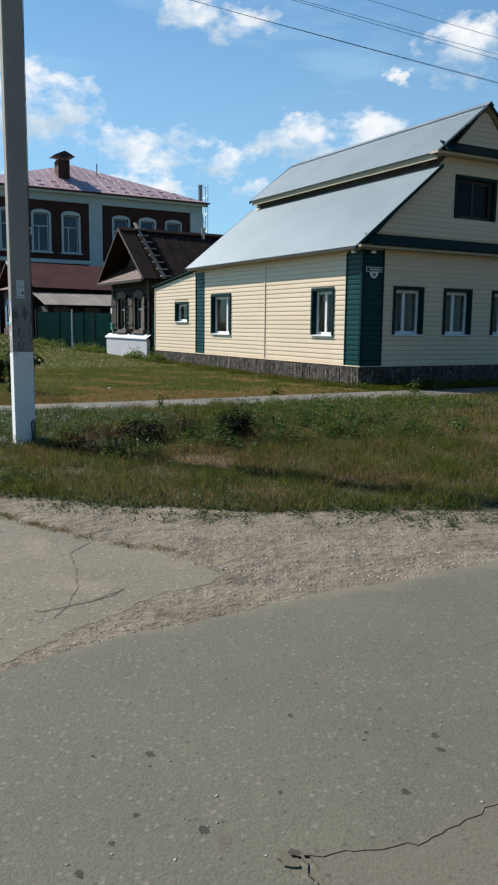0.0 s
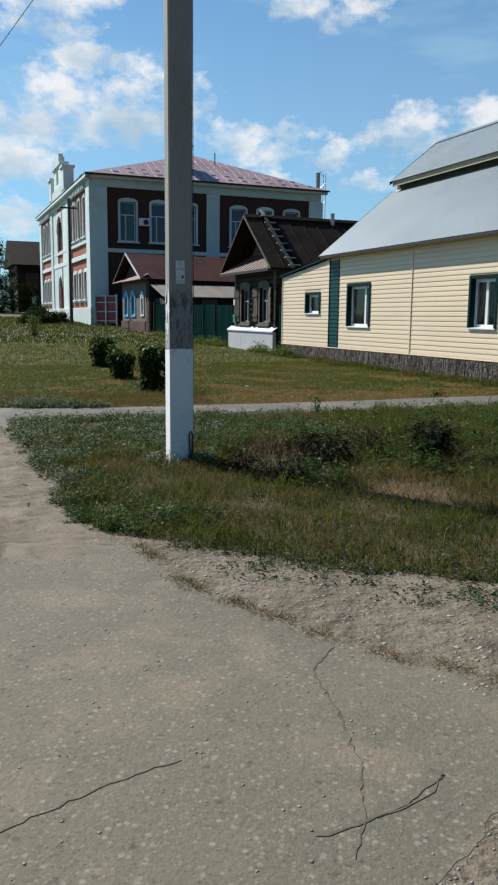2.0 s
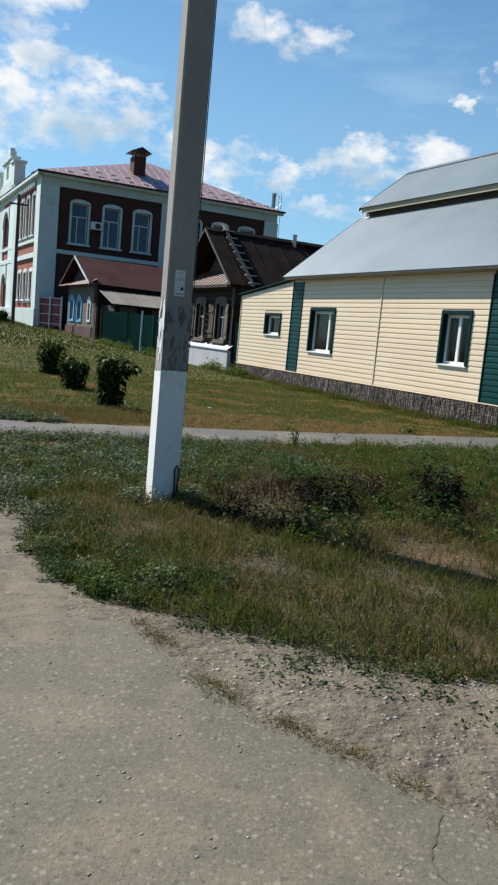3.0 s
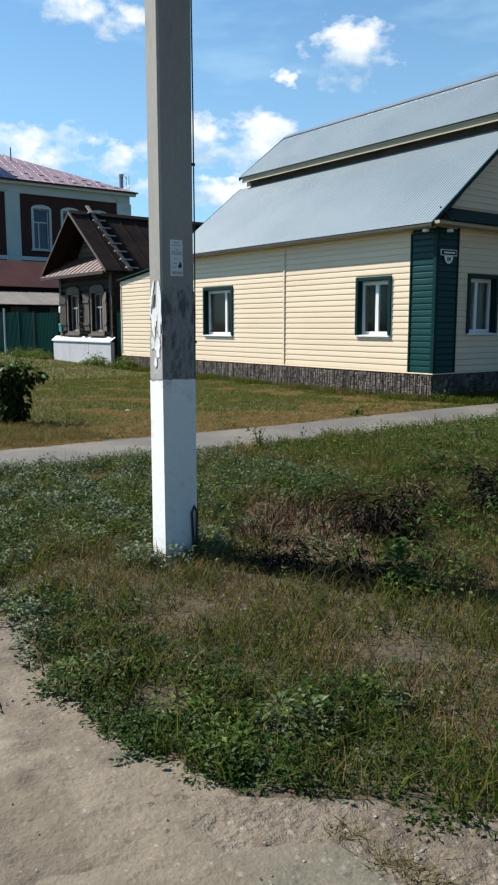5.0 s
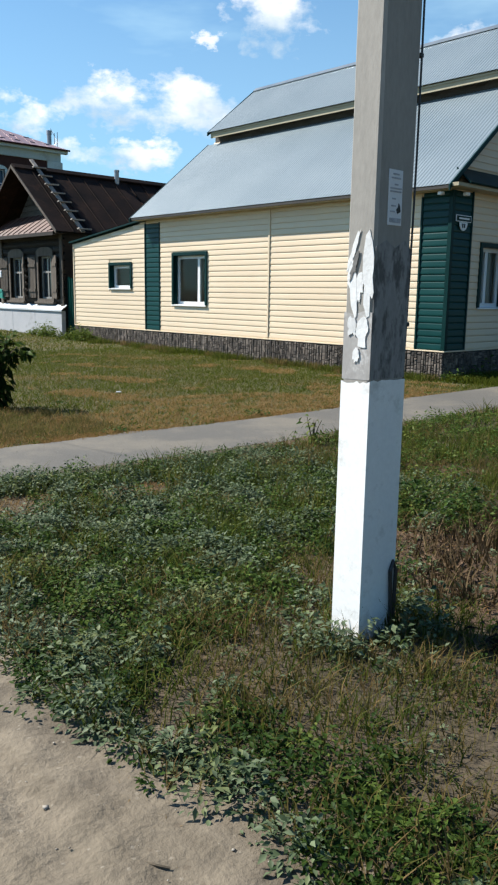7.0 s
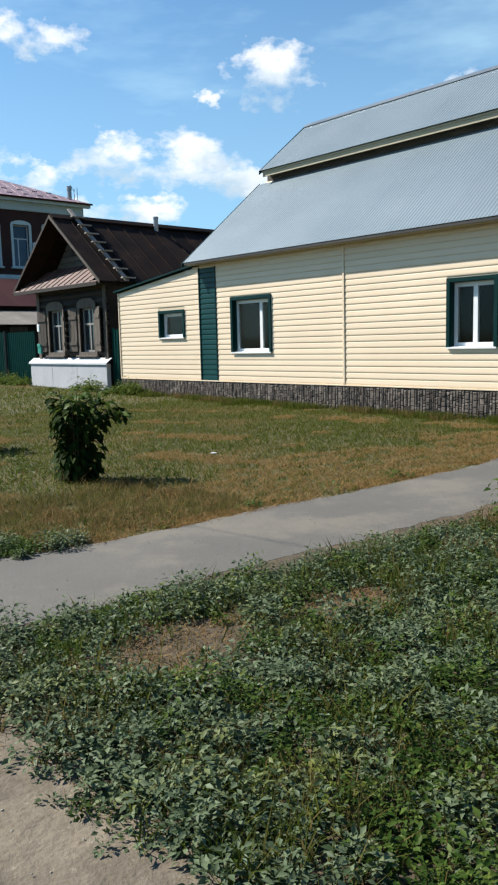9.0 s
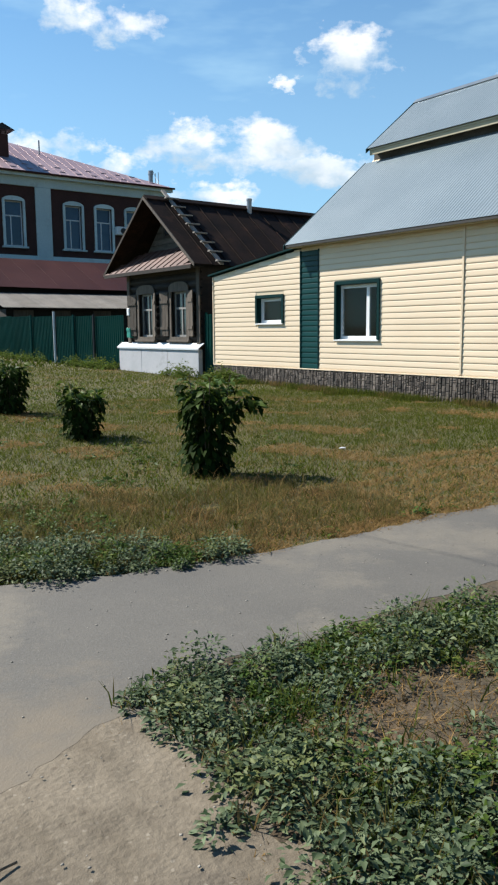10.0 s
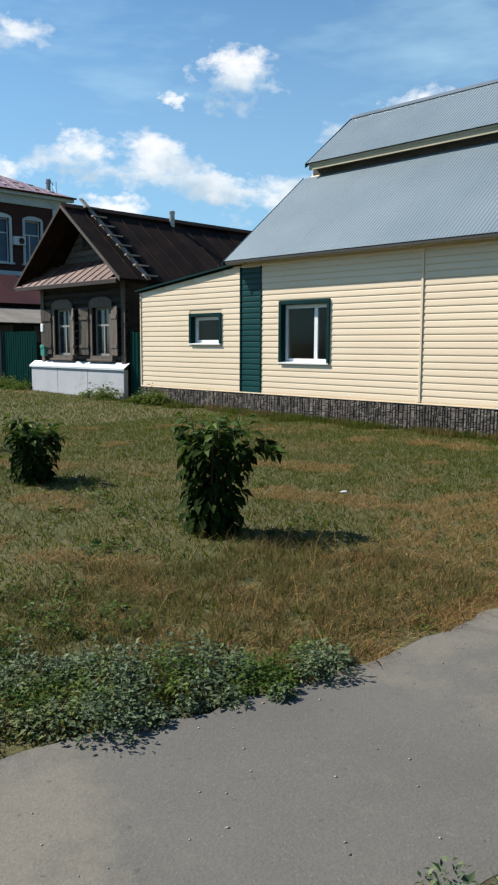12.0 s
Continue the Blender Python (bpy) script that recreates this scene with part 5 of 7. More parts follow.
for i, z in enumerate(np.arange(1.0, 14.9, 0.55).tolist()):
    bm = bmesh.new()
    a, b = ((-0.25, -0.2), (0.25, -0.2), (0, 0.3))[i % 3], ((0.25, -0.2), (0, 0.3), (-0.25, -0.2))[i % 3]
    tube(bm, [(*a, z), (*b, z + 0.5)], 0.02, 4)
    part("brace", bm, M["steel"], mast)
for n in (-2.58, -13.35):
    cooler = thing("air_conditioner", "white air conditioner box on the brick wall", "air conditioner", group="wall air conditioners")
    part("case", box_mesh(S0 - 0.4, S0 - 0.02, n - 0.38, n + 0.38, 7.95, 8.5, bevel=0.03), M["pvc"], cooler)
    bm = bmesh.new()
    prism(bm, [(n - 0.08 + 0.2 * math.cos(t), 8.22 + 0.2 * math.sin(t)) for t in np.linspace(0, 2 * math.pi, 17)[:-1]], "x", S0 - 0.42, S0 - 0.402)
    part("fan_grille", bm, M["black"], cooler)

# ---------------------------------------------------------------- dark timber house beyond
far_house = thing("far_timber_house", "dark two-storey timber house far down the street", "house")
FZ = lift(85) - 0.3
bm = bmesh.new()
far_holes = [(0.2, 1.4, 4.6, 6.2), (-2.6, -1.4, 4.6, 6.2), (0.2, 1.4, 2.4, 3.6)]
pierced(bm, -9.0, 2.5, FZ, 7.4, -0.3, 0.0, far_holes)
part("wall", bm, M["logs"], far_house, m=pose(85, 0, 0, 0, 0, 90))
bm = bmesh.new()
box(bm, 85.3, 96, 2.2, 2.5, FZ, 7.4)
box(bm, 85.3, 96, -9.0, -8.7, FZ, 7.4)
box(bm, 95.7, 96, -8.7, 2.2, FZ, 7.4)
part("wall", bm, M["logs"], far_house)
bm = bmesh.new()
prism(bm, [(84.2, 7.35), (96.8, 7.35), (90.5, 10.6)], "y", -9.6, 3.1)
part("roof", bm, M["old_roof"], far_house)
for a, b, c0, d0 in far_holes:
    win = part("window", box_mesh(84.9 + 0.2, 84.9 + 0.26, a, b, c0, d0), M["old_pane"], far_house)
    bm = bmesh.new()
    pierced(bm, a - 0.15, b + 0.15, c0 - 0.12, d0 + 0.2, 0.0, 0.06, [(a, b, c0, d0)])
    part("surround", bm, M["grey_wood"], win, m=pose(85, 0, 0, 0, 0, 90))
far_fence = thing("far_fence", "teal board fence far down the street", "fence")
for i in range(4):
    part("panel", box_mesh(78 + i * 1.3, 79.25 + i * 1.3, 1.1, 1.2, lift(80) - 0.1, lift(80) + 1.8), M["fence"], far_fence)

# ---------------------------------------------------------------- ground and paved surfaces
def wave(u, n, scale, seed):
    """Smooth irregular field between about -1 and 1."""
    r = np.random.default_rng(seed)
    out = 0
    for k in range(6):
        a, p = r.uniform(0, 2 * math.pi), r.uniform(0, 2 * math.pi)
        f = r.uniform(0.6, 1.7) / scale
        out = out + np.sin((np.cos(a) * u + np.sin(a) * n) * f * 2 * math.pi + p)
    return out / 3.0


def stretch(near0, near1, step, far0, far1):
    v = list(np.arange(near0, near1, step))
    x, s = near1, step
    while x < far1:
        v.append(x)
        s *= 1.35
        x += s
    v.append(far1)
    x, s, lo = near0, step, []
    while x > far0:
        s *= 1.35
        x -= s
        lo.append(max(x, far0))
    return np.array(lo[::-1] + v)


def make_ground():
    us, ns = stretch(-14.0, 14.0, 0.14, -2600, 2600), stretch(-5.0, 15.0, 0.14, -2600, 2600)
    uu, nn = np.meshgrid(us, ns, indexing="ij")
    base = np.interp(uu, [-40, 3, 12, 20, 31, 37, 44, 72, 110, 3000], [0, 0, 0.10, 0.2, 0.38, 0.6, 0.82, 1.6, 2.2, 2.4])
    zz = base - 0.014 + 0.004 * wave(uu, nn, 0.9, 3) + 0.003 * wave(uu, nn, 0.35, 4)
    v = np.stack([uu, nn, zz], -1).reshape(-1, 3)
    a, b = len(us), len(ns)
    idx = np.arange(a * b).reshape(a, b)
    f = np.stack([idx[:-1, :-1], idx[1:, :-1], idx[1:, 1:], idx[:-1, 1:]], -1).reshape(-1, 4)
    me = bpy.data.meshes.new("ground")
    me.from_pydata(v.tolist(), [], f.tolist())
    me.materials.append(M["soil"])
    for p in me.polygons:
        p.use_smooth = True
    ob = new("ground", me)
    ob.matrix_basis = PLAN.copy()
    tagged(ob, "dry turf soil reaching to the horizon", "ground", kind="structure")


make_ground()


def ragged(points, step=0.05, amp=0.03, rough=(), seed=1):
    """A closed outline through the points, with worn edges along the sides named in rough."""
    r = np.random.default_rng(seed)
    out = []
    k = len(points)
    for i in range(k):
        a, b = np.array(points[i], float), np.array(points[(i + 1) % k], float)
        if i not in rough:
            out.append(tuple(a))
            continue
        length = np.linalg.norm(b - a)
        m = max(2, int(length / step))
        d = (b - a) / length
        side = np.array([-d[1], d[0]])
        ph = r.uniform(0, 6.28, 5)
        for j in range(m):
            s = j / m * length
            w = sum(math.sin(s * q + ph[t]) * c for t, (q, c) in enumerate(((1.7, 1.0), (4.3, 0.7), (9.7, 0.5), (21.0, 0.4), (47.0, 0.3))))
            fade = min(1.0, 4 * j / m, 4 * (m - j) / m)
            out.append(tuple(a + d * s + side * amp * w * fade))
    return out


def sheet(name, outline, z, thick, mat, label, category):
    bm = bmesh.new()
    top = [bm.verts.new((u, n, z)) for u, n in outline]
    low = [bm.verts.new((u, n, z - thick)) for u, n in outline]
    face = bm.faces.new(top)
    k = len(outline)
    for i in range(k):
        bm.faces.new((top[i], low[i], low[(i + 1) % k], top[(i + 1) % k]))
    bm.normal_update()
    bmesh.ops.triangulate(bm, faces=[face], ngon_method="EAR_CLIP")
    return mesh_thing(name, bm, M[mat], label, category, kind="structure")


U_WAY, N_WAY = PLAN.to_3x3() @ Vector((1, 0, 0)), PLAN.to_3x3() @ Vector((0, 1, 0))
streaks(M["sand"], (0.095, 0.074, 0.048), 124, 3.5, 4.5, 0.5)
drift(M["path"], (0.165, 0.135, 0.096), plan(-2.0, 11.3), N_WAY * 0.55, U_WAY * -0.9)
drift(M["asphalt"], (0.145, 0.124, 0.09), plan(-12.44, 0), N_WAY * 0.0, U_WAY * 4.5)
drift(M["slab"], (0.165, 0.135, 0.096), plan(-9.0, 11.6), N_WAY * -0.2, U_WAY * 0.9)
sheet("verge_soil", [(-12.0, -30), (-12.0, 9.0), (-11.6, 10.4), (-10.2, 11.2), (-9.2, 11.7), (-6, 11.7), (-3, 11.6), (-2.3, 11.2), (-2.3, -30)],
      0.0054, 0.06, "verge_soil", "brown soil under the roadside verge", "soil")
sheet("gravel_shoulder", ragged([(-13.0, 11.6), (-13.0, -30), (-11.4, -30), (-11.3, 7.2), (-10.4, 9.05), (-9.7, 9.95), (-8.8, 10.7), (-8.3, 11.3)], 0.06, 0.05, (2, 3, 4, 5), 5),
      0.0095, 0.06, "gravel", "stony dirt shoulder beside the asphalt", "shoulder")
def track_edge(u):
    """Where the sand ends at the verge, along the track."""
    return np.interp(u, [-9.4, -8.4, -7.6, -7.1, -6.8, -6.1, -5.0, -3.6, -2.5, -2.2], [11.0, 11.2, 11.28, 11.17, 11.04, 11.14, 11.2, 11.28, 11.22, 11.0])


def make_track():
    """Sand with wheel ruts, trodden hollows and small clods."""
    us, ns = np.arange(-9.4, -2.2, 0.035), np.concatenate([np.arange(10.9, 13.6, 0.035), np.arange(13.6, 24, 0.25)])
    uu, nn = np.meshgrid(us, ns, indexing="ij")
    rag = 0.05 * wave(uu, nn, 0.5, 201) + 0.025 * wave(uu, nn, 0.16, 202)
    inside = nn - track_edge(uu) + 0.16 - rag
    fade = np.clip((inside - 0.12) / 0.3, 0, 1) * np.clip((-3.3 - uu) / 1.0, 0, 1) * np.clip((uu + 9.2) / 0.8, 0, 1)
    across = nn + 0.10 * np.sin(uu * 0.7) + 0.16 * (uu + 6) / 4
    ruts = sum(-d * np.exp(-((across - c) / w) ** 2) + 0.6 * d * np.exp(-((across - c - 1.7 * w) / w) ** 2)
               for c, w, d in ((11.62, 0.07, 0.016), (11.80, 0.05, 0.010), (12.05, 0.09, 0.018), (12.32, 0.06, 0.012), (12.8, 0.12, 0.02)))
    rough = 0.008 * wave(uu, nn, 0.55, 203) + 0.008 * wave(uu, nn, 0.21, 204) + 0.005 * wave(uu, nn, 0.1, 205)
    zz = 0.0062 + fade * np.maximum(0.016 + ruts * (0.75 + 0.4 * wave(uu, nn, 1.2, 206)) + rough, 0.0006)
    ok = inside > 0
    idx = np.arange(uu.size).reshape(uu.shape)
    quads = np.stack([idx[:-1, :-1], idx[1:, :-1], idx[1:, 1:], idx[:-1, 1:]], -1)
    keep = ok[:-1, :-1] & ok[1:, :-1] & ok[1:, 1:] & ok[:-1, 1:]
    me = bpy.data.meshes.new("dirt_track")
    me.from_pydata(np.stack([uu, nn, zz], -1).reshape(-1, 3).tolist(), [], quads[keep].tolist())
    me.materials.append(M["sand"])
    for p in me.polygons:
        p.use_smooth = True
    b2 = bmesh.new()
    b2.from_mesh(me)
    bmesh.ops.delete(b2, geom=[v for v in b2.verts if not v.link_faces], context="VERTS")
    b2.to_mesh(me)
    b2.free()
    ob = new("dirt_track", me)
    ob.matrix_basis = PLAN.copy()
    tagged(ob, "dusty sand track with wheel ruts beside the verge", "track", kind="structure")


make_track()
sheet("side_road", ragged([(-13.0, 12.2), (-12.5, 11.6), (-12.08, 10.85), (-11.84, 10.4), (-11.74, 9.98), (-11.38, 10.02), (-11.03, 10.16), (-10.62, 10.46), (-9.7, 10.80), (-8.85, 10.95), (-8.3, 12.2), (-8.7, 24), (-13.0, 24)], 0.05, 0.028, (0, 1, 2, 3, 4, 5, 6, 7, 8, 9, 10), 11),
      0.011, 0.06, "slab", "pale worn concrete side road", "road")
sheet("road", ragged([(-19.6, 70), (-19.6, -70), (-12.35, -70), (-12.3, 8.3), (-12.27, 9.6), (-12.33, 10.4), (-12.39, 11.1), (-12.48, 11.6), (-12.6, 16), (-12.6, 70)], 0.06, 0.018, (2, 3, 4, 5, 6, 7), 13), 0.016, 0.1, "asphalt", "grey worn asphalt road", "road")
sheet("road_patch", ragged([(-19.5, 15), (-19.5, 2.0), (-13.9, 2.0), (-14.12, 9.5), (-14.17, 10.26), (-14.2, 10.6), (-14.09, 10.93), (-14.45, 11.05), (-15.0, 11.7), (-15.2, 15)], 0.05, 0.025, (2, 3, 4, 5, 6, 7, 8), 15), 0.021, 0.012, "patch", "darker asphalt patch on the road", "road")
sheet("footpath", ragged([(-1.22, -30), (-1.24, 2), (-1.28, 6), (-1.15, 9.4), (-0.72, 11.1), (-0.4, 24), (-3.3, 24), (-3.0, 12.4), (-2.55, 11.3), (-2.35, 10.6), (-2.42, 9.0), (-2.62, 5), (-2.6, -30)], 0.06, 0.035, (0, 1, 2, 3, 4, 6, 7, 8, 9, 10, 11), 17),
      0.0070, 0.06, "path", "grey asphalt footpath", "footpath")
bm = bmesh.new()
prism(bm, ragged([(-7.1, 8.85), (-6.7, 8.3), (-5.9, 7.95), (-5.35, 8.1), (-5.25, 8.7), (-5.8, 9.2), (-6.5, 9.35)], 0.08, 0.08, (0, 1, 2, 3, 4, 5, 6), 19), "z", -0.05, 0.0085)
mesh_thing("dug_soil", bm, M["dug"], "bare reddish soil beside the pole", "soil", kind="structure")


# cracks in the paving
def crack(pts, w, z, label):
    """A thin dirt-filled crack along world points."""
    bm = bmesh.new()
    fine = []
    for (a, b) in zip(pts, pts[1:]):
        a, b = Vector((*a, z)), Vector((*b, z))
        k = max(3, int((b - a).length / 0.03))
        fine += [a.lerp(b, i / k) + Vector((random.uniform(-1, 1), random.uniform(-1, 1), 0)) * 0.009 for i in range(k)]
    fine.append(Vector((*pts[-1], z)))
    rows = []
    for i, p in enumerate(fine):
        d = (fine[min(i + 1, len(fine) - 1)] - fine[max(i - 1, 0)]).normalized()
        s = Vector((-d.y, d.x, 0)) * w * random.choice((0.15, 0.5, 0.8, 1.3)) * 0.5
        rows.append((bm.verts.new(p - s), bm.verts.new(p + s), bm.verts.new(p + s - Vector((0, 0, 0.004))), bm.verts.new(p - s - Vector((0, 0, 0.004)))))
    for a, b in zip(rows, rows[1:]):
        for i in range(4):
            bm.faces.new((a[i], b[i], b[(i + 1) % 4], a[(i + 1) % 4]))
    mesh_thing("crack", bm, M["crack"], label, "crack", m=Matrix.Identity(4), kind="structure")


crack([(-1.09, 5.2), (-1.17, 4.95), (-1.05, 4.62), (-0.97, 4.29), (-0.96, 3.95)], 0.008, 0.0135, "dirt-filled crack in the concrete")
crack([(-1.10, 3.89), (-1.0, 3.94), (-0.86, 4.05), (-0.70, 4.26)], 0.008, 0.0135, "curved crack in the concrete")
crack([(-0.70, 4.26), (-0.76, 4.13), (-0.92, 4.0)], 0.007, 0.0135, "curved crack in the concrete")
crack([tuple(plan(u, n))[:2] for u, n in ((-14.45, 11.05), (-14.09, 10.95), (-14.2, 10.6), (-14.19, 10.45), (-14.16, 10.2), (-14.12, 9.5))], 0.009, 0.0235, "crack along the edge of the asphalt patch")
crack([(-2.25, 3.5), (-1.99, 3.77), (-1.89, 3.89), (-1.76, 4.04), (-1.56, 4.21)], 0.007, 0.0135, "long crack in the concrete")
crack([(-0.99, 3.81), (-0.96, 3.95)], 0.007, 0.0135, "crack in the concrete")

# worn pits in the asphalt: flush shapes, the dark tone paints their shaded hollows
for i, (u, n, s, tone) in enumerate(((-13.84, 11.14, 0.03, "pit"), (-13.92, 11.11, 0.045, "crack"), (-14.08, 10.99, 0.05, "crack"), (-14.06, 10.96, 0.03, "pit"), (-13.98, 10.48, 0.028, "pit"), (-13.76, 10.15, 0.03, "pit"),
                                     (-13.84, 10.2, 0.028, "pit"), (-13.38, 11.12, 0.036, "pit"), (-13.68, 11.29, 0.024, "pit"), (-13.77, 11.4, 0.02, "pit"), (-13.85, 11.52, 0.024, "pit"), (-13.38, 10.54, 0.022, "pit"),
                                     (-13.62, 10.36, 0.018, "pit"), (-13.79, 10.84, 0.018, "pit"), (-13.5, 10.2, 0.014, "pit"), (-13.66, 10.4, 0.014, "pit"), (-13.2, 10.3, 0.012, "pit"), (-13.3, 11.3, 0.014, "pit"), (-13.45, 11.15, 0.012, "pit"))):
    r = random.Random(i)
    s *= 0.75
    bm = bmesh.new()
    prism(bm, [(s * r.uniform(0.5, 1.25) * math.cos(a), 0.7 * s * r.uniform(0.5, 1.25) * math.sin(a)) for a in np.linspace(0, 2 * math.pi, 14)[:-1]], "z", 0.012, 0.0166 if u > -14.0 else 0.0220)
    mesh_thing("road_pit", bm, M[tone], "small dirt-toned asphalt pit, hollow shade painted into the darker ones", "pit", m=PLAN @ pose(u, n, 0, 0, 0, r.uniform(-40, 40)), kind="structure", group="road pits")

# ---------------------------------------------------------------- the concrete pole
PU, PN = -6.137, 9.81
pole = thing("utility_pole", "concrete utility pole with whitewashed foot and torn notices", "pole", PLAN @ pose(PU, PN, 0, -0.08, -0.17))
bm = bmesh.new()
rings = []
for z, a, b in ((-0.3, 0.076, 0.117), (9.4, 0.070, 0.121)):
    c = 0.012
    rings.append([bm.verts.new((x, y, z)) for x, y in ((-a + c, -b), (a - c, -b), (a, -b + c), (a, b - c), (a - c, b), (-a + c, b), (-a, b - c), (-a, -b + c))])
for i in range(8):
    bm.faces.new((rings[0][i], rings[0][(i + 1) % 8], rings[1][(i + 1) % 8], rings[1][i]))
bm.faces.new(rings[0][::-1])
bm.faces.new(rings[1])
part("shaft", bm, M["concrete"], pole)
bm = bmesh.new()
k = 9
outline = []
for sx, sy, ex, ey in ((-1, -1, 1, -1), (1, -1, 1, 1), (1, 1, -1, 1), (-1, 1, -1, -1)):
    for i in range(k):
        f = i / k
        outline.append((0.0785 * (sx + (ex - sx) * f), 0.1195 * (sy + (ey - sy) * f)))
lo = [bm.verts.new((x, y, -0.1)) for x, y in outline]
hi = [bm.verts.new((x * 0.985, y * 1.003, 1.15 + random.uniform(-0.007, 0.007) + (0.012 if x < -0.07 else 0))) for x, y in outline]
for i in range(len(outline)):
    bm.faces.new((lo[i], lo[(i + 1) % len(outline)], hi[(i + 1) % len(outline)], hi[i]))
part("whitewash", bm, M["limewash"], pole, "whitewashed foot of the pole")


def half_u(z):
    return 0.076 - 0.006 * max(z, 0) / 9.4


def half_n(z):
    return 0.117 + 0.004 * max(z, 0) / 9.4


def stuck(name, face, outline, mat, label="", off=0.003):
    """A thin sheet stuck on one face of the pole; outline in (along the face, height)."""
    bm = bmesh.new()
    z = sum(q for p, q in outline) / len(outline)
    if face == "u":
        prism(bm, outline, "x", -half_u(z) - off, -half_u(z) - off + 0.0025)
    else:
        prism(bm, outline, "y", half_n(z) + off - 0.0025, half_n(z) + off)
    return part(name, bm, M[mat], pole, label)


def torn(a0, a1, z0, z1, seed, lean=0.0, jag=0.24):
    """A torn tongue of paper: rounded above, ragged below."""
    r = random.Random(seed)
    w, h, c = (a1 - a0) / 2, (z1 - z0) / 2, (a0 + a1) / 2
    out = []
    for i in range(22):
        q = 2 * math.pi * i / 22
        k = 1 + r.uniform(-jag, jag) * (1.6 if math.sin(q) < 0 else 0.5)
        x, z = w * k * abs(math.cos(q)) ** 0.8 * (1 if math.cos(q) > 0 else -1), h * k * math.sin(q)
        out.append((c + x + lean * z, z0 + h + z))
    return out


notice = stuck("notice", "u", [(-0.037, 1.79), (0.052, 1.79), (0.054, 2.005), (-0.034, 2.005)], "paper", "white printed notice")
for z, a, b in ((1.985, -0.01, 0.03), (1.970, -0.02, 0.04), (1.945, -0.005, 0.018), (1.93, -0.028, 0.045), (1.918, -0.028, 0.045), (1.89, 0.008, 0.03), (1.862, 0.005, 0.035), (1.84, 0.01, 0.04)):
    bmx = bmesh.new()
    prism(bmx, [(a, z), (b, z), (b, z + 0.006), (a, z + 0.006)], "x", -0.0795, -0.0775)
    part("print_line", bmx, M["print"], notice)
for i in range(9):
    a = -0.03 + i * 0.0085
    bmx = bmesh.new()
    prism(bmx, [(a, 1.800), (a + 0.005, 1.800), (a + 0.005, 1.818), (a, 1.818)], "x", -0.0795, -0.0775)
    part("print_mark", bmx, M["print"], notice)
bmx = bmesh.new()
prism(bmx, [(-0.028, 1.845), (-0.006, 1.835), (0.0, 1.852), (-0.010, 1.862), (-0.014, 1.878), (-0.022, 1.868)], "x", -0.0795, -0.0775)
part("print_mark", bmx, M["black"], notice)
for i, (face, a0, a1, z0, z1, mat, lean) in enumerate((
        ("n", -0.072, -0.018, 1.47, 1.76, "scrap", 0.04), ("n", -0.020, 0.022, 1.48, 1.60, "scrap", -0.1), ("n", 0.012, 0.058, 1.45, 1.66, "scrap", 0.10),
        ("n", 0.022, 0.044, 1.62, 1.77, "scrap", -0.35), ("n", -0.060, 0.006, 1.31, 1.42, "scrap", 0.0), ("n", 0.004, 0.05, 1.34, 1.42, "scrap", 0.1),
        ("n", -0.016, 0.016, 1.235, 1.295, "scrap", 0.0), ("n", 0.012, 0.036, 1.58, 1.69, "soot", -0.3))):
    stuck("paper_scrap" if mat == "scrap" else "torn_hole", face, torn(a0, a1, z0, z1, i, lean), mat, "torn remains of white paper" if mat == "scrap" else "dark patch under torn paper", 0.0030 + 0.0005 * i)
stuck("glue_band", "n", [(-0.074, 1.165), (0.074, 1.160), (0.074, 1.44), (0.02, 1.43), (-0.03, 1.445), (-0.074, 1.44)], "glue_pale", "pale smear of old glue", 0.0012)
stuck("glue_band", "u", [(-0.115, 1.165), (0.115, 1.165), (0.115, 1.70), (0.05, 1.73), (-0.01, 1.70), (-0.07, 1.735), (-0.115, 1.70)], "glue_dark", "blotchy band of old glue and paper", 0.0012)
bm = bmesh.new()
tube(bm, [(-0.068 + 0.008 * math.sin(z * 2.1), -0.121 - 0.004 * abs(math.sin(z * 1.3)), z) for z in np.arange(-0.05, 9.0, 0.15)], 0.0045, 6)
part("cable", bm, M["rubber"], pole, "black cable down the edge of the pole")
bm = bmesh.new()
tube(bm, [(-0.092, -0.10, 0.0), (-0.094, -0.105, 0.16), (-0.090, -0.112, 0.30), (-0.088, -0.092, 0.34), (-0.090, -0.072, 0.30), (-0.094, -0.078, 0.15), (-0.098, -0.082, 0.0)], 0.009, 6)
part("wire_loop", bm, M["rubber"], pole, "black wire loop at the foot")
for z in (1.38, 2.45):
    part("cable_clip", box_mesh(-0.078, -0.058, -0.134, -0.112, z, z + 0.018, bevel=0.003), M["black"], pole)

# overhead lines and the small pole down the street
def wire(name, a, b, sag, r, label):
    bm = bmesh.new()
    a, b = Vector(a), Vector(b)
    tube(bm, [a.lerp(b, i / 24) - Vector((0, 0, sag * 4 * (i / 24) * (1 - i / 24))) for i in range(25)], r, 5)
    return mesh_thing(name, bm, M["rubber"], label, "cable", m=Matrix.Identity(4), group="overhead lines")


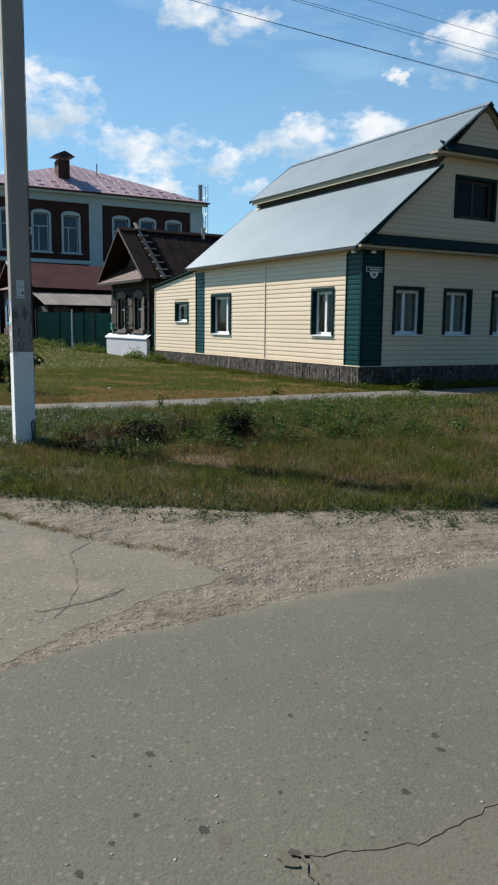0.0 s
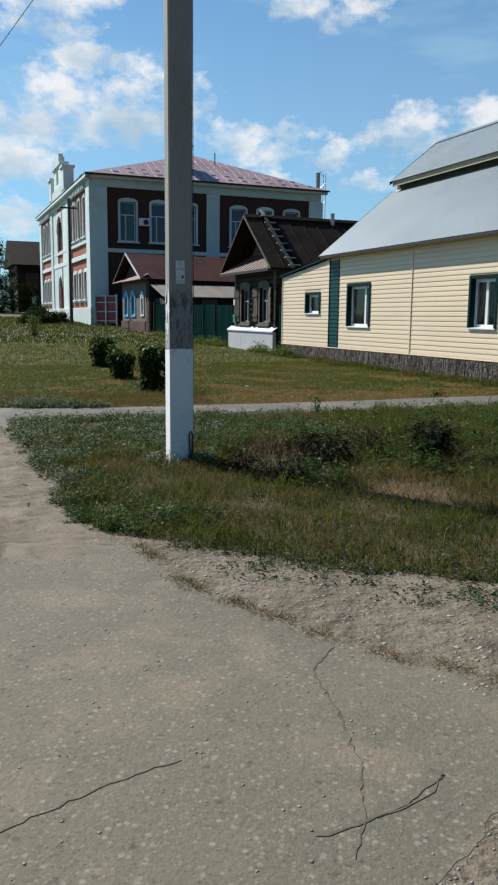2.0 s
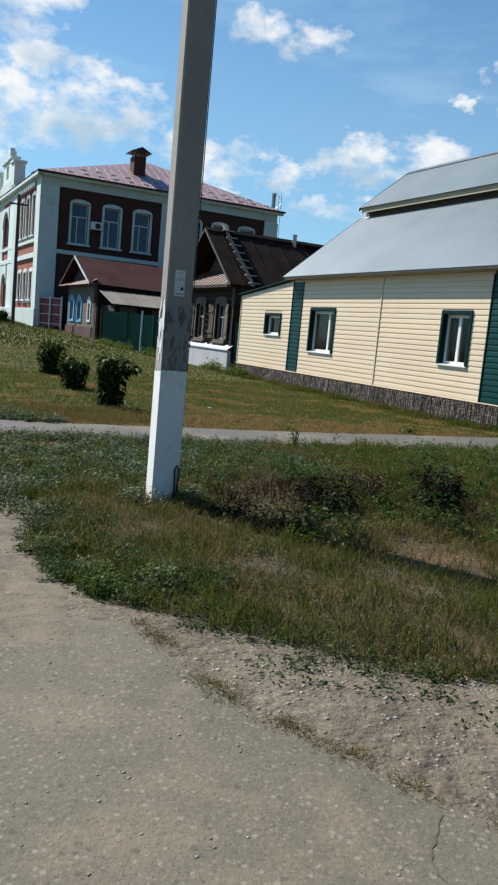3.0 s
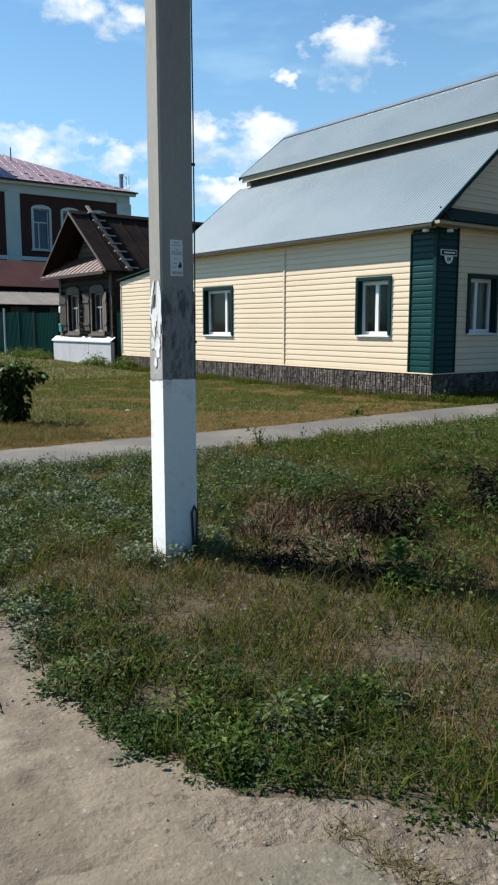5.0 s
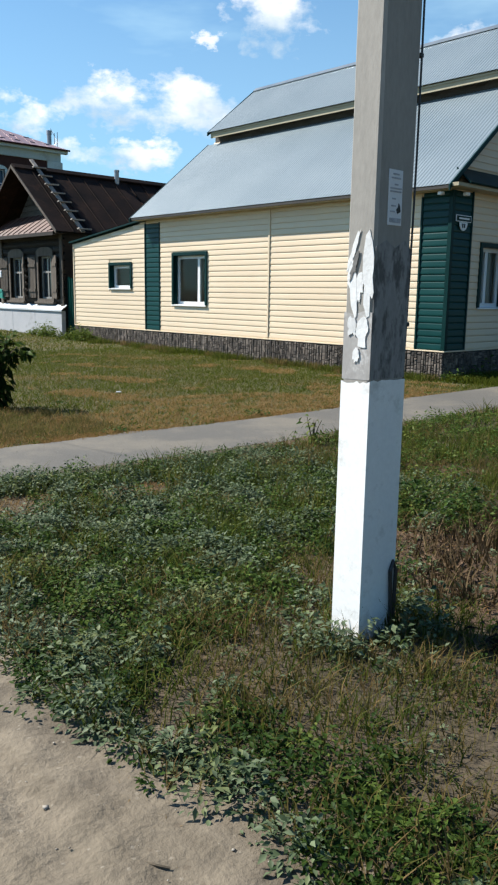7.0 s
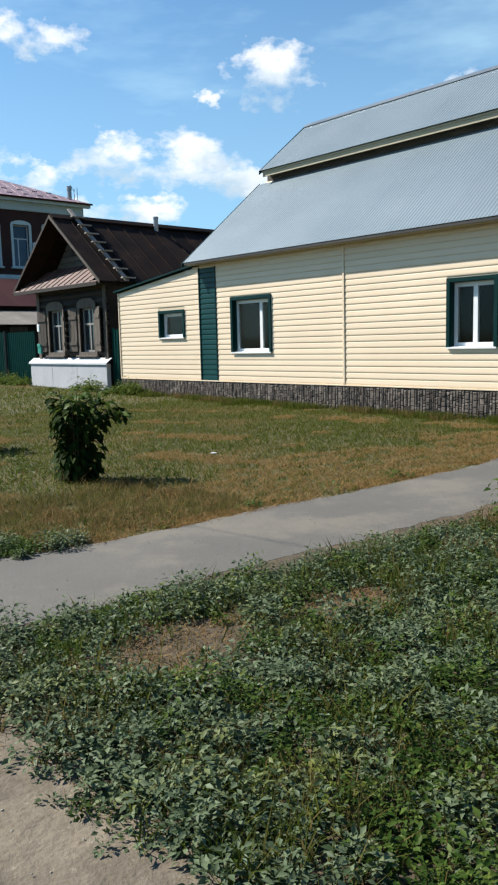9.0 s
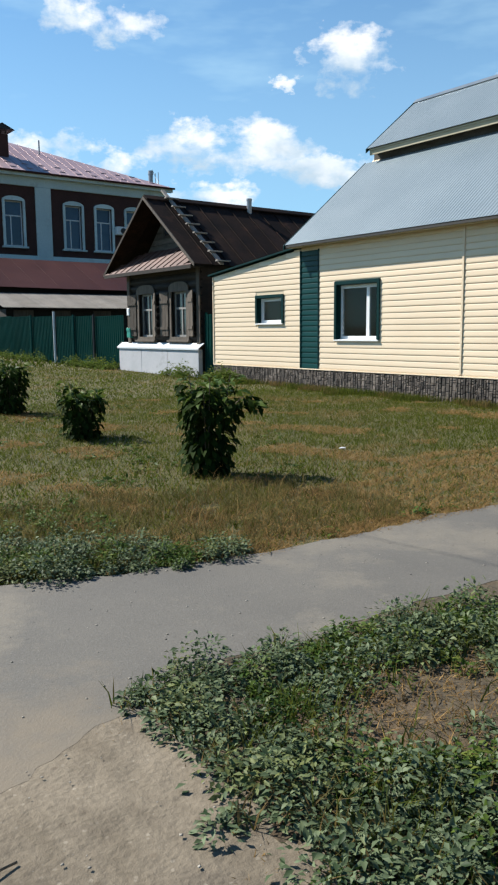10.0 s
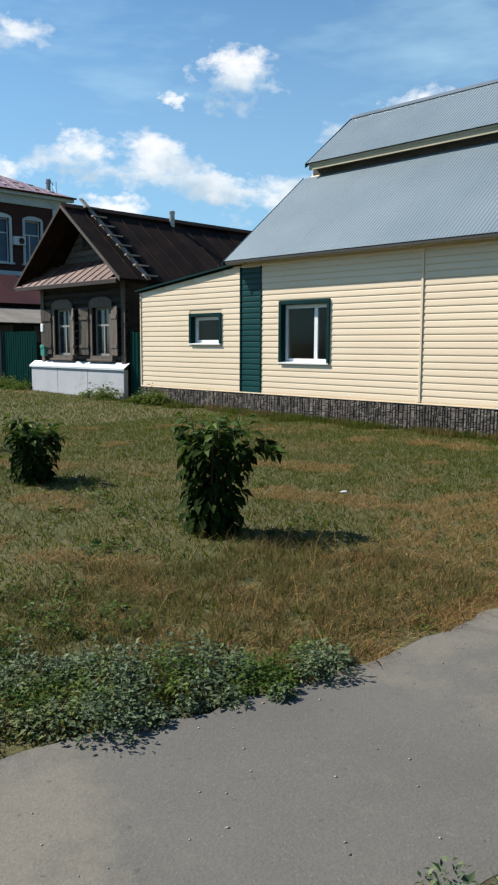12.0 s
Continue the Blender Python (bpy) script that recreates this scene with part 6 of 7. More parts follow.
for u, z, sag in ((-6.14, 5.66, 0.40), (-6.32, 5.57, 0.36), (-6.14, 5.98, 0.24), (-6.32, 5.93, 0.40), (-6.22, 6.22, 0.30)):
    wire("overhead_wire", plan(u, 9.9, z), plan(u - 0.3, -26, z - 0.05), sag, 0.0032, "thin dark overhead wire against the sky")
wire("overhead_wire", plan(-6.22, 10.05, 5.7), plan(40, 16.5, 6.6), 0.5, 0.006, "thin dark overhead wire along the side street")
lamp_pole = thing("lamp_pole", "slim dark wooden street pole", "pole", PLAN @ pose(44.0, 2.8, 0))
bm = bmesh.new()
tube(bm, [(0, 0, 0.4), (0, 0, 9.6)], 0.13, 10, 0.09)
part("shaft", bm, M["grey_wood"], lamp_pole)
part("crossarm", box_mesh(-0.05, 0.05, -0.6, 0.6, 8.9, 9.0), M["logs"], lamp_pole)

# ---------------------------------------------------------------- plants
def fast_mesh(name, verts, tris, mat):
    me = bpy.data.meshes.new(name)
    me.vertices.add(len(verts))
    me.vertices.foreach_set("co", np.asarray(verts, np.float32).ravel())
    me.loops.add(tris.size)
    me.loops.foreach_set("vertex_index", tris.astype(np.int32).ravel())
    me.polygons.add(len(tris))
    me.polygons.foreach_set("loop_start", np.arange(0, tris.size, 3, dtype=np.int32))
    me.update(calc_edges=True)
    me.validate()
    me.materials.append(mat)
    return me


LIFT_U = [-40, 3, 12, 20, 31, 37, 44, 72, 110, 3000]
LIFT_Z = [0, 0, 0.10, 0.2, 0.38, 0.6, 0.82, 1.6, 2.2, 2.4]


def blades(name, P, h, w, lean, mat, label, category="grass"):
    k = len(P)
    z0 = np.interp(P[:, 0], LIFT_U, LIFT_Z) - 0.018
    a, b = rng.uniform(0, 2 * math.pi, k), rng.uniform(0, 2 * math.pi, k)
    side = np.stack([np.cos(a), np.sin(a)], -1) * (w * rng.uniform(0.6, 1.3, k))[:, None] / 2
    tip = np.stack([np.cos(b), np.sin(b)], -1) * (h * lean * rng.uniform(0.2, 1.4, k))[:, None]
    V = np.zeros((k, 5, 3))
    V[:, 0, :2], V[:, 1, :2] = P - side, P + side
    V[:, 2, :2], V[:, 3, :2] = P - side * 0.8 + tip * 0.3, P + side * 0.8 + tip * 0.3
    V[:, 4, :2] = P + tip
    V[:, :2, 2] = z0[:, None]
    V[:, 2:4, 2] = (z0 + 0.6 * h)[:, None]
    V[:, 4, 2] = z0 + h
    base = np.arange(k)[:, None] * 5
    T = np.concatenate([base + np.array(t) for t in ((0, 1, 3), (0, 3, 2), (2, 3, 4))])
    ob = new(name, fast_mesh(name, V.reshape(-1, 3), T, M[mat]))
    ob.matrix_basis = PLAN.copy()
    return tagged(ob, label, category, kind="stuff")


def leaf_arrays(C, aim, size, wide=0.55, droop=0.0):
    """Folded leaves at C pointing along aim."""
    k = len(C)
    aim = aim / np.linalg.norm(aim, axis=1)[:, None]
    up = np.tile([0.0, 0.0, 1.0], (k, 1)) + rng.normal(0, 0.35, (k, 3))
    side = np.cross(aim, up)
    side /= np.linalg.norm(side, axis=1)[:, None] + 1e-6
    nrm = np.cross(side, aim)
    s = size[:, None]
    V = np.zeros((k, 5, 3))
    V[:, 0] = C
    V[:, 1] = C + aim * s * 0.5 - side * s * wide / 2 + nrm * s * 0.08
    V[:, 2] = C + aim * s * 0.55 - nrm * s * 0.02
    V[:, 3] = C + aim * s * 0.5 + side * s * wide / 2 + nrm * s * 0.08
    V[:, 4] = C + aim * s - nrm * s * droop
    base = np.arange(k)[:, None] * 5
    T = np.concatenate([base + np.array(t) for t in ((0, 2, 1), (0, 3, 2), (1, 2, 4), (2, 3, 4))])
    return V.reshape(-1, 3), T


def weeds(name, P, per, radius, height, size, mat, label, category="weeds", wide=0.5):
    """Leafy plants: per leaves on a dome about every place in P, flatter above, drooping at the rim."""
    k = len(P) * per
    own = rng.uniform(0.5, 1.3, len(P)) * (1 + 0.35 * np.clip(wave(P[:, 0], P[:, 1], 0.55, 131), -1, 0.8))
    rad = np.repeat(radius * own * rng.uniform(0.8, 1.2, len(P)), per)
    hh = np.repeat(height * own * rng.uniform(0.7, 1.3, len(P)), per)
    a = rng.uniform(0, 2 * math.pi, k)
    up = rng.uniform(0.05, 1.0, k) ** 0.8
    rim = np.sqrt(1 - up ** 2)
    shell = rng.uniform(0.35, 1.0, k) ** 0.6
    out = np.stack([np.cos(a), np.sin(a)], -1)
    C = np.zeros((k, 3))
    C[:, :2] = np.repeat(P, per, 0) + out * (rim * shell * rad)[:, None]
    C[:, 2] = np.interp(C[:, 0], LIFT_U, LIFT_Z) - 0.012 + hh * up * shell
    aim = np.concatenate([out * (0.35 + rim[:, None]) + rng.normal(0, 0.5, (k, 2)), (0.55 * up - 0.25 + rng.normal(0, 0.28, k))[:, None]], 1)
    V, T = leaf_arrays(C, aim, size * rng.uniform(0.55, 1.35, k), wide, 0.16)
    ob = new(name, fast_mesh(name, V, T, M[mat]))
    ob.matrix_basis = PLAN.copy()
    return tagged(ob, label, category, kind="stuff")


def spaced(gap, u0, u1, n0, n1, keep):
    """Places on a loose grid, so that the plants stand apart."""
    uu, nn = np.meshgrid(np.arange(u0, u1, gap), np.arange(n0, n1, gap))
    P = np.stack([uu.ravel(), nn.ravel()], -1) + rng.uniform(-0.5, 0.5, (uu.size, 2)) * gap
    return P[keep(P[:, 0], P[:, 1])]


def scatter(count, u0, u1, n0, n1, keep):
    P = np.stack([rng.uniform(u0, u1, count), rng.uniform(n0, n1, count)], -1)
    return P[keep(P[:, 0], P[:, 1])]


def verge(u, n):
    """Inside the grassy island between road, track and footpath."""
    lo = np.interp(n, [-20, 6.5, 7.3, 8.1, 9.05, 9.95, 10.44, 10.84, 11.2], [-11.3, -11.25, -11.15, -10.85, -10.3, -9.6, -9.1, -8.65, -8.15])
    hi = np.interp(n, [-20, 5, 8.0, 9.0, 10.1, 10.45, 10.9, 11.2], [-2.7, -2.75, -2.8, -2.66, -2.47, -2.36, -2.34, -2.48])
    rag = 0.10 * wave(u, n, 0.5, 21) + np.where(n < 10.3, 0.12, 0.0) * wave(u, n, 1.1, 22)
    return (u > lo + rag) & (u < hi + 0.4 * rag) & (n < 11.17 + rag)


def dug(u, n):
    return ((u + 6.15) / 0.85) ** 2 + ((n - 8.72 + 0.35 * (u + 6.15)) / 0.55) ** 2 < 1.0 + 0.5 * wave(u, n, 0.4, 5)


def bald(u, n):
    return (((u + 3.2) / 0.32) ** 2 + ((n - 10.2) / 0.54) ** 2 < 1.0 + 0.6 * wave(u, n, 0.35, 6)) | (((u + 3.35) / 0.24) ** 2 + ((n - 9.2) / 0.34) ** 2 < 1.0 + 0.6 * wave(u, n, 0.35, 16))


def lawn_part(u, n):
    edge = np.interp(n, [-30, 6, 9.4, 11.1, 24], [-1.2, -1.25, -1.12, -0.7, -0.4])
    return (u > edge + 0.05 * wave(u, n, 0.4, 8)) & ((n > 0.02) | (u < -0.05))


def burnt(u, n):
    return ((u + 8.1) / 0.5) ** 2 + ((n - 8.37) / 0.33) ** 2 < 1.0 + 0.5 * wave(u, n, 0.4, 7)


def clear(u, n):
    return ~dug(u, n) & ~bald(u, n) & ~burnt(u, n)


def strawy(u, n):
    """Where the lawn is burnt: a band along the footpath and patches further in."""
    band = (u < 0.45 + 0.7 * wave(u, n, 1.7, 94)) & (n < 10.2) & (n > 1.2) & (wave(u, n, 0.5, 93) > -0.55)
    return lawn_part(u, n) & (band | (wave(u, n, 2.6, 91) + 0.5 * wave(u, n, 0.8, 92) > 0.82))


def brown(u, n):
    """The sparser part of the island with dry, olive grass."""
    return (u < -5.3 + 0.5 * wave(u, n, 1.3, 35)) & (n < 10.75 + 0.25 * wave(u, n, 0.8, 36))


# the island: short turf, dry stalks, leafy weeds
P = scatter(125000, -11.6, -2.4, 4.5, 11.4, lambda u, n: verge(u, n) & (clear(u, n) | (rng.uniform(0, 1, len(u)) < 0.12)))
blades("verge_grass", P, 0.085 * rng.uniform(0.35, 1.7, len(P)) * (1 + 0.45 * wave(P[:, 0], P[:, 1], 0.9, 31)), 0.0065, 0.9, "grass", "uneven grass of the roadside verge")
P = scatter(50000, -11.6, -2.4, -16, 4.6, verge)
blades("verge_grass", P, 0.11 * rng.uniform(0.5, 1.5, len(P)) * (1 + 0.4 * wave(P[:, 0], P[:, 1], 1.5, 31)), 0.012, 1.0, "grass", "uneven grass of the roadside verge")
P = scatter(95000, -11.2, -2.5, 0, 11.0, lambda u, n: verge(u, n) & brown(u, n) & clear(u, n) & (wave(u, n, 0.6, 33) > -0.6))
blades("dry_stalks", P, 0.10 * rng.uniform(0.4, 1.6, len(P)), 0.0042, 0.75, "olive_stalks", "dry olive-brown grass with seed heads", "grass")
P = scatter(26000, -10.8, -4.6, 0, 10.9, lambda u, n: verge(u, n) & brown(u, n) & clear(u, n) & (wave(u, n, 0.8, 37) > 0.25))
blades("dry_stalks", P, 0.09 * rng.uniform(0.4, 1.7, len(P)), 0.004, 0.9, "straw", "dry brown grass stalks", "grass")
P = scatter(60000, -8.8, -2.6, 7.5, 11.0, lambda u, n: (burnt(u, n) | bald(u, n) | (dug(u, n) & (rng.uniform(0, 1, len(u)) < 0.3))) & verge(u, n))
blades("dry_stalks", P, 0.050 * rng.uniform(0.5, 1.3, len(P)), 0.006, 1.5, "straw", "dry litter on bare soil", "grass")


def weedy(u, n):
    edge = (n > 10.62 + 0.35 * wave(u, n, 0.9, 41)) | ((u > -5.5 + 0.5 * wave(u, n, 1.2, 42)) & (n > 5.5))
    return verge(u, n) & edge & (clear(u, n) | (rng.uniform(0, 1, len(u)) < 0.05)) & (wave(u, n, 0.45, 44) > -0.95)


# leafy plants that stand apart, grey-green by the track and greener by the footpath
P = spaced(0.078, -8.6, -2.2, 7.2, 11.35, weedy)
kind = wave(P[:, 0], P[:, 1], 0.65, 45) + np.clip(0.35 * (P[:, 0] + 5.0), -0.5, 0.4) + rng.normal(0, 0.22, len(P))
near_edge = P[:, 1] > 10.8
pale = (kind > 0.15) | (near_edge & (P[:, 0] > -7.0) & (kind > -0.5))
weeds("grey_weeds", P[pale], 76, 0.095, 0.125, 0.031, "weed", "low grey-green weeds along the track")
weeds("green_weeds", P[~pale & (kind > -0.45)], 74, 0.095, 0.120, 0.029, "herb", "low green leafy weeds of the verge")
weeds("dark_weeds", P[~pale & (kind <= -0.45)], 76, 0.10, 0.095, 0.025, "dark_herb", "low dark green weeds of the verge")
P = spaced(0.16, -4.9, -2.3, 0.5, 7.2, lambda u, n: verge(u, n) & clear(u, n) & (wave(u, n, 0.8, 46) > -0.5))
weeds("green_weeds", P, 60, 0.13, 0.15, 0.038, "herb", "green leafy weeds lining the footpath")
# a few large plants that rise above the rest
P = spaced(0.42, -8.2, -2.6, 7.6, 11.0, lambda u, n: weedy(u, n) & (rng.uniform(0, 1, len(u)) < 0.6) & (n < 10.6) & (u > -6.2) & (u < -3.1))
weeds("tall_grey_weeds", P, 130, 0.11, 0.16, 0.034, "weed", "larger grey-green weeds above the rest")
# scattered small plants in the brown part
P = spaced(0.13, -11.0, -5.0, 4.0, 10.8, lambda u, n: verge(u, n) & brown(u, n) & clear(u, n) & (wave(u, n, 0.7, 47) > 0.05))
weeds("small_weeds", P, 26, 0.055, 0.075, 0.022, "weed", "small grey-green weeds in the dry grass")
P = spaced(0.085, -9.2, -7.3, 10.2, 11.15, lambda u, n: verge(u, n) & (wave(u, n, 0.8, 49) > -0.4))
weeds("bright_weeds", P, 120, 0.075, 0.055, 0.014, "bright_herb", "bright green knotweed at the corner of the verge")
# a dark low mat where the grass meets the stones
def mat_edge(u, n):
    lo = np.interp(n, [-20, 6.5, 7.3, 8.1, 9.05, 9.95, 10.44, 10.84, 11.2], [-11.3, -11.25, -11.15, -10.85, -10.3, -9.6, -9.1, -8.65, -8.15])
    return verge(u, n) & (u < lo + 0.60 + 0.3 * wave(u, n, 0.7, 133)) & (n < 10.75)


P = spaced(0.085, -11.6, -8.3, 4.0, 10.9, mat_edge)
weeds("edge_mat", P, 42, 0.075, 0.055, 0.020, "dark_herb", "low dark knotweed mat at the edge of the verge")
# rough growth behind the pole: leafy clumps, withered stems
P = spaced(0.20, -7.7, -5.0, 3.2, 9.3, lambda u, n: verge(u, n) & ~burnt(u, n) & ~dug(u, n) & (wave(u, n, 0.8, 95) > -0.1))
weeds("tall_verge_weeds", P, 70, 0.11, 0.19, 0.036, "herb", "taller weed clumps in the rough verge")
P = spaced(0.24, -7.6, -5.0, 4.5, 9.2, lambda u, n: verge(u, n) & ~burnt(u, n) & ~dug(u, n) & (wave(u, n, 0.8, 117) > 0.25))
weeds("dark_verge_weeds", P, 90, 0.13, 0.30, 0.055, "dark_herb", "dark leafy clumps standing in the verge")
P = scatter(150, -7.5, -5.4, 6.6, 9.5, lambda u, n: verge(u, n) & (dug(u, n) | (wave(u, n, 0.7, 97) > 0.1)))
P = np.repeat(P, 22, 0) + rng.normal(0, 0.06, (len(P) * 22, 2))
blades("withered_weeds", P, 0.17 * rng.uniform(0.25, 1.3, len(P)), 0.010, 0.8, "withered", "withered brown stems in the verge", "weeds")
P = spaced(0.15, -7.2, -5.1, 7.9, 9.6, lambda u, n: dug(u, n) & (rng.uniform(0, 1, len(u)) < 0.45))
weeds("withered_leaves", P, 34, 0.11, 0.09, 0.05, "russet", "withered russet leaves on the bare soil", wide=0.3)
P = spaced(0.17, -7.2, -5.1, 7.9, 9.6, lambda u, n: dug(u, n) & (rng.uniform(0, 1, len(u)) < 0.4))
weeds("sparse_weeds", P, 46, 0.075, 0.10, 0.032, "weed", "sparse grey-green weeds on the bare soil")
a = rng.uniform(0, 2 * math.pi, 46)
P = np.stack([PU + np.cos(a) * rng.uniform(0.16, 0.42, 46), PN + np.sin(a) * rng.uniform(0.19, 0.42, 46)], -1)
weeds("pole_foot_weeds", P, 50, 0.075, 0.15, 0.034, "weed", "weeds growing round the foot of the pole")
P = scatter(800, -5.4, -2.8, 5.5, 9.4, lambda u, n: verge(u, n) & clear(u, n) & (wave(u, n, 1.0, 115) > 0.25))
P = np.repeat(P, 10, 0) + rng.normal(0, 0.05, (len(P) * 10, 2))
blades("path_side_grass", P, 0.22 * rng.uniform(0.3, 1.2, len(P)), 0.006, 0.45, "grass", "tall thin grass among the weeds")
# weeds beyond the footpath and by the street edge
def bank(u, n):
    low = np.interp(n, [9.3, 9.6, 10.3, 10.7, 10.95, 11.1], [-1.20, -1.17, -1.06, -0.93, -0.80, -0.74]) + 0.05 * wave(u, n, 0.3, 50)
    high = np.interp(n, [9.45, 9.8, 10.2, 10.5, 11.0], [-1.08, -0.66, -0.44, -0.05, 0.5]) + 0.14 * wave(u, n, 0.5, 51)
    return (u > low + 0.04) & (u < high) & (n < 11.05 - 0.3 * np.clip(u + 0.6, 0, 2) + 0.06 * wave(u, n, 0.4, 54))


P = spaced(0.085, -1.35, 0.9, 9.3, 11.3, bank)
kind = wave(P[:, 0], P[:, 1], 0.5, 52)
weeds("grey_weeds", P[kind > -0.1], 96, 0.10, 0.14, 0.030, "weed", "bank of grey-green weeds beside the footpath")
weeds("green_weeds", P[kind <= -0.1], 96, 0.10, 0.13, 0.028, "herb", "bank of green weeds beside the footpath")
P = spaced(0.16, -0.6, 1.3, 9.9, 13.0, lambda u, n: (u > -0.3 - 0.2 * (n - 11)) & (wave(u, n, 0.6, 56) > 0.1))
weeds("green_weeds", P, 50, 0.10, 0.11, 0.036, "herb", "scattered weeds behind the bank")
P = scatter(500, -1.2, 0.1, -7, 8.8, lambda u, n: (u < -1.0) & (wave(u, n, 0.9, 53) > 0.35) & lawn_part(u, n))
weeds("green_weeds", P, 16, 0.08, 0.09, 0.05, "herb", "small weeds at the path edge")

# tufts creeping over the shoulder and along the slab's edge
def fringe(u, n):
    lo = np.interp(n, [-20, 6.5, 7.3, 8.1, 9.05, 9.95, 10.44, 10.84, 11.2], [-11.3, -11.25, -11.15, -10.85, -10.3, -9.6, -9.1, -8.65, -8.15])
    d = (lo + 0.1 - u) / 0.75
    return (d > 0) & (d < 1) & (wave(u, n, 0.22, 81) + 0.5 * wave(u, n, 0.6, 82) > -0.2 + 0.9 * d) & (n < 10.7)


P = scatter(120000, -12.2, -8.3, -4, 11.0, fringe)
blades("shoulder_tufts", P, 0.030 * rng.uniform(0.4, 1.7, len(P)), 0.006, 1.5, "grass", "small dry tufts on the stony shoulder")
P = spaced(0.075, -12.2, -8.3, 2.0, 11.0, fringe)
weeds("shoulder_weeds", P, 40, 0.085, 0.06, 0.024, "dark_herb", "small dark weeds creeping over the stony shoulder")
P = spaced(0.17, -11.0, -6.2, 4.0, 10.6, lambda u, n: verge(u, n) & brown(u, n) & clear(u, n) & (wave(u, n, 0.55, 147) > 0.1))
weeds("dark_weeds", P, 36, 0.075, 0.10, 0.022, "dark_herb", "low dark weeds among the dry grass")
line = np.array([(-11.25, 10.05), (-10.6, 10.45), (-9.7, 10.86), (-8.85, 10.95)])
t = rng.uniform(0, 3, 9000)
P = np.stack([np.interp(t, [0, 1, 2, 3], line[:, 0]), np.interp(t, [0, 1, 2, 3], line[:, 1])], -1) + rng.normal(0, 0.035, (9000, 2)) + np.array([0.02, -0.05])
P = P[wave(P[:, 0], P[:, 1], 0.35, 83) > -0.1]
blades("seam_tufts", P, 0.030 * rng.uniform(0.4, 1.8, len(P)), 0.005, 1.4, "olive_stalks", "dry tufts along the edge of the concrete")

# low growth along the edge of the sand
P = scatter(9000, -8.5, -2.4, 10.9, 11.45, lambda u, n: (wave(u, n, 0.3, 101) > 0.0) & (n < 11.28 + 0.1 * wave(u, n, 0.5, 103)))
blades("edge_tufts", P, 0.02 * rng.uniform(0.4, 1.8, len(P)), 0.006, 1.4, "straw", "dry litter along the sand track")
P = scatter(150, -8.4, -3.4, 10.95, 11.3, lambda u, n: (wave(u, n, 0.35, 105) > 0.0) & (n < track_edge(u) + 0.06))
weeds("grey_weeds", P, 40, 0.055, 0.045, 0.024, "weed", "creeping weeds at the edge of the sand")
# darker weeds in the lawn
P = scatter(700, 1.0, 16, 5.5, 15, lambda u, n: wave(u, n, 1.8, 107) > 0.35)
weeds("lawn_weeds", P, 16, 0.14, 0.07, 0.06, "herb", "low weeds scattered in the lawn")

# the lawn
P = scatter(165000, -1.3, 9.5, -0.1, 14, lambda u, n: lawn_part(u, n) & (~strawy(u, n) | (rng.uniform(0, 1, len(u)) < 0.3)))
blades("lawn", P, 0.042 * rng.uniform(0.4, 1.6, len(P)), 0.009, 1.5, "lawn", "mown dry lawn in front of the houses", "lawn")
P = scatter(48000, 9.5, 22, 0.05, 18, lambda u, n: n > np.where((u > 13.8) & (u < 18.8), 0.22, 0.05))
blades("lawn", P, 0.05 * rng.uniform(0.5, 1.5, len(P)), 0.018, 1.4, "lawn", "mown dry lawn in front of the houses", "lawn")
P = scatter(36000, 22, 60, 0.0, 26, lambda u, n: (n > 0.05) & ((u < 43.7) | (n > 1.6)))
blades("lawn", P, 0.10 * rng.uniform(0.5, 1.5, len(P)), 0.05, 0.8, "far_grass", "rough grass along the street", "lawn")
P = scatter(26000, -1.25, 0.6, -9, 0.1, lawn_part)
blades("lawn", P, 0.11 * rng.uniform(0.5, 1.5, len(P)), 0.014, 0.6, "lawn", "grass at the foot of the gable wall", "lawn")
# straw litter where the lawn is burnt
P = scatter(260000, -1.2, 9, 0.5, 12, strawy)
blades("lawn_straw", P, 0.032 * rng.uniform(0.4, 1.6, len(P)), 0.007, 2.6, "straw", "burnt straw-coloured patches of the lawn", "lawn")
# straw blown against the edge of the footpath
n = rng.uniform(2.0, 9.9, 12000)
P = np.stack([np.interp(n, [-30, 6, 9.4, 11.1], [-1.22, -1.27, -1.14, -0.72]) + rng.uniform(-0.05, 0.28, len(n)), n], -1)
P = P[wave(P[:, 0], P[:, 1], 0.8, 139) > -0.35]
blades("edge_straw", P, 0.036 * rng.uniform(0.5, 1.5, len(P)), 0.005, 2.0, "straw", "straw along the edge of the footpath", "grass")
# longer dry grass in the unmown corner by the footpath
P = scatter(34000, -1.0, 1.9, 7.6, 12.4, lambda u, n: lawn_part(u, n) & (u < 1.0 + 0.3 * (n - 9) + 0.4 * wave(u, n, 0.9, 135)) & (wave(u, n, 0.35, 137) > -0.45))
blades("dry_lawn_grass", P, 0.085 * rng.uniform(0.35, 1.5, len(P)), 0.0045, 1.0, "olive_stalks", "longer dry olive-brown grass by the footpath", "grass")
P = scatter(700, -1.0, 2.2, 6.5, 11.5, lambda u, n: lawn_part(u, n))
blades("pale_stalks", P, 0.16 * rng.uniform(0.5, 1.4, len(P)), 0.004, 1.3, "straw", "pale broken stalks lying in the lawn", "grass")
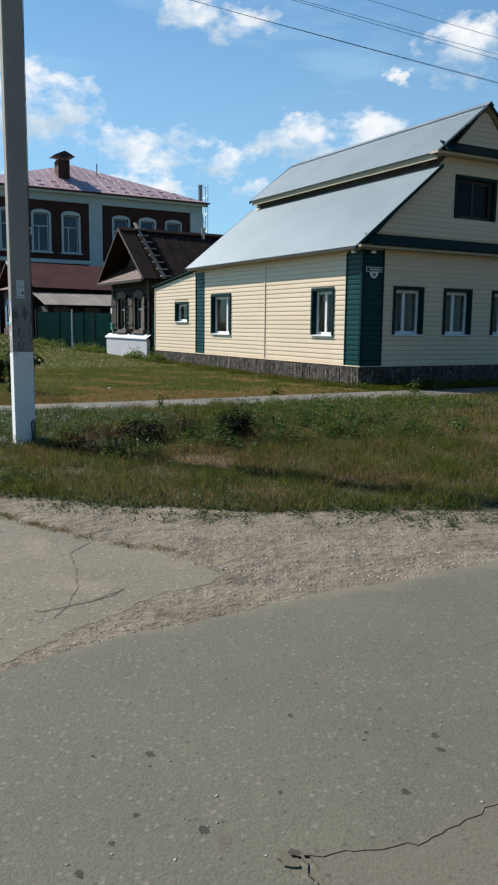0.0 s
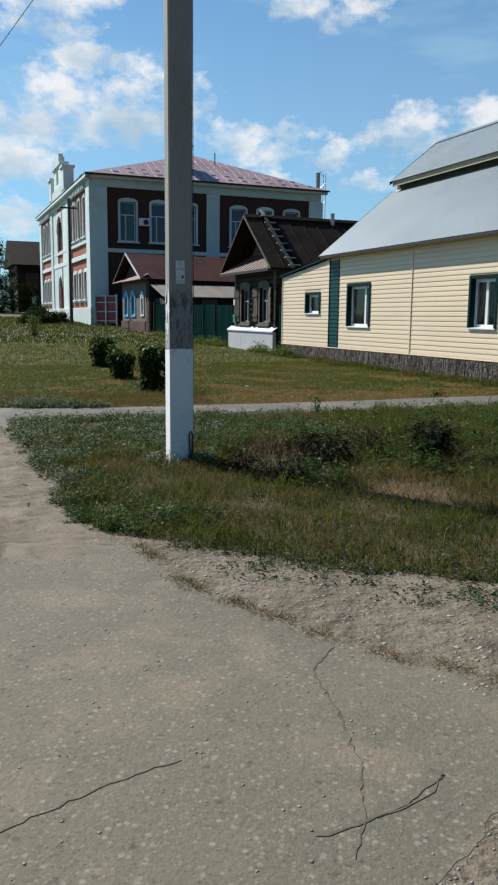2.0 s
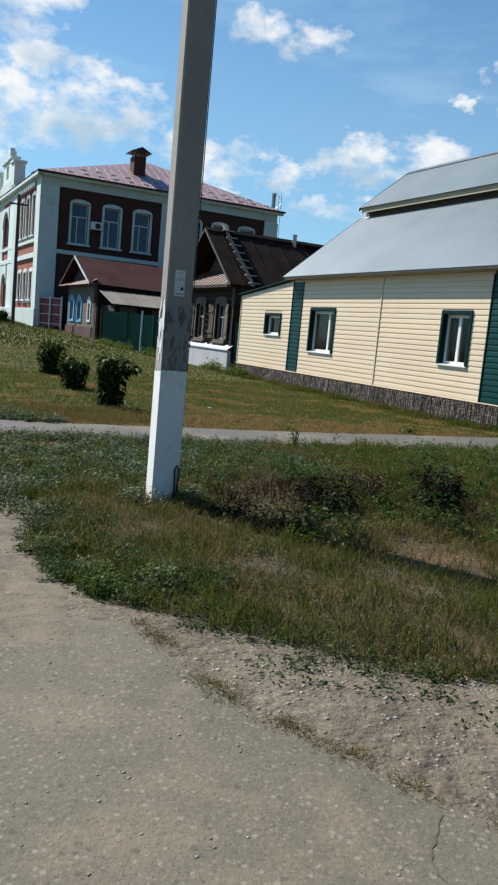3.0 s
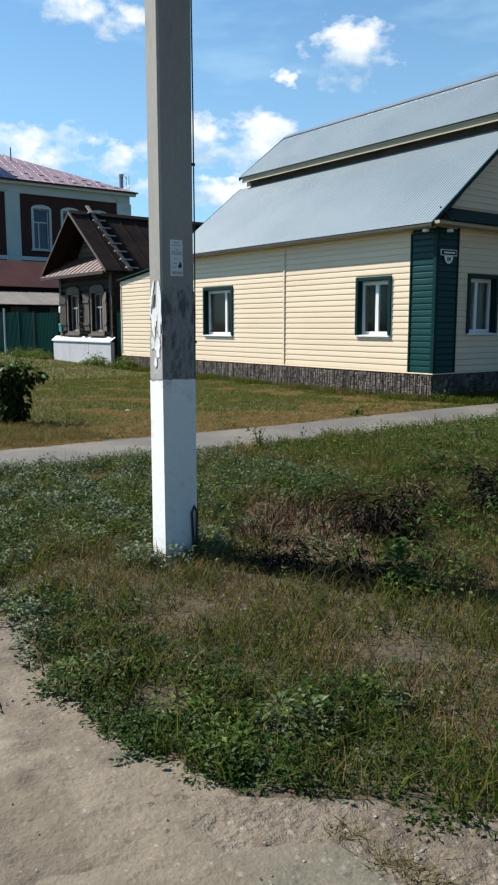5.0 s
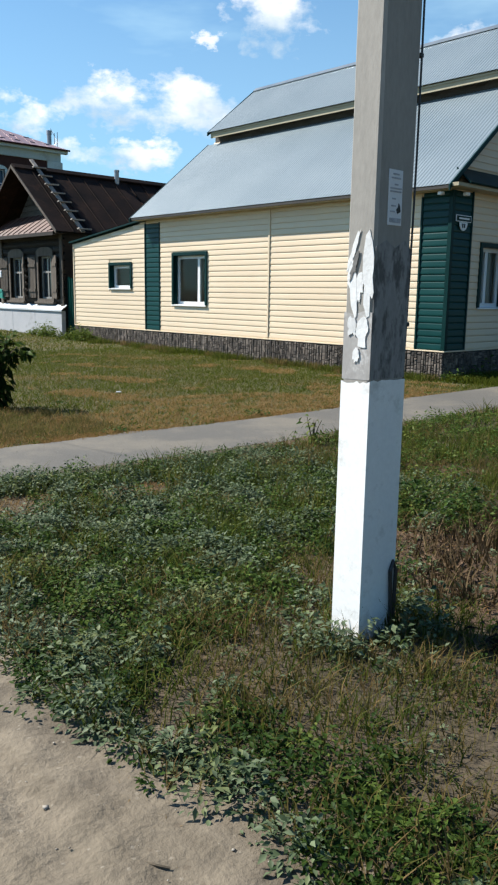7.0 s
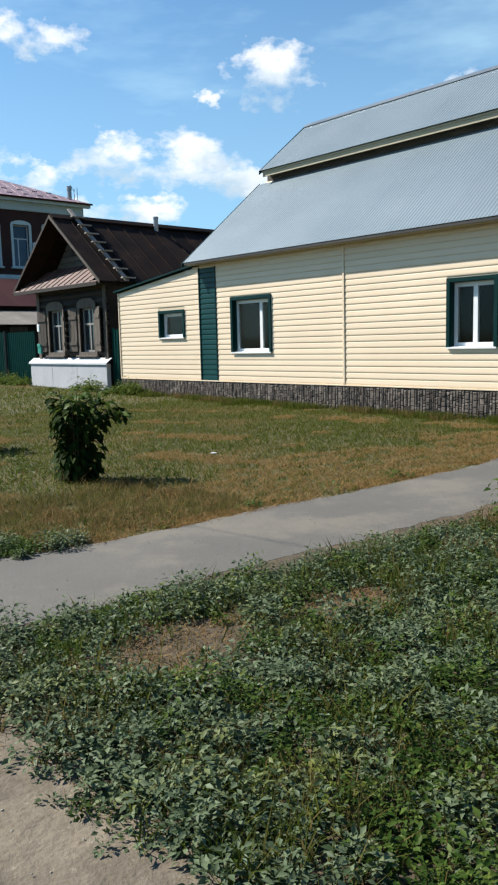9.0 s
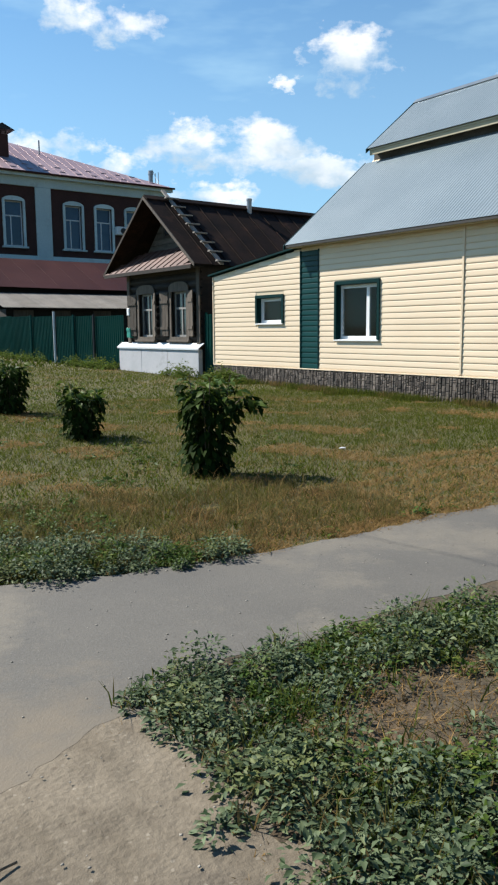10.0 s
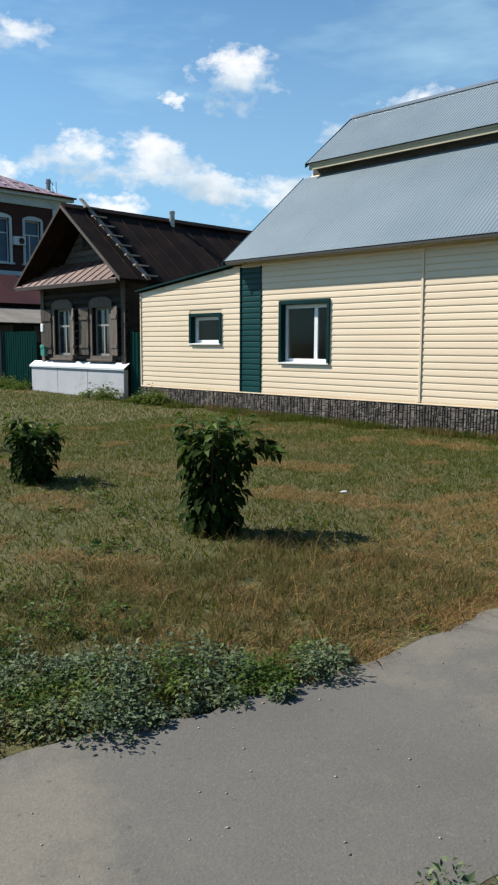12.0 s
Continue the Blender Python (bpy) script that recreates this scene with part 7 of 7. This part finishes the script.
# greener fringe along the plinth and fence
P = scatter(22000, 0, 13.4, 0.03, 0.9, lambda u, n: n < 0.45 + 0.3 * wave(u, n, 1.4, 61))
blades("lawn_fringe", P, 0.11 * rng.uniform(0.5, 1.5, len(P)), 0.010, 0.6, "grass", "greener grass along the plinth", "grass")
P = np.concatenate([scatter(34, 13.6, 15.4, 0.2, 0.6, lambda u, n: n < 0.9), scatter(80, 18.8, 22.2, 0.0, 0.6, lambda u, n: n < 0.9), scatter(40, 11.6, 13.0, 0.1, 0.5, lambda u, n: n < 0.9), scatter(60, 25, 31, 0, 0.4, lambda u, n: n < 0.9)])
weeds("tall_weeds", P, 40, 0.16, 0.30, 0.08, "young", "tall bright weeds at the foot of box and fence")
P = scatter(26, -0.5, 0.05, -3.6, 0.35, lambda u, n: (u < -0.12) & (wave(u, n, 1.0, 63) > 0.0))
weeds("plinth_weeds", P, 30, 0.13, 0.24, 0.08, "herb", "leafy weeds at the foot of the gable plinth")


def sprig(name, u, n, height, radius, leaves, size, mat, label, category="plant", z=None, wide=0.55, shoots=0):
    """A small single plant with a stem, side shoots and leaves."""
    root = thing(name, label, category, PLAN @ pose(u, n, lift(u) - 0.03 if z is None else z))
    bm = bmesh.new()
    k = 5
    tips = []
    for i in range(k):
        a = i * 2.4 + random.random()
        r = radius * random.uniform(0.35, 0.9)
        pts = [(0.2 * r * math.cos(a) * f, 0.2 * r * math.sin(a) * f, 0) if f == 0 else (r * math.cos(a) * f ** 1.4, r * math.sin(a) * f ** 1.4, height * f * random.uniform(0.8, 1.0)) for f in (0, 0.35, 0.7, 1.0)]
        tube(bm, pts, 0.008 + height * 0.006, 5, 0.003)
        tips.append(pts)
    part("stem", bm, M["bark"], root)
    T = np.array(tips)
    pick = rng.integers(0, k, leaves)
    f = rng.uniform(0.0, 1.0, leaves) ** 0.95 * 3
    i0 = np.minimum(f.astype(int), 2)
    C = T[pick, i0] * (1 - (f - i0))[:, None] + T[pick, i0 + 1] * (f - i0)[:, None]
    C = C + rng.normal(0, radius * 0.2, (leaves, 3))
    C[:, :2] += rng.normal(0, radius * 0.22, (leaves, 2)) * np.clip(1.2 - C[:, 2:3] / height, 0, 1)
    C[:, 2] = np.maximum(C[:, 2], 0.05)
    aim = np.concatenate([C[:, :2] + rng.normal(0, radius * 0.6, (leaves, 2)), rng.uniform(-0.6, 0.35, (leaves, 1)) * radius], 1)
    V, F = leaf_arrays(C, aim, size * rng.uniform(0.6, 1.25, leaves), wide, 0.35)
    ob = new("leaves", fast_mesh("leaves", V, F, M[mat]))
    ob.parent = root
    if shoots:
        tip = T[rng.integers(0, k, shoots), 3]
        C = tip * rng.uniform(0.8, 1.06, (shoots, 1)) + rng.normal(0, radius * 0.2, (shoots, 3))
        aim = np.concatenate([C[:, :2] + rng.normal(0, radius, (shoots, 2)), rng.uniform(-0.3, 0.9, (shoots, 1)) * radius], 1)
        V, F = leaf_arrays(C, aim, size * rng.uniform(0.5, 0.9, shoots), wide, 0.3)
        ob = new("young_leaves", fast_mesh("young_leaves", V, F, M["herb"]))
        ob.parent = root
    return root


def bush(u, n, height, radius, leaves, size, label, arm=None):
    """Upright stems in a narrow foot, hung with large drooping leaves, lighter young ones at the top."""
    root = thing("bush", label, "bush", PLAN @ pose(u, n, lift(u) - 0.03), group="bushes on the lawn")
    tips = []
    for i in range(9):
        a = i * 2.4 + random.random()
        r = radius * random.uniform(0.35, 0.85)
        top = height * random.uniform(0.72, 1.0) * (1.0 if i else 1.06)
        tips.append([(r * math.cos(a) * (0.25 + 0.75 * f) if f else 0.1 * math.cos(a), r * math.sin(a) * (0.25 + 0.75 * f) if f else 0.1 * math.sin(a), top * f) for f in (0, 0.3, 0.65, 1.0)])
    if arm:
        tips += [[(0, 0, 0.2 * height), (arm[0] * 0.4, arm[1] * 0.4, 0.6 * height), (arm[0] * 0.8, arm[1] * 0.8, 0.78 * height), (arm[0], arm[1], 0.66 * height)]]
    for pts in tips:
        bm = bmesh.new()
        tube(bm, pts, 0.009, 5, 0.004)
        part("stem", bm, M["bark"], root)
    T = np.array(tips)
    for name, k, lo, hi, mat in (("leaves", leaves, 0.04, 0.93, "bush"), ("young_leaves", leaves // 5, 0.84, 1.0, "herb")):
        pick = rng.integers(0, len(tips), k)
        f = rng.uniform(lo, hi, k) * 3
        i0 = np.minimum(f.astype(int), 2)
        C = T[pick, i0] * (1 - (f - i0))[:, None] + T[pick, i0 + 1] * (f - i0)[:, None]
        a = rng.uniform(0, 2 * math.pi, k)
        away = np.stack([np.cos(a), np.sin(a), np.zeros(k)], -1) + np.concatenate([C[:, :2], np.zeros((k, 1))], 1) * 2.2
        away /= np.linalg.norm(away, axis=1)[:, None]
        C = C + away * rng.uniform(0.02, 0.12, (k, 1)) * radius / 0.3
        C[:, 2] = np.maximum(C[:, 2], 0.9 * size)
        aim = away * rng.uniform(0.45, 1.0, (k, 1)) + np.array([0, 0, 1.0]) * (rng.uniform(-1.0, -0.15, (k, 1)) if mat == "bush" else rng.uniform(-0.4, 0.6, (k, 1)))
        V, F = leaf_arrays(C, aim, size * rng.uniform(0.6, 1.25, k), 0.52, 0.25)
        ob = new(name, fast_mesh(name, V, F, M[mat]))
        ob.parent = root
    return root


# young bushes on the lawn
bush(1.50, 8.10, 1.06, 0.31, 820, 0.125, "young leafy bush with large drooping leaves on the lawn", arm=(-0.34, -0.34))
bush(4.75, 7.95, 0.80, 0.36, 720, 0.12, "low leafy bush on the lawn")
bush(8.25, 7.70, 1.02, 0.38, 820, 0.13, "dark leafy bush on the lawn")
sprig("sapling", 29.5, 7.1, 1.15, 0.38, 420, 0.13, "young", "yellow-green sapling on the far bank", "sapling")
sprig("dead_shrub", -6.72, 7.2, 0.36, 0.30, 900, 0.11, "charred", "blackened withered shrub in the verge", "shrub", wide=0.16)
sprig("dead_shrub", -6.62, 8.42, 0.32, 0.30, 620, 0.10, "charred", "blackened withered plant beside the bare soil", "shrub", wide=0.16)
sprig("dead_shrub", -6.78, 9.44, 0.16, 0.20, 320, 0.08, "charred", "low blackened stubble near the pole", "shrub", wide=0.16)
sprig("dead_shrub", -7.22, 9.26, 0.13, 0.24, 340, 0.08, "charred", "low blackened stubble near the pole", "shrub", wide=0.16)
sprig("dead_shrub", -6.3, 7.75, 0.36, 0.26, 380, 0.09, "withered", "withered plant beside the bare soil", "shrub", wide=0.16)
sprig("wild_plant", -6.5, 5.0, 0.36, 0.17, 70, 0.09, "herb", "single leafy plant standing in the grass", "plant")
sprig("wild_plant", -7.6, 4.0, 0.30, 0.15, 60, 0.08, "herb", "single leafy plant standing in the grass", "plant")
sprig("wild_plant", -0.98, 3.1, 0.16, 0.2, 60, 0.09, "herb", "leafy weed beside the footpath", "plant")
sprig("wild_plant", -2.85, 6.6, 0.30, 0.12, 50, 0.07, "herb", "tall weed beside the footpath", "plant")
sprig("wild_plant", -1.6, -0.4, 0.28, 0.2, 70, 0.09, "herb", "leafy weed by the footpath", "plant")
sprig("wild_plant", -1.4, -1.4, 0.24, 0.2, 70, 0.09, "herb", "leafy weed by the footpath", "plant")


def tree(name, u, n, height, spread, low, clumps, label, category="tree"):
    """Trunk, limbs and an uneven crown of many leaf clumps."""
    root = thing(name, label, category, PLAN @ pose(u, n, lift(u) - 0.1))
    bm = bmesh.new()
    tube(bm, [(0, 0, 0), (0.08, 0.03, height * 0.35), (-0.05, 0.06, height * 0.7), (0.0, 0.0, height * 0.92)], 0.05 + height * 0.018, 8, 0.03)
    part("trunk", bm, M["bark"], root)
    C = []
    for i in range(clumps):
        f = random.uniform(0, 1)
        a = random.uniform(0, 2 * math.pi)
        r = spread * math.sin(math.pi * (0.12 + 0.8 * f)) * random.uniform(0.45, 1.1)
        C.append((r * math.cos(a), r * math.sin(a), low + (height - low) * f * random.uniform(0.92, 1.05)))
    for c in C[:9]:
        bm = bmesh.new()
        tube(bm, [(0, 0, max(0.3, c[2] * 0.6)), (c[0] * 0.5, c[1] * 0.5, c[2] * 0.85), c], 0.04 + height * 0.004, 5, 0.012)
        part("limb", bm, M["bark"], root)
    per = 110
    Q = np.repeat(np.array(C), per, 0) + rng.normal(0, spread * 0.17, (clumps * per, 3))
    Q[:, 2] = np.maximum(Q[:, 2], 0.15)
    aim = rng.normal(0, 1, (len(Q), 3)) + np.array([0, 0, -0.3])
    V, F = leaf_arrays(Q, aim, (0.10 + 0.018 * height) * rng.uniform(0.6, 1.3, len(Q)), 0.6, 0.2)
    ob = new("crown", fast_mesh("crown", V, F, M["bush"]))
    ob.parent = root
    return root


# dark trees and shrubs in front of the far house
tree("tree", 79.0, 6.6, 9.6, 2.1, 1.2, 60, "dark leafy tree far down the street")
tree("tree", 82.0, 9.5, 8.4, 2.4, 1.0, 60, "dark leafy tree far down the street")
for u, n, h, r in ((79.5, 3.6, 4.6, 1.5), (78.0, 1.7, 3.2, 1.2), (76.0, 5.0, 3.0, 1.6)):
    tagged(tree("shrub", u, n, h, r, 0.2, 34, "dark shrub in front of the far timber house", "shrub"), group="far shrubs")
for u, n, h, r in ((46.2, 4.2, 0.9, 0.9), (47.6, 3.1, 0.75, 0.8), (50.0, 4.4, 1.0, 1.1), (45.6, 5.6, 0.7, 0.8), (53.5, 4.0, 1.1, 1.0)):
    tagged(tree("shrub", u, n, h, r, 0.1, 22, "low dark shrub on the bank before the brick building", "shrub"), group="bank shrubs")

# ---------------------------------------------------------------- stones and litter
def pebbles(name, P, size, z, label):
    k = len(P)
    octa = np.array([(1, 0, 0), (0, 1, 0), (-1, 0, 0), (0, -1, 0), (0, 0, 0.42), (0, 0, -0.3)])
    s = size * rng.uniform(0.4, 1.6, k) ** 1.5
    V = octa[None] * s[:, None, None] * rng.uniform(0.6, 1.3, (k, 6, 1))
    a = rng.uniform(0, 6.28, k)
    c, d = np.cos(a)[:, None], np.sin(a)[:, None]
    V = np.stack([V[..., 0] * c - V[..., 1] * d, V[..., 0] * d + V[..., 1] * c, V[..., 2]], -1)
    V[..., 0] += P[:, 0:1]
    V[..., 1] += P[:, 1:2]
    V[..., 2] += z
    base = np.arange(k)[:, None] * 6
    T = np.concatenate([base + np.array(t) for t in ((0, 1, 4), (1, 2, 4), (2, 3, 4), (3, 0, 4), (1, 0, 5), (2, 1, 5), (3, 2, 5), (0, 3, 5))])
    ob = new(name, fast_mesh(name, V.reshape(-1, 3), T, M["pebble"]))
    ob.matrix_basis = PLAN.copy()
    tagged(ob, label, "stones", kind="stuff")


pebbles("gravel_stones", scatter(26000, -12.5, -9.0, -6, 11.2, lambda u, n: (u < np.interp(n, [-20, 6.7, 9.4, 10.4, 11.2], [-10.6, -10.5, -9.9, -8.9, -8.4])) & (n < 10.2 + (u + 11.2) * 0.45) & (wave(u, n, 0.8, 71) > -0.5)), 0.0085, 0.009, "loose stones of the dirt shoulder")
pebbles("corner_stones", scatter(6500, -12.5, -10.6, 9.4, 12.2, lambda u, n: (n < 10.2 - (u + 11.7) * 1.9 + 0.3 * wave(u, n, 0.5, 121)) & (wave(u, n, 0.35, 123) > -0.3)), 0.0042, 0.0105, "crumbled stones where the slab meets the asphalt")
pebbles("slab_stones", scatter(900, -12.4, -8.8, 10.6, 14, lambda u, n: wave(u, n, 0.6, 125) > -0.2), 0.0048, 0.0118, "small loose stones on the concrete")
pebbles("track_clods", scatter(300, -8.6, -3.0, 11.15, 13.2, lambda u, n: (n > track_edge(u) + 0.02) & (wave(u, n, 0.6, 127) > -0.1)), 0.0065, 0.017, "small clods and crumbs on the sand track")
pebbles("track_stones", scatter(1500, -9, -2.6, 11.1, 15, lambda u, n: n > 11.05), 0.004, 0.016, "small stones on the sand track")
pebbles("road_stones", scatter(900, -16.5, -12.4, 8, 16, lambda u, n: u < -12.4), 0.004, 0.0165, "small loose stones on the asphalt")
pebbles("path_stones", scatter(600, -2.7, -1.0, 6, 15, lambda u, n: wave(u, n, 0.7, 119) > -0.2), 0.0045, 0.0088, "small stones on the footpath")


def litter(name, u, n, z, s, mat, label, category):
    r = random.Random(name + str(u))
    bm = bmesh.new()
    pts = [(s * r.uniform(0.6, 1.2) * math.cos(a), s * 0.6 * r.uniform(0.6, 1.2) * math.sin(a)) for a in np.linspace(0, 6.28, 9)[:-1]]
    prism(bm, pts, "z", 0, s * 0.35)
    mesh_thing(name, bm, M[mat], label, category, PLAN @ pose(u, n, z, 0, 0, r.uniform(0, 360)), bevel=s * 0.1)


litter("clod", -5.75, 12.2, 0.006, 0.045, "crack", "dark clod of earth on the sand", "clod")
litter("paper_scrap", -1.15, 12.1, 0.016, 0.05, "scrap", "white scrap of paper by the weeds", "litter")
litter("paper_scrap", 1.75, 5.95, 0.02, 0.05, "scrap", "white scrap of paper on the lawn", "litter")
litter("paper_scrap", -3.4, 12.1, 0.01, 0.025, "scrap", "white scrap on the sand track", "litter")
for i in range(14):
    u, n = random.uniform(-8, -2.8), random.uniform(11.3, 13.2)
    bm = bmesh.new()
    tube(bm, [(0, 0, 0.008), (0.04, 0.005, 0.014), (0.09, -0.004, 0.008)], 0.004, 5)
    mesh_thing("twig", bm, M["bark"], "short dry twig on the sand track", "twig", PLAN @ pose(u, n, 0.008, 0, 0, random.uniform(0, 360)), group="twigs")

# ---------------------------------------------------------------- cladding and plinth pieces of the cream house
clad(wall_long, 0.65, 4.655, FOOT + 0.012, TOP - 0.02, LONG_HOLES, "siding")
clad(wall_long, 4.705, 8.80, FOOT + 0.012, TOP - 0.02, LONG_HOLES, "siding")
clad(wall_long, 8.84, 9.44, FOOT + 0.012, TOP - 0.1, [], "green_siding")
clad(wall_long, 0.05, 0.61, FOOT + 0.012, TOP - 0.02, [], "green_siding")
clad(wall_annex, 9.48, 13.16, FOOT + 0.012, 3.34, ANNEX_HOLES, "siding", top=lambda z: 9.45 + (3.37 - z) / 0.44 * 3.75 if z > 2.93 else 13.16)
clad(wall_gable, -7.7, -0.66, FOOT + 0.012, TOP - 0.02, GABLE_HOLES, "siding")
clad(wall_gable, -0.62, -0.05, FOOT + 0.012, TOP - 0.02, [], "green_siding")
clad(wall_top, -7.6, -0.1, 3.84, 5.84, [GABLE_HOLES[3]], "siding", half=slope_half)
clad(wall_top, -5.5, -2.2, 6.24, 7.1, [], "siding", half=slope_half)

stone_meshes = {}


def stone(w, h, d):
    k = (w, h, d)
    if k not in stone_meshes:
        bm = bmesh.new()
        e = 0.009
        lo = [bm.verts.new((x, 0, z)) for x, z in ((0, 0), (w, 0), (w, h), (0, h))]
        hi = [bm.verts.new((x, d, z)) for x, z in ((e, e), (w - e, e * 0.7), (w - e * 1.3, h - e), (e * 0.8, h - e))]
        bm.faces.new(hi)
        for i in range(4):
            bm.faces.new((lo[i], lo[(i + 1) % 4], hi[(i + 1) % 4], hi[i]))
        stone_meshes[k] = finish("stone", bm, M["stone"])
    return stone_meshes[k]


def stones(a, b, put, low):
    """Columns of narrow stones between a and b, as a list of (place, width, height, depth)."""
    rows = []
    x = a
    while x < b - 0.03:
        w = round(min(random.choice((0.045, 0.06, 0.06, 0.075, 0.10)), b - x), 2)
        z = low(x) - 0.06
        while z < FOOT - 0.04:
            h = random.choice((0.04, 0.06, 0.06, 0.09, 0.12, 0.16))
            h = round(min(h, FOOT - 0.016 - z), 2)
            if h > 0.03:
                rows.append((put(x, z), round(w - 0.008, 3), round(h - 0.008, 3), random.choice((0.014, 0.02, 0.028))))
            z += h
        x += w
    return rows


near_stones = stones(0.0, 2.2, lambda x, z: pose(x, 0.010, z), lift)
for m, w, h, d in near_stones:
    part("stone", stone(w, h, d), None, plinth, m=m)
far_rows = stones(2.2, 13.2, lambda x, z: pose(x, 0.010, z), lift) + stones(-7.7, 0.0, lambda x, z: pose(-0.010, x, z, 0, 0, 90), lambda x: 0.0)
bm = bmesh.new()
for m, w, h, d in far_rows:
    before = len(bm.verts)
    bm.from_mesh(stone(w, h, d))
    bm.verts.ensure_lookup_table()
    for v in bm.verts[before:]:
        v.co = m @ v.co
rest = part("stone_facing", bm, M["stone_far"], plinth)
rest["kind"] = "stuff"
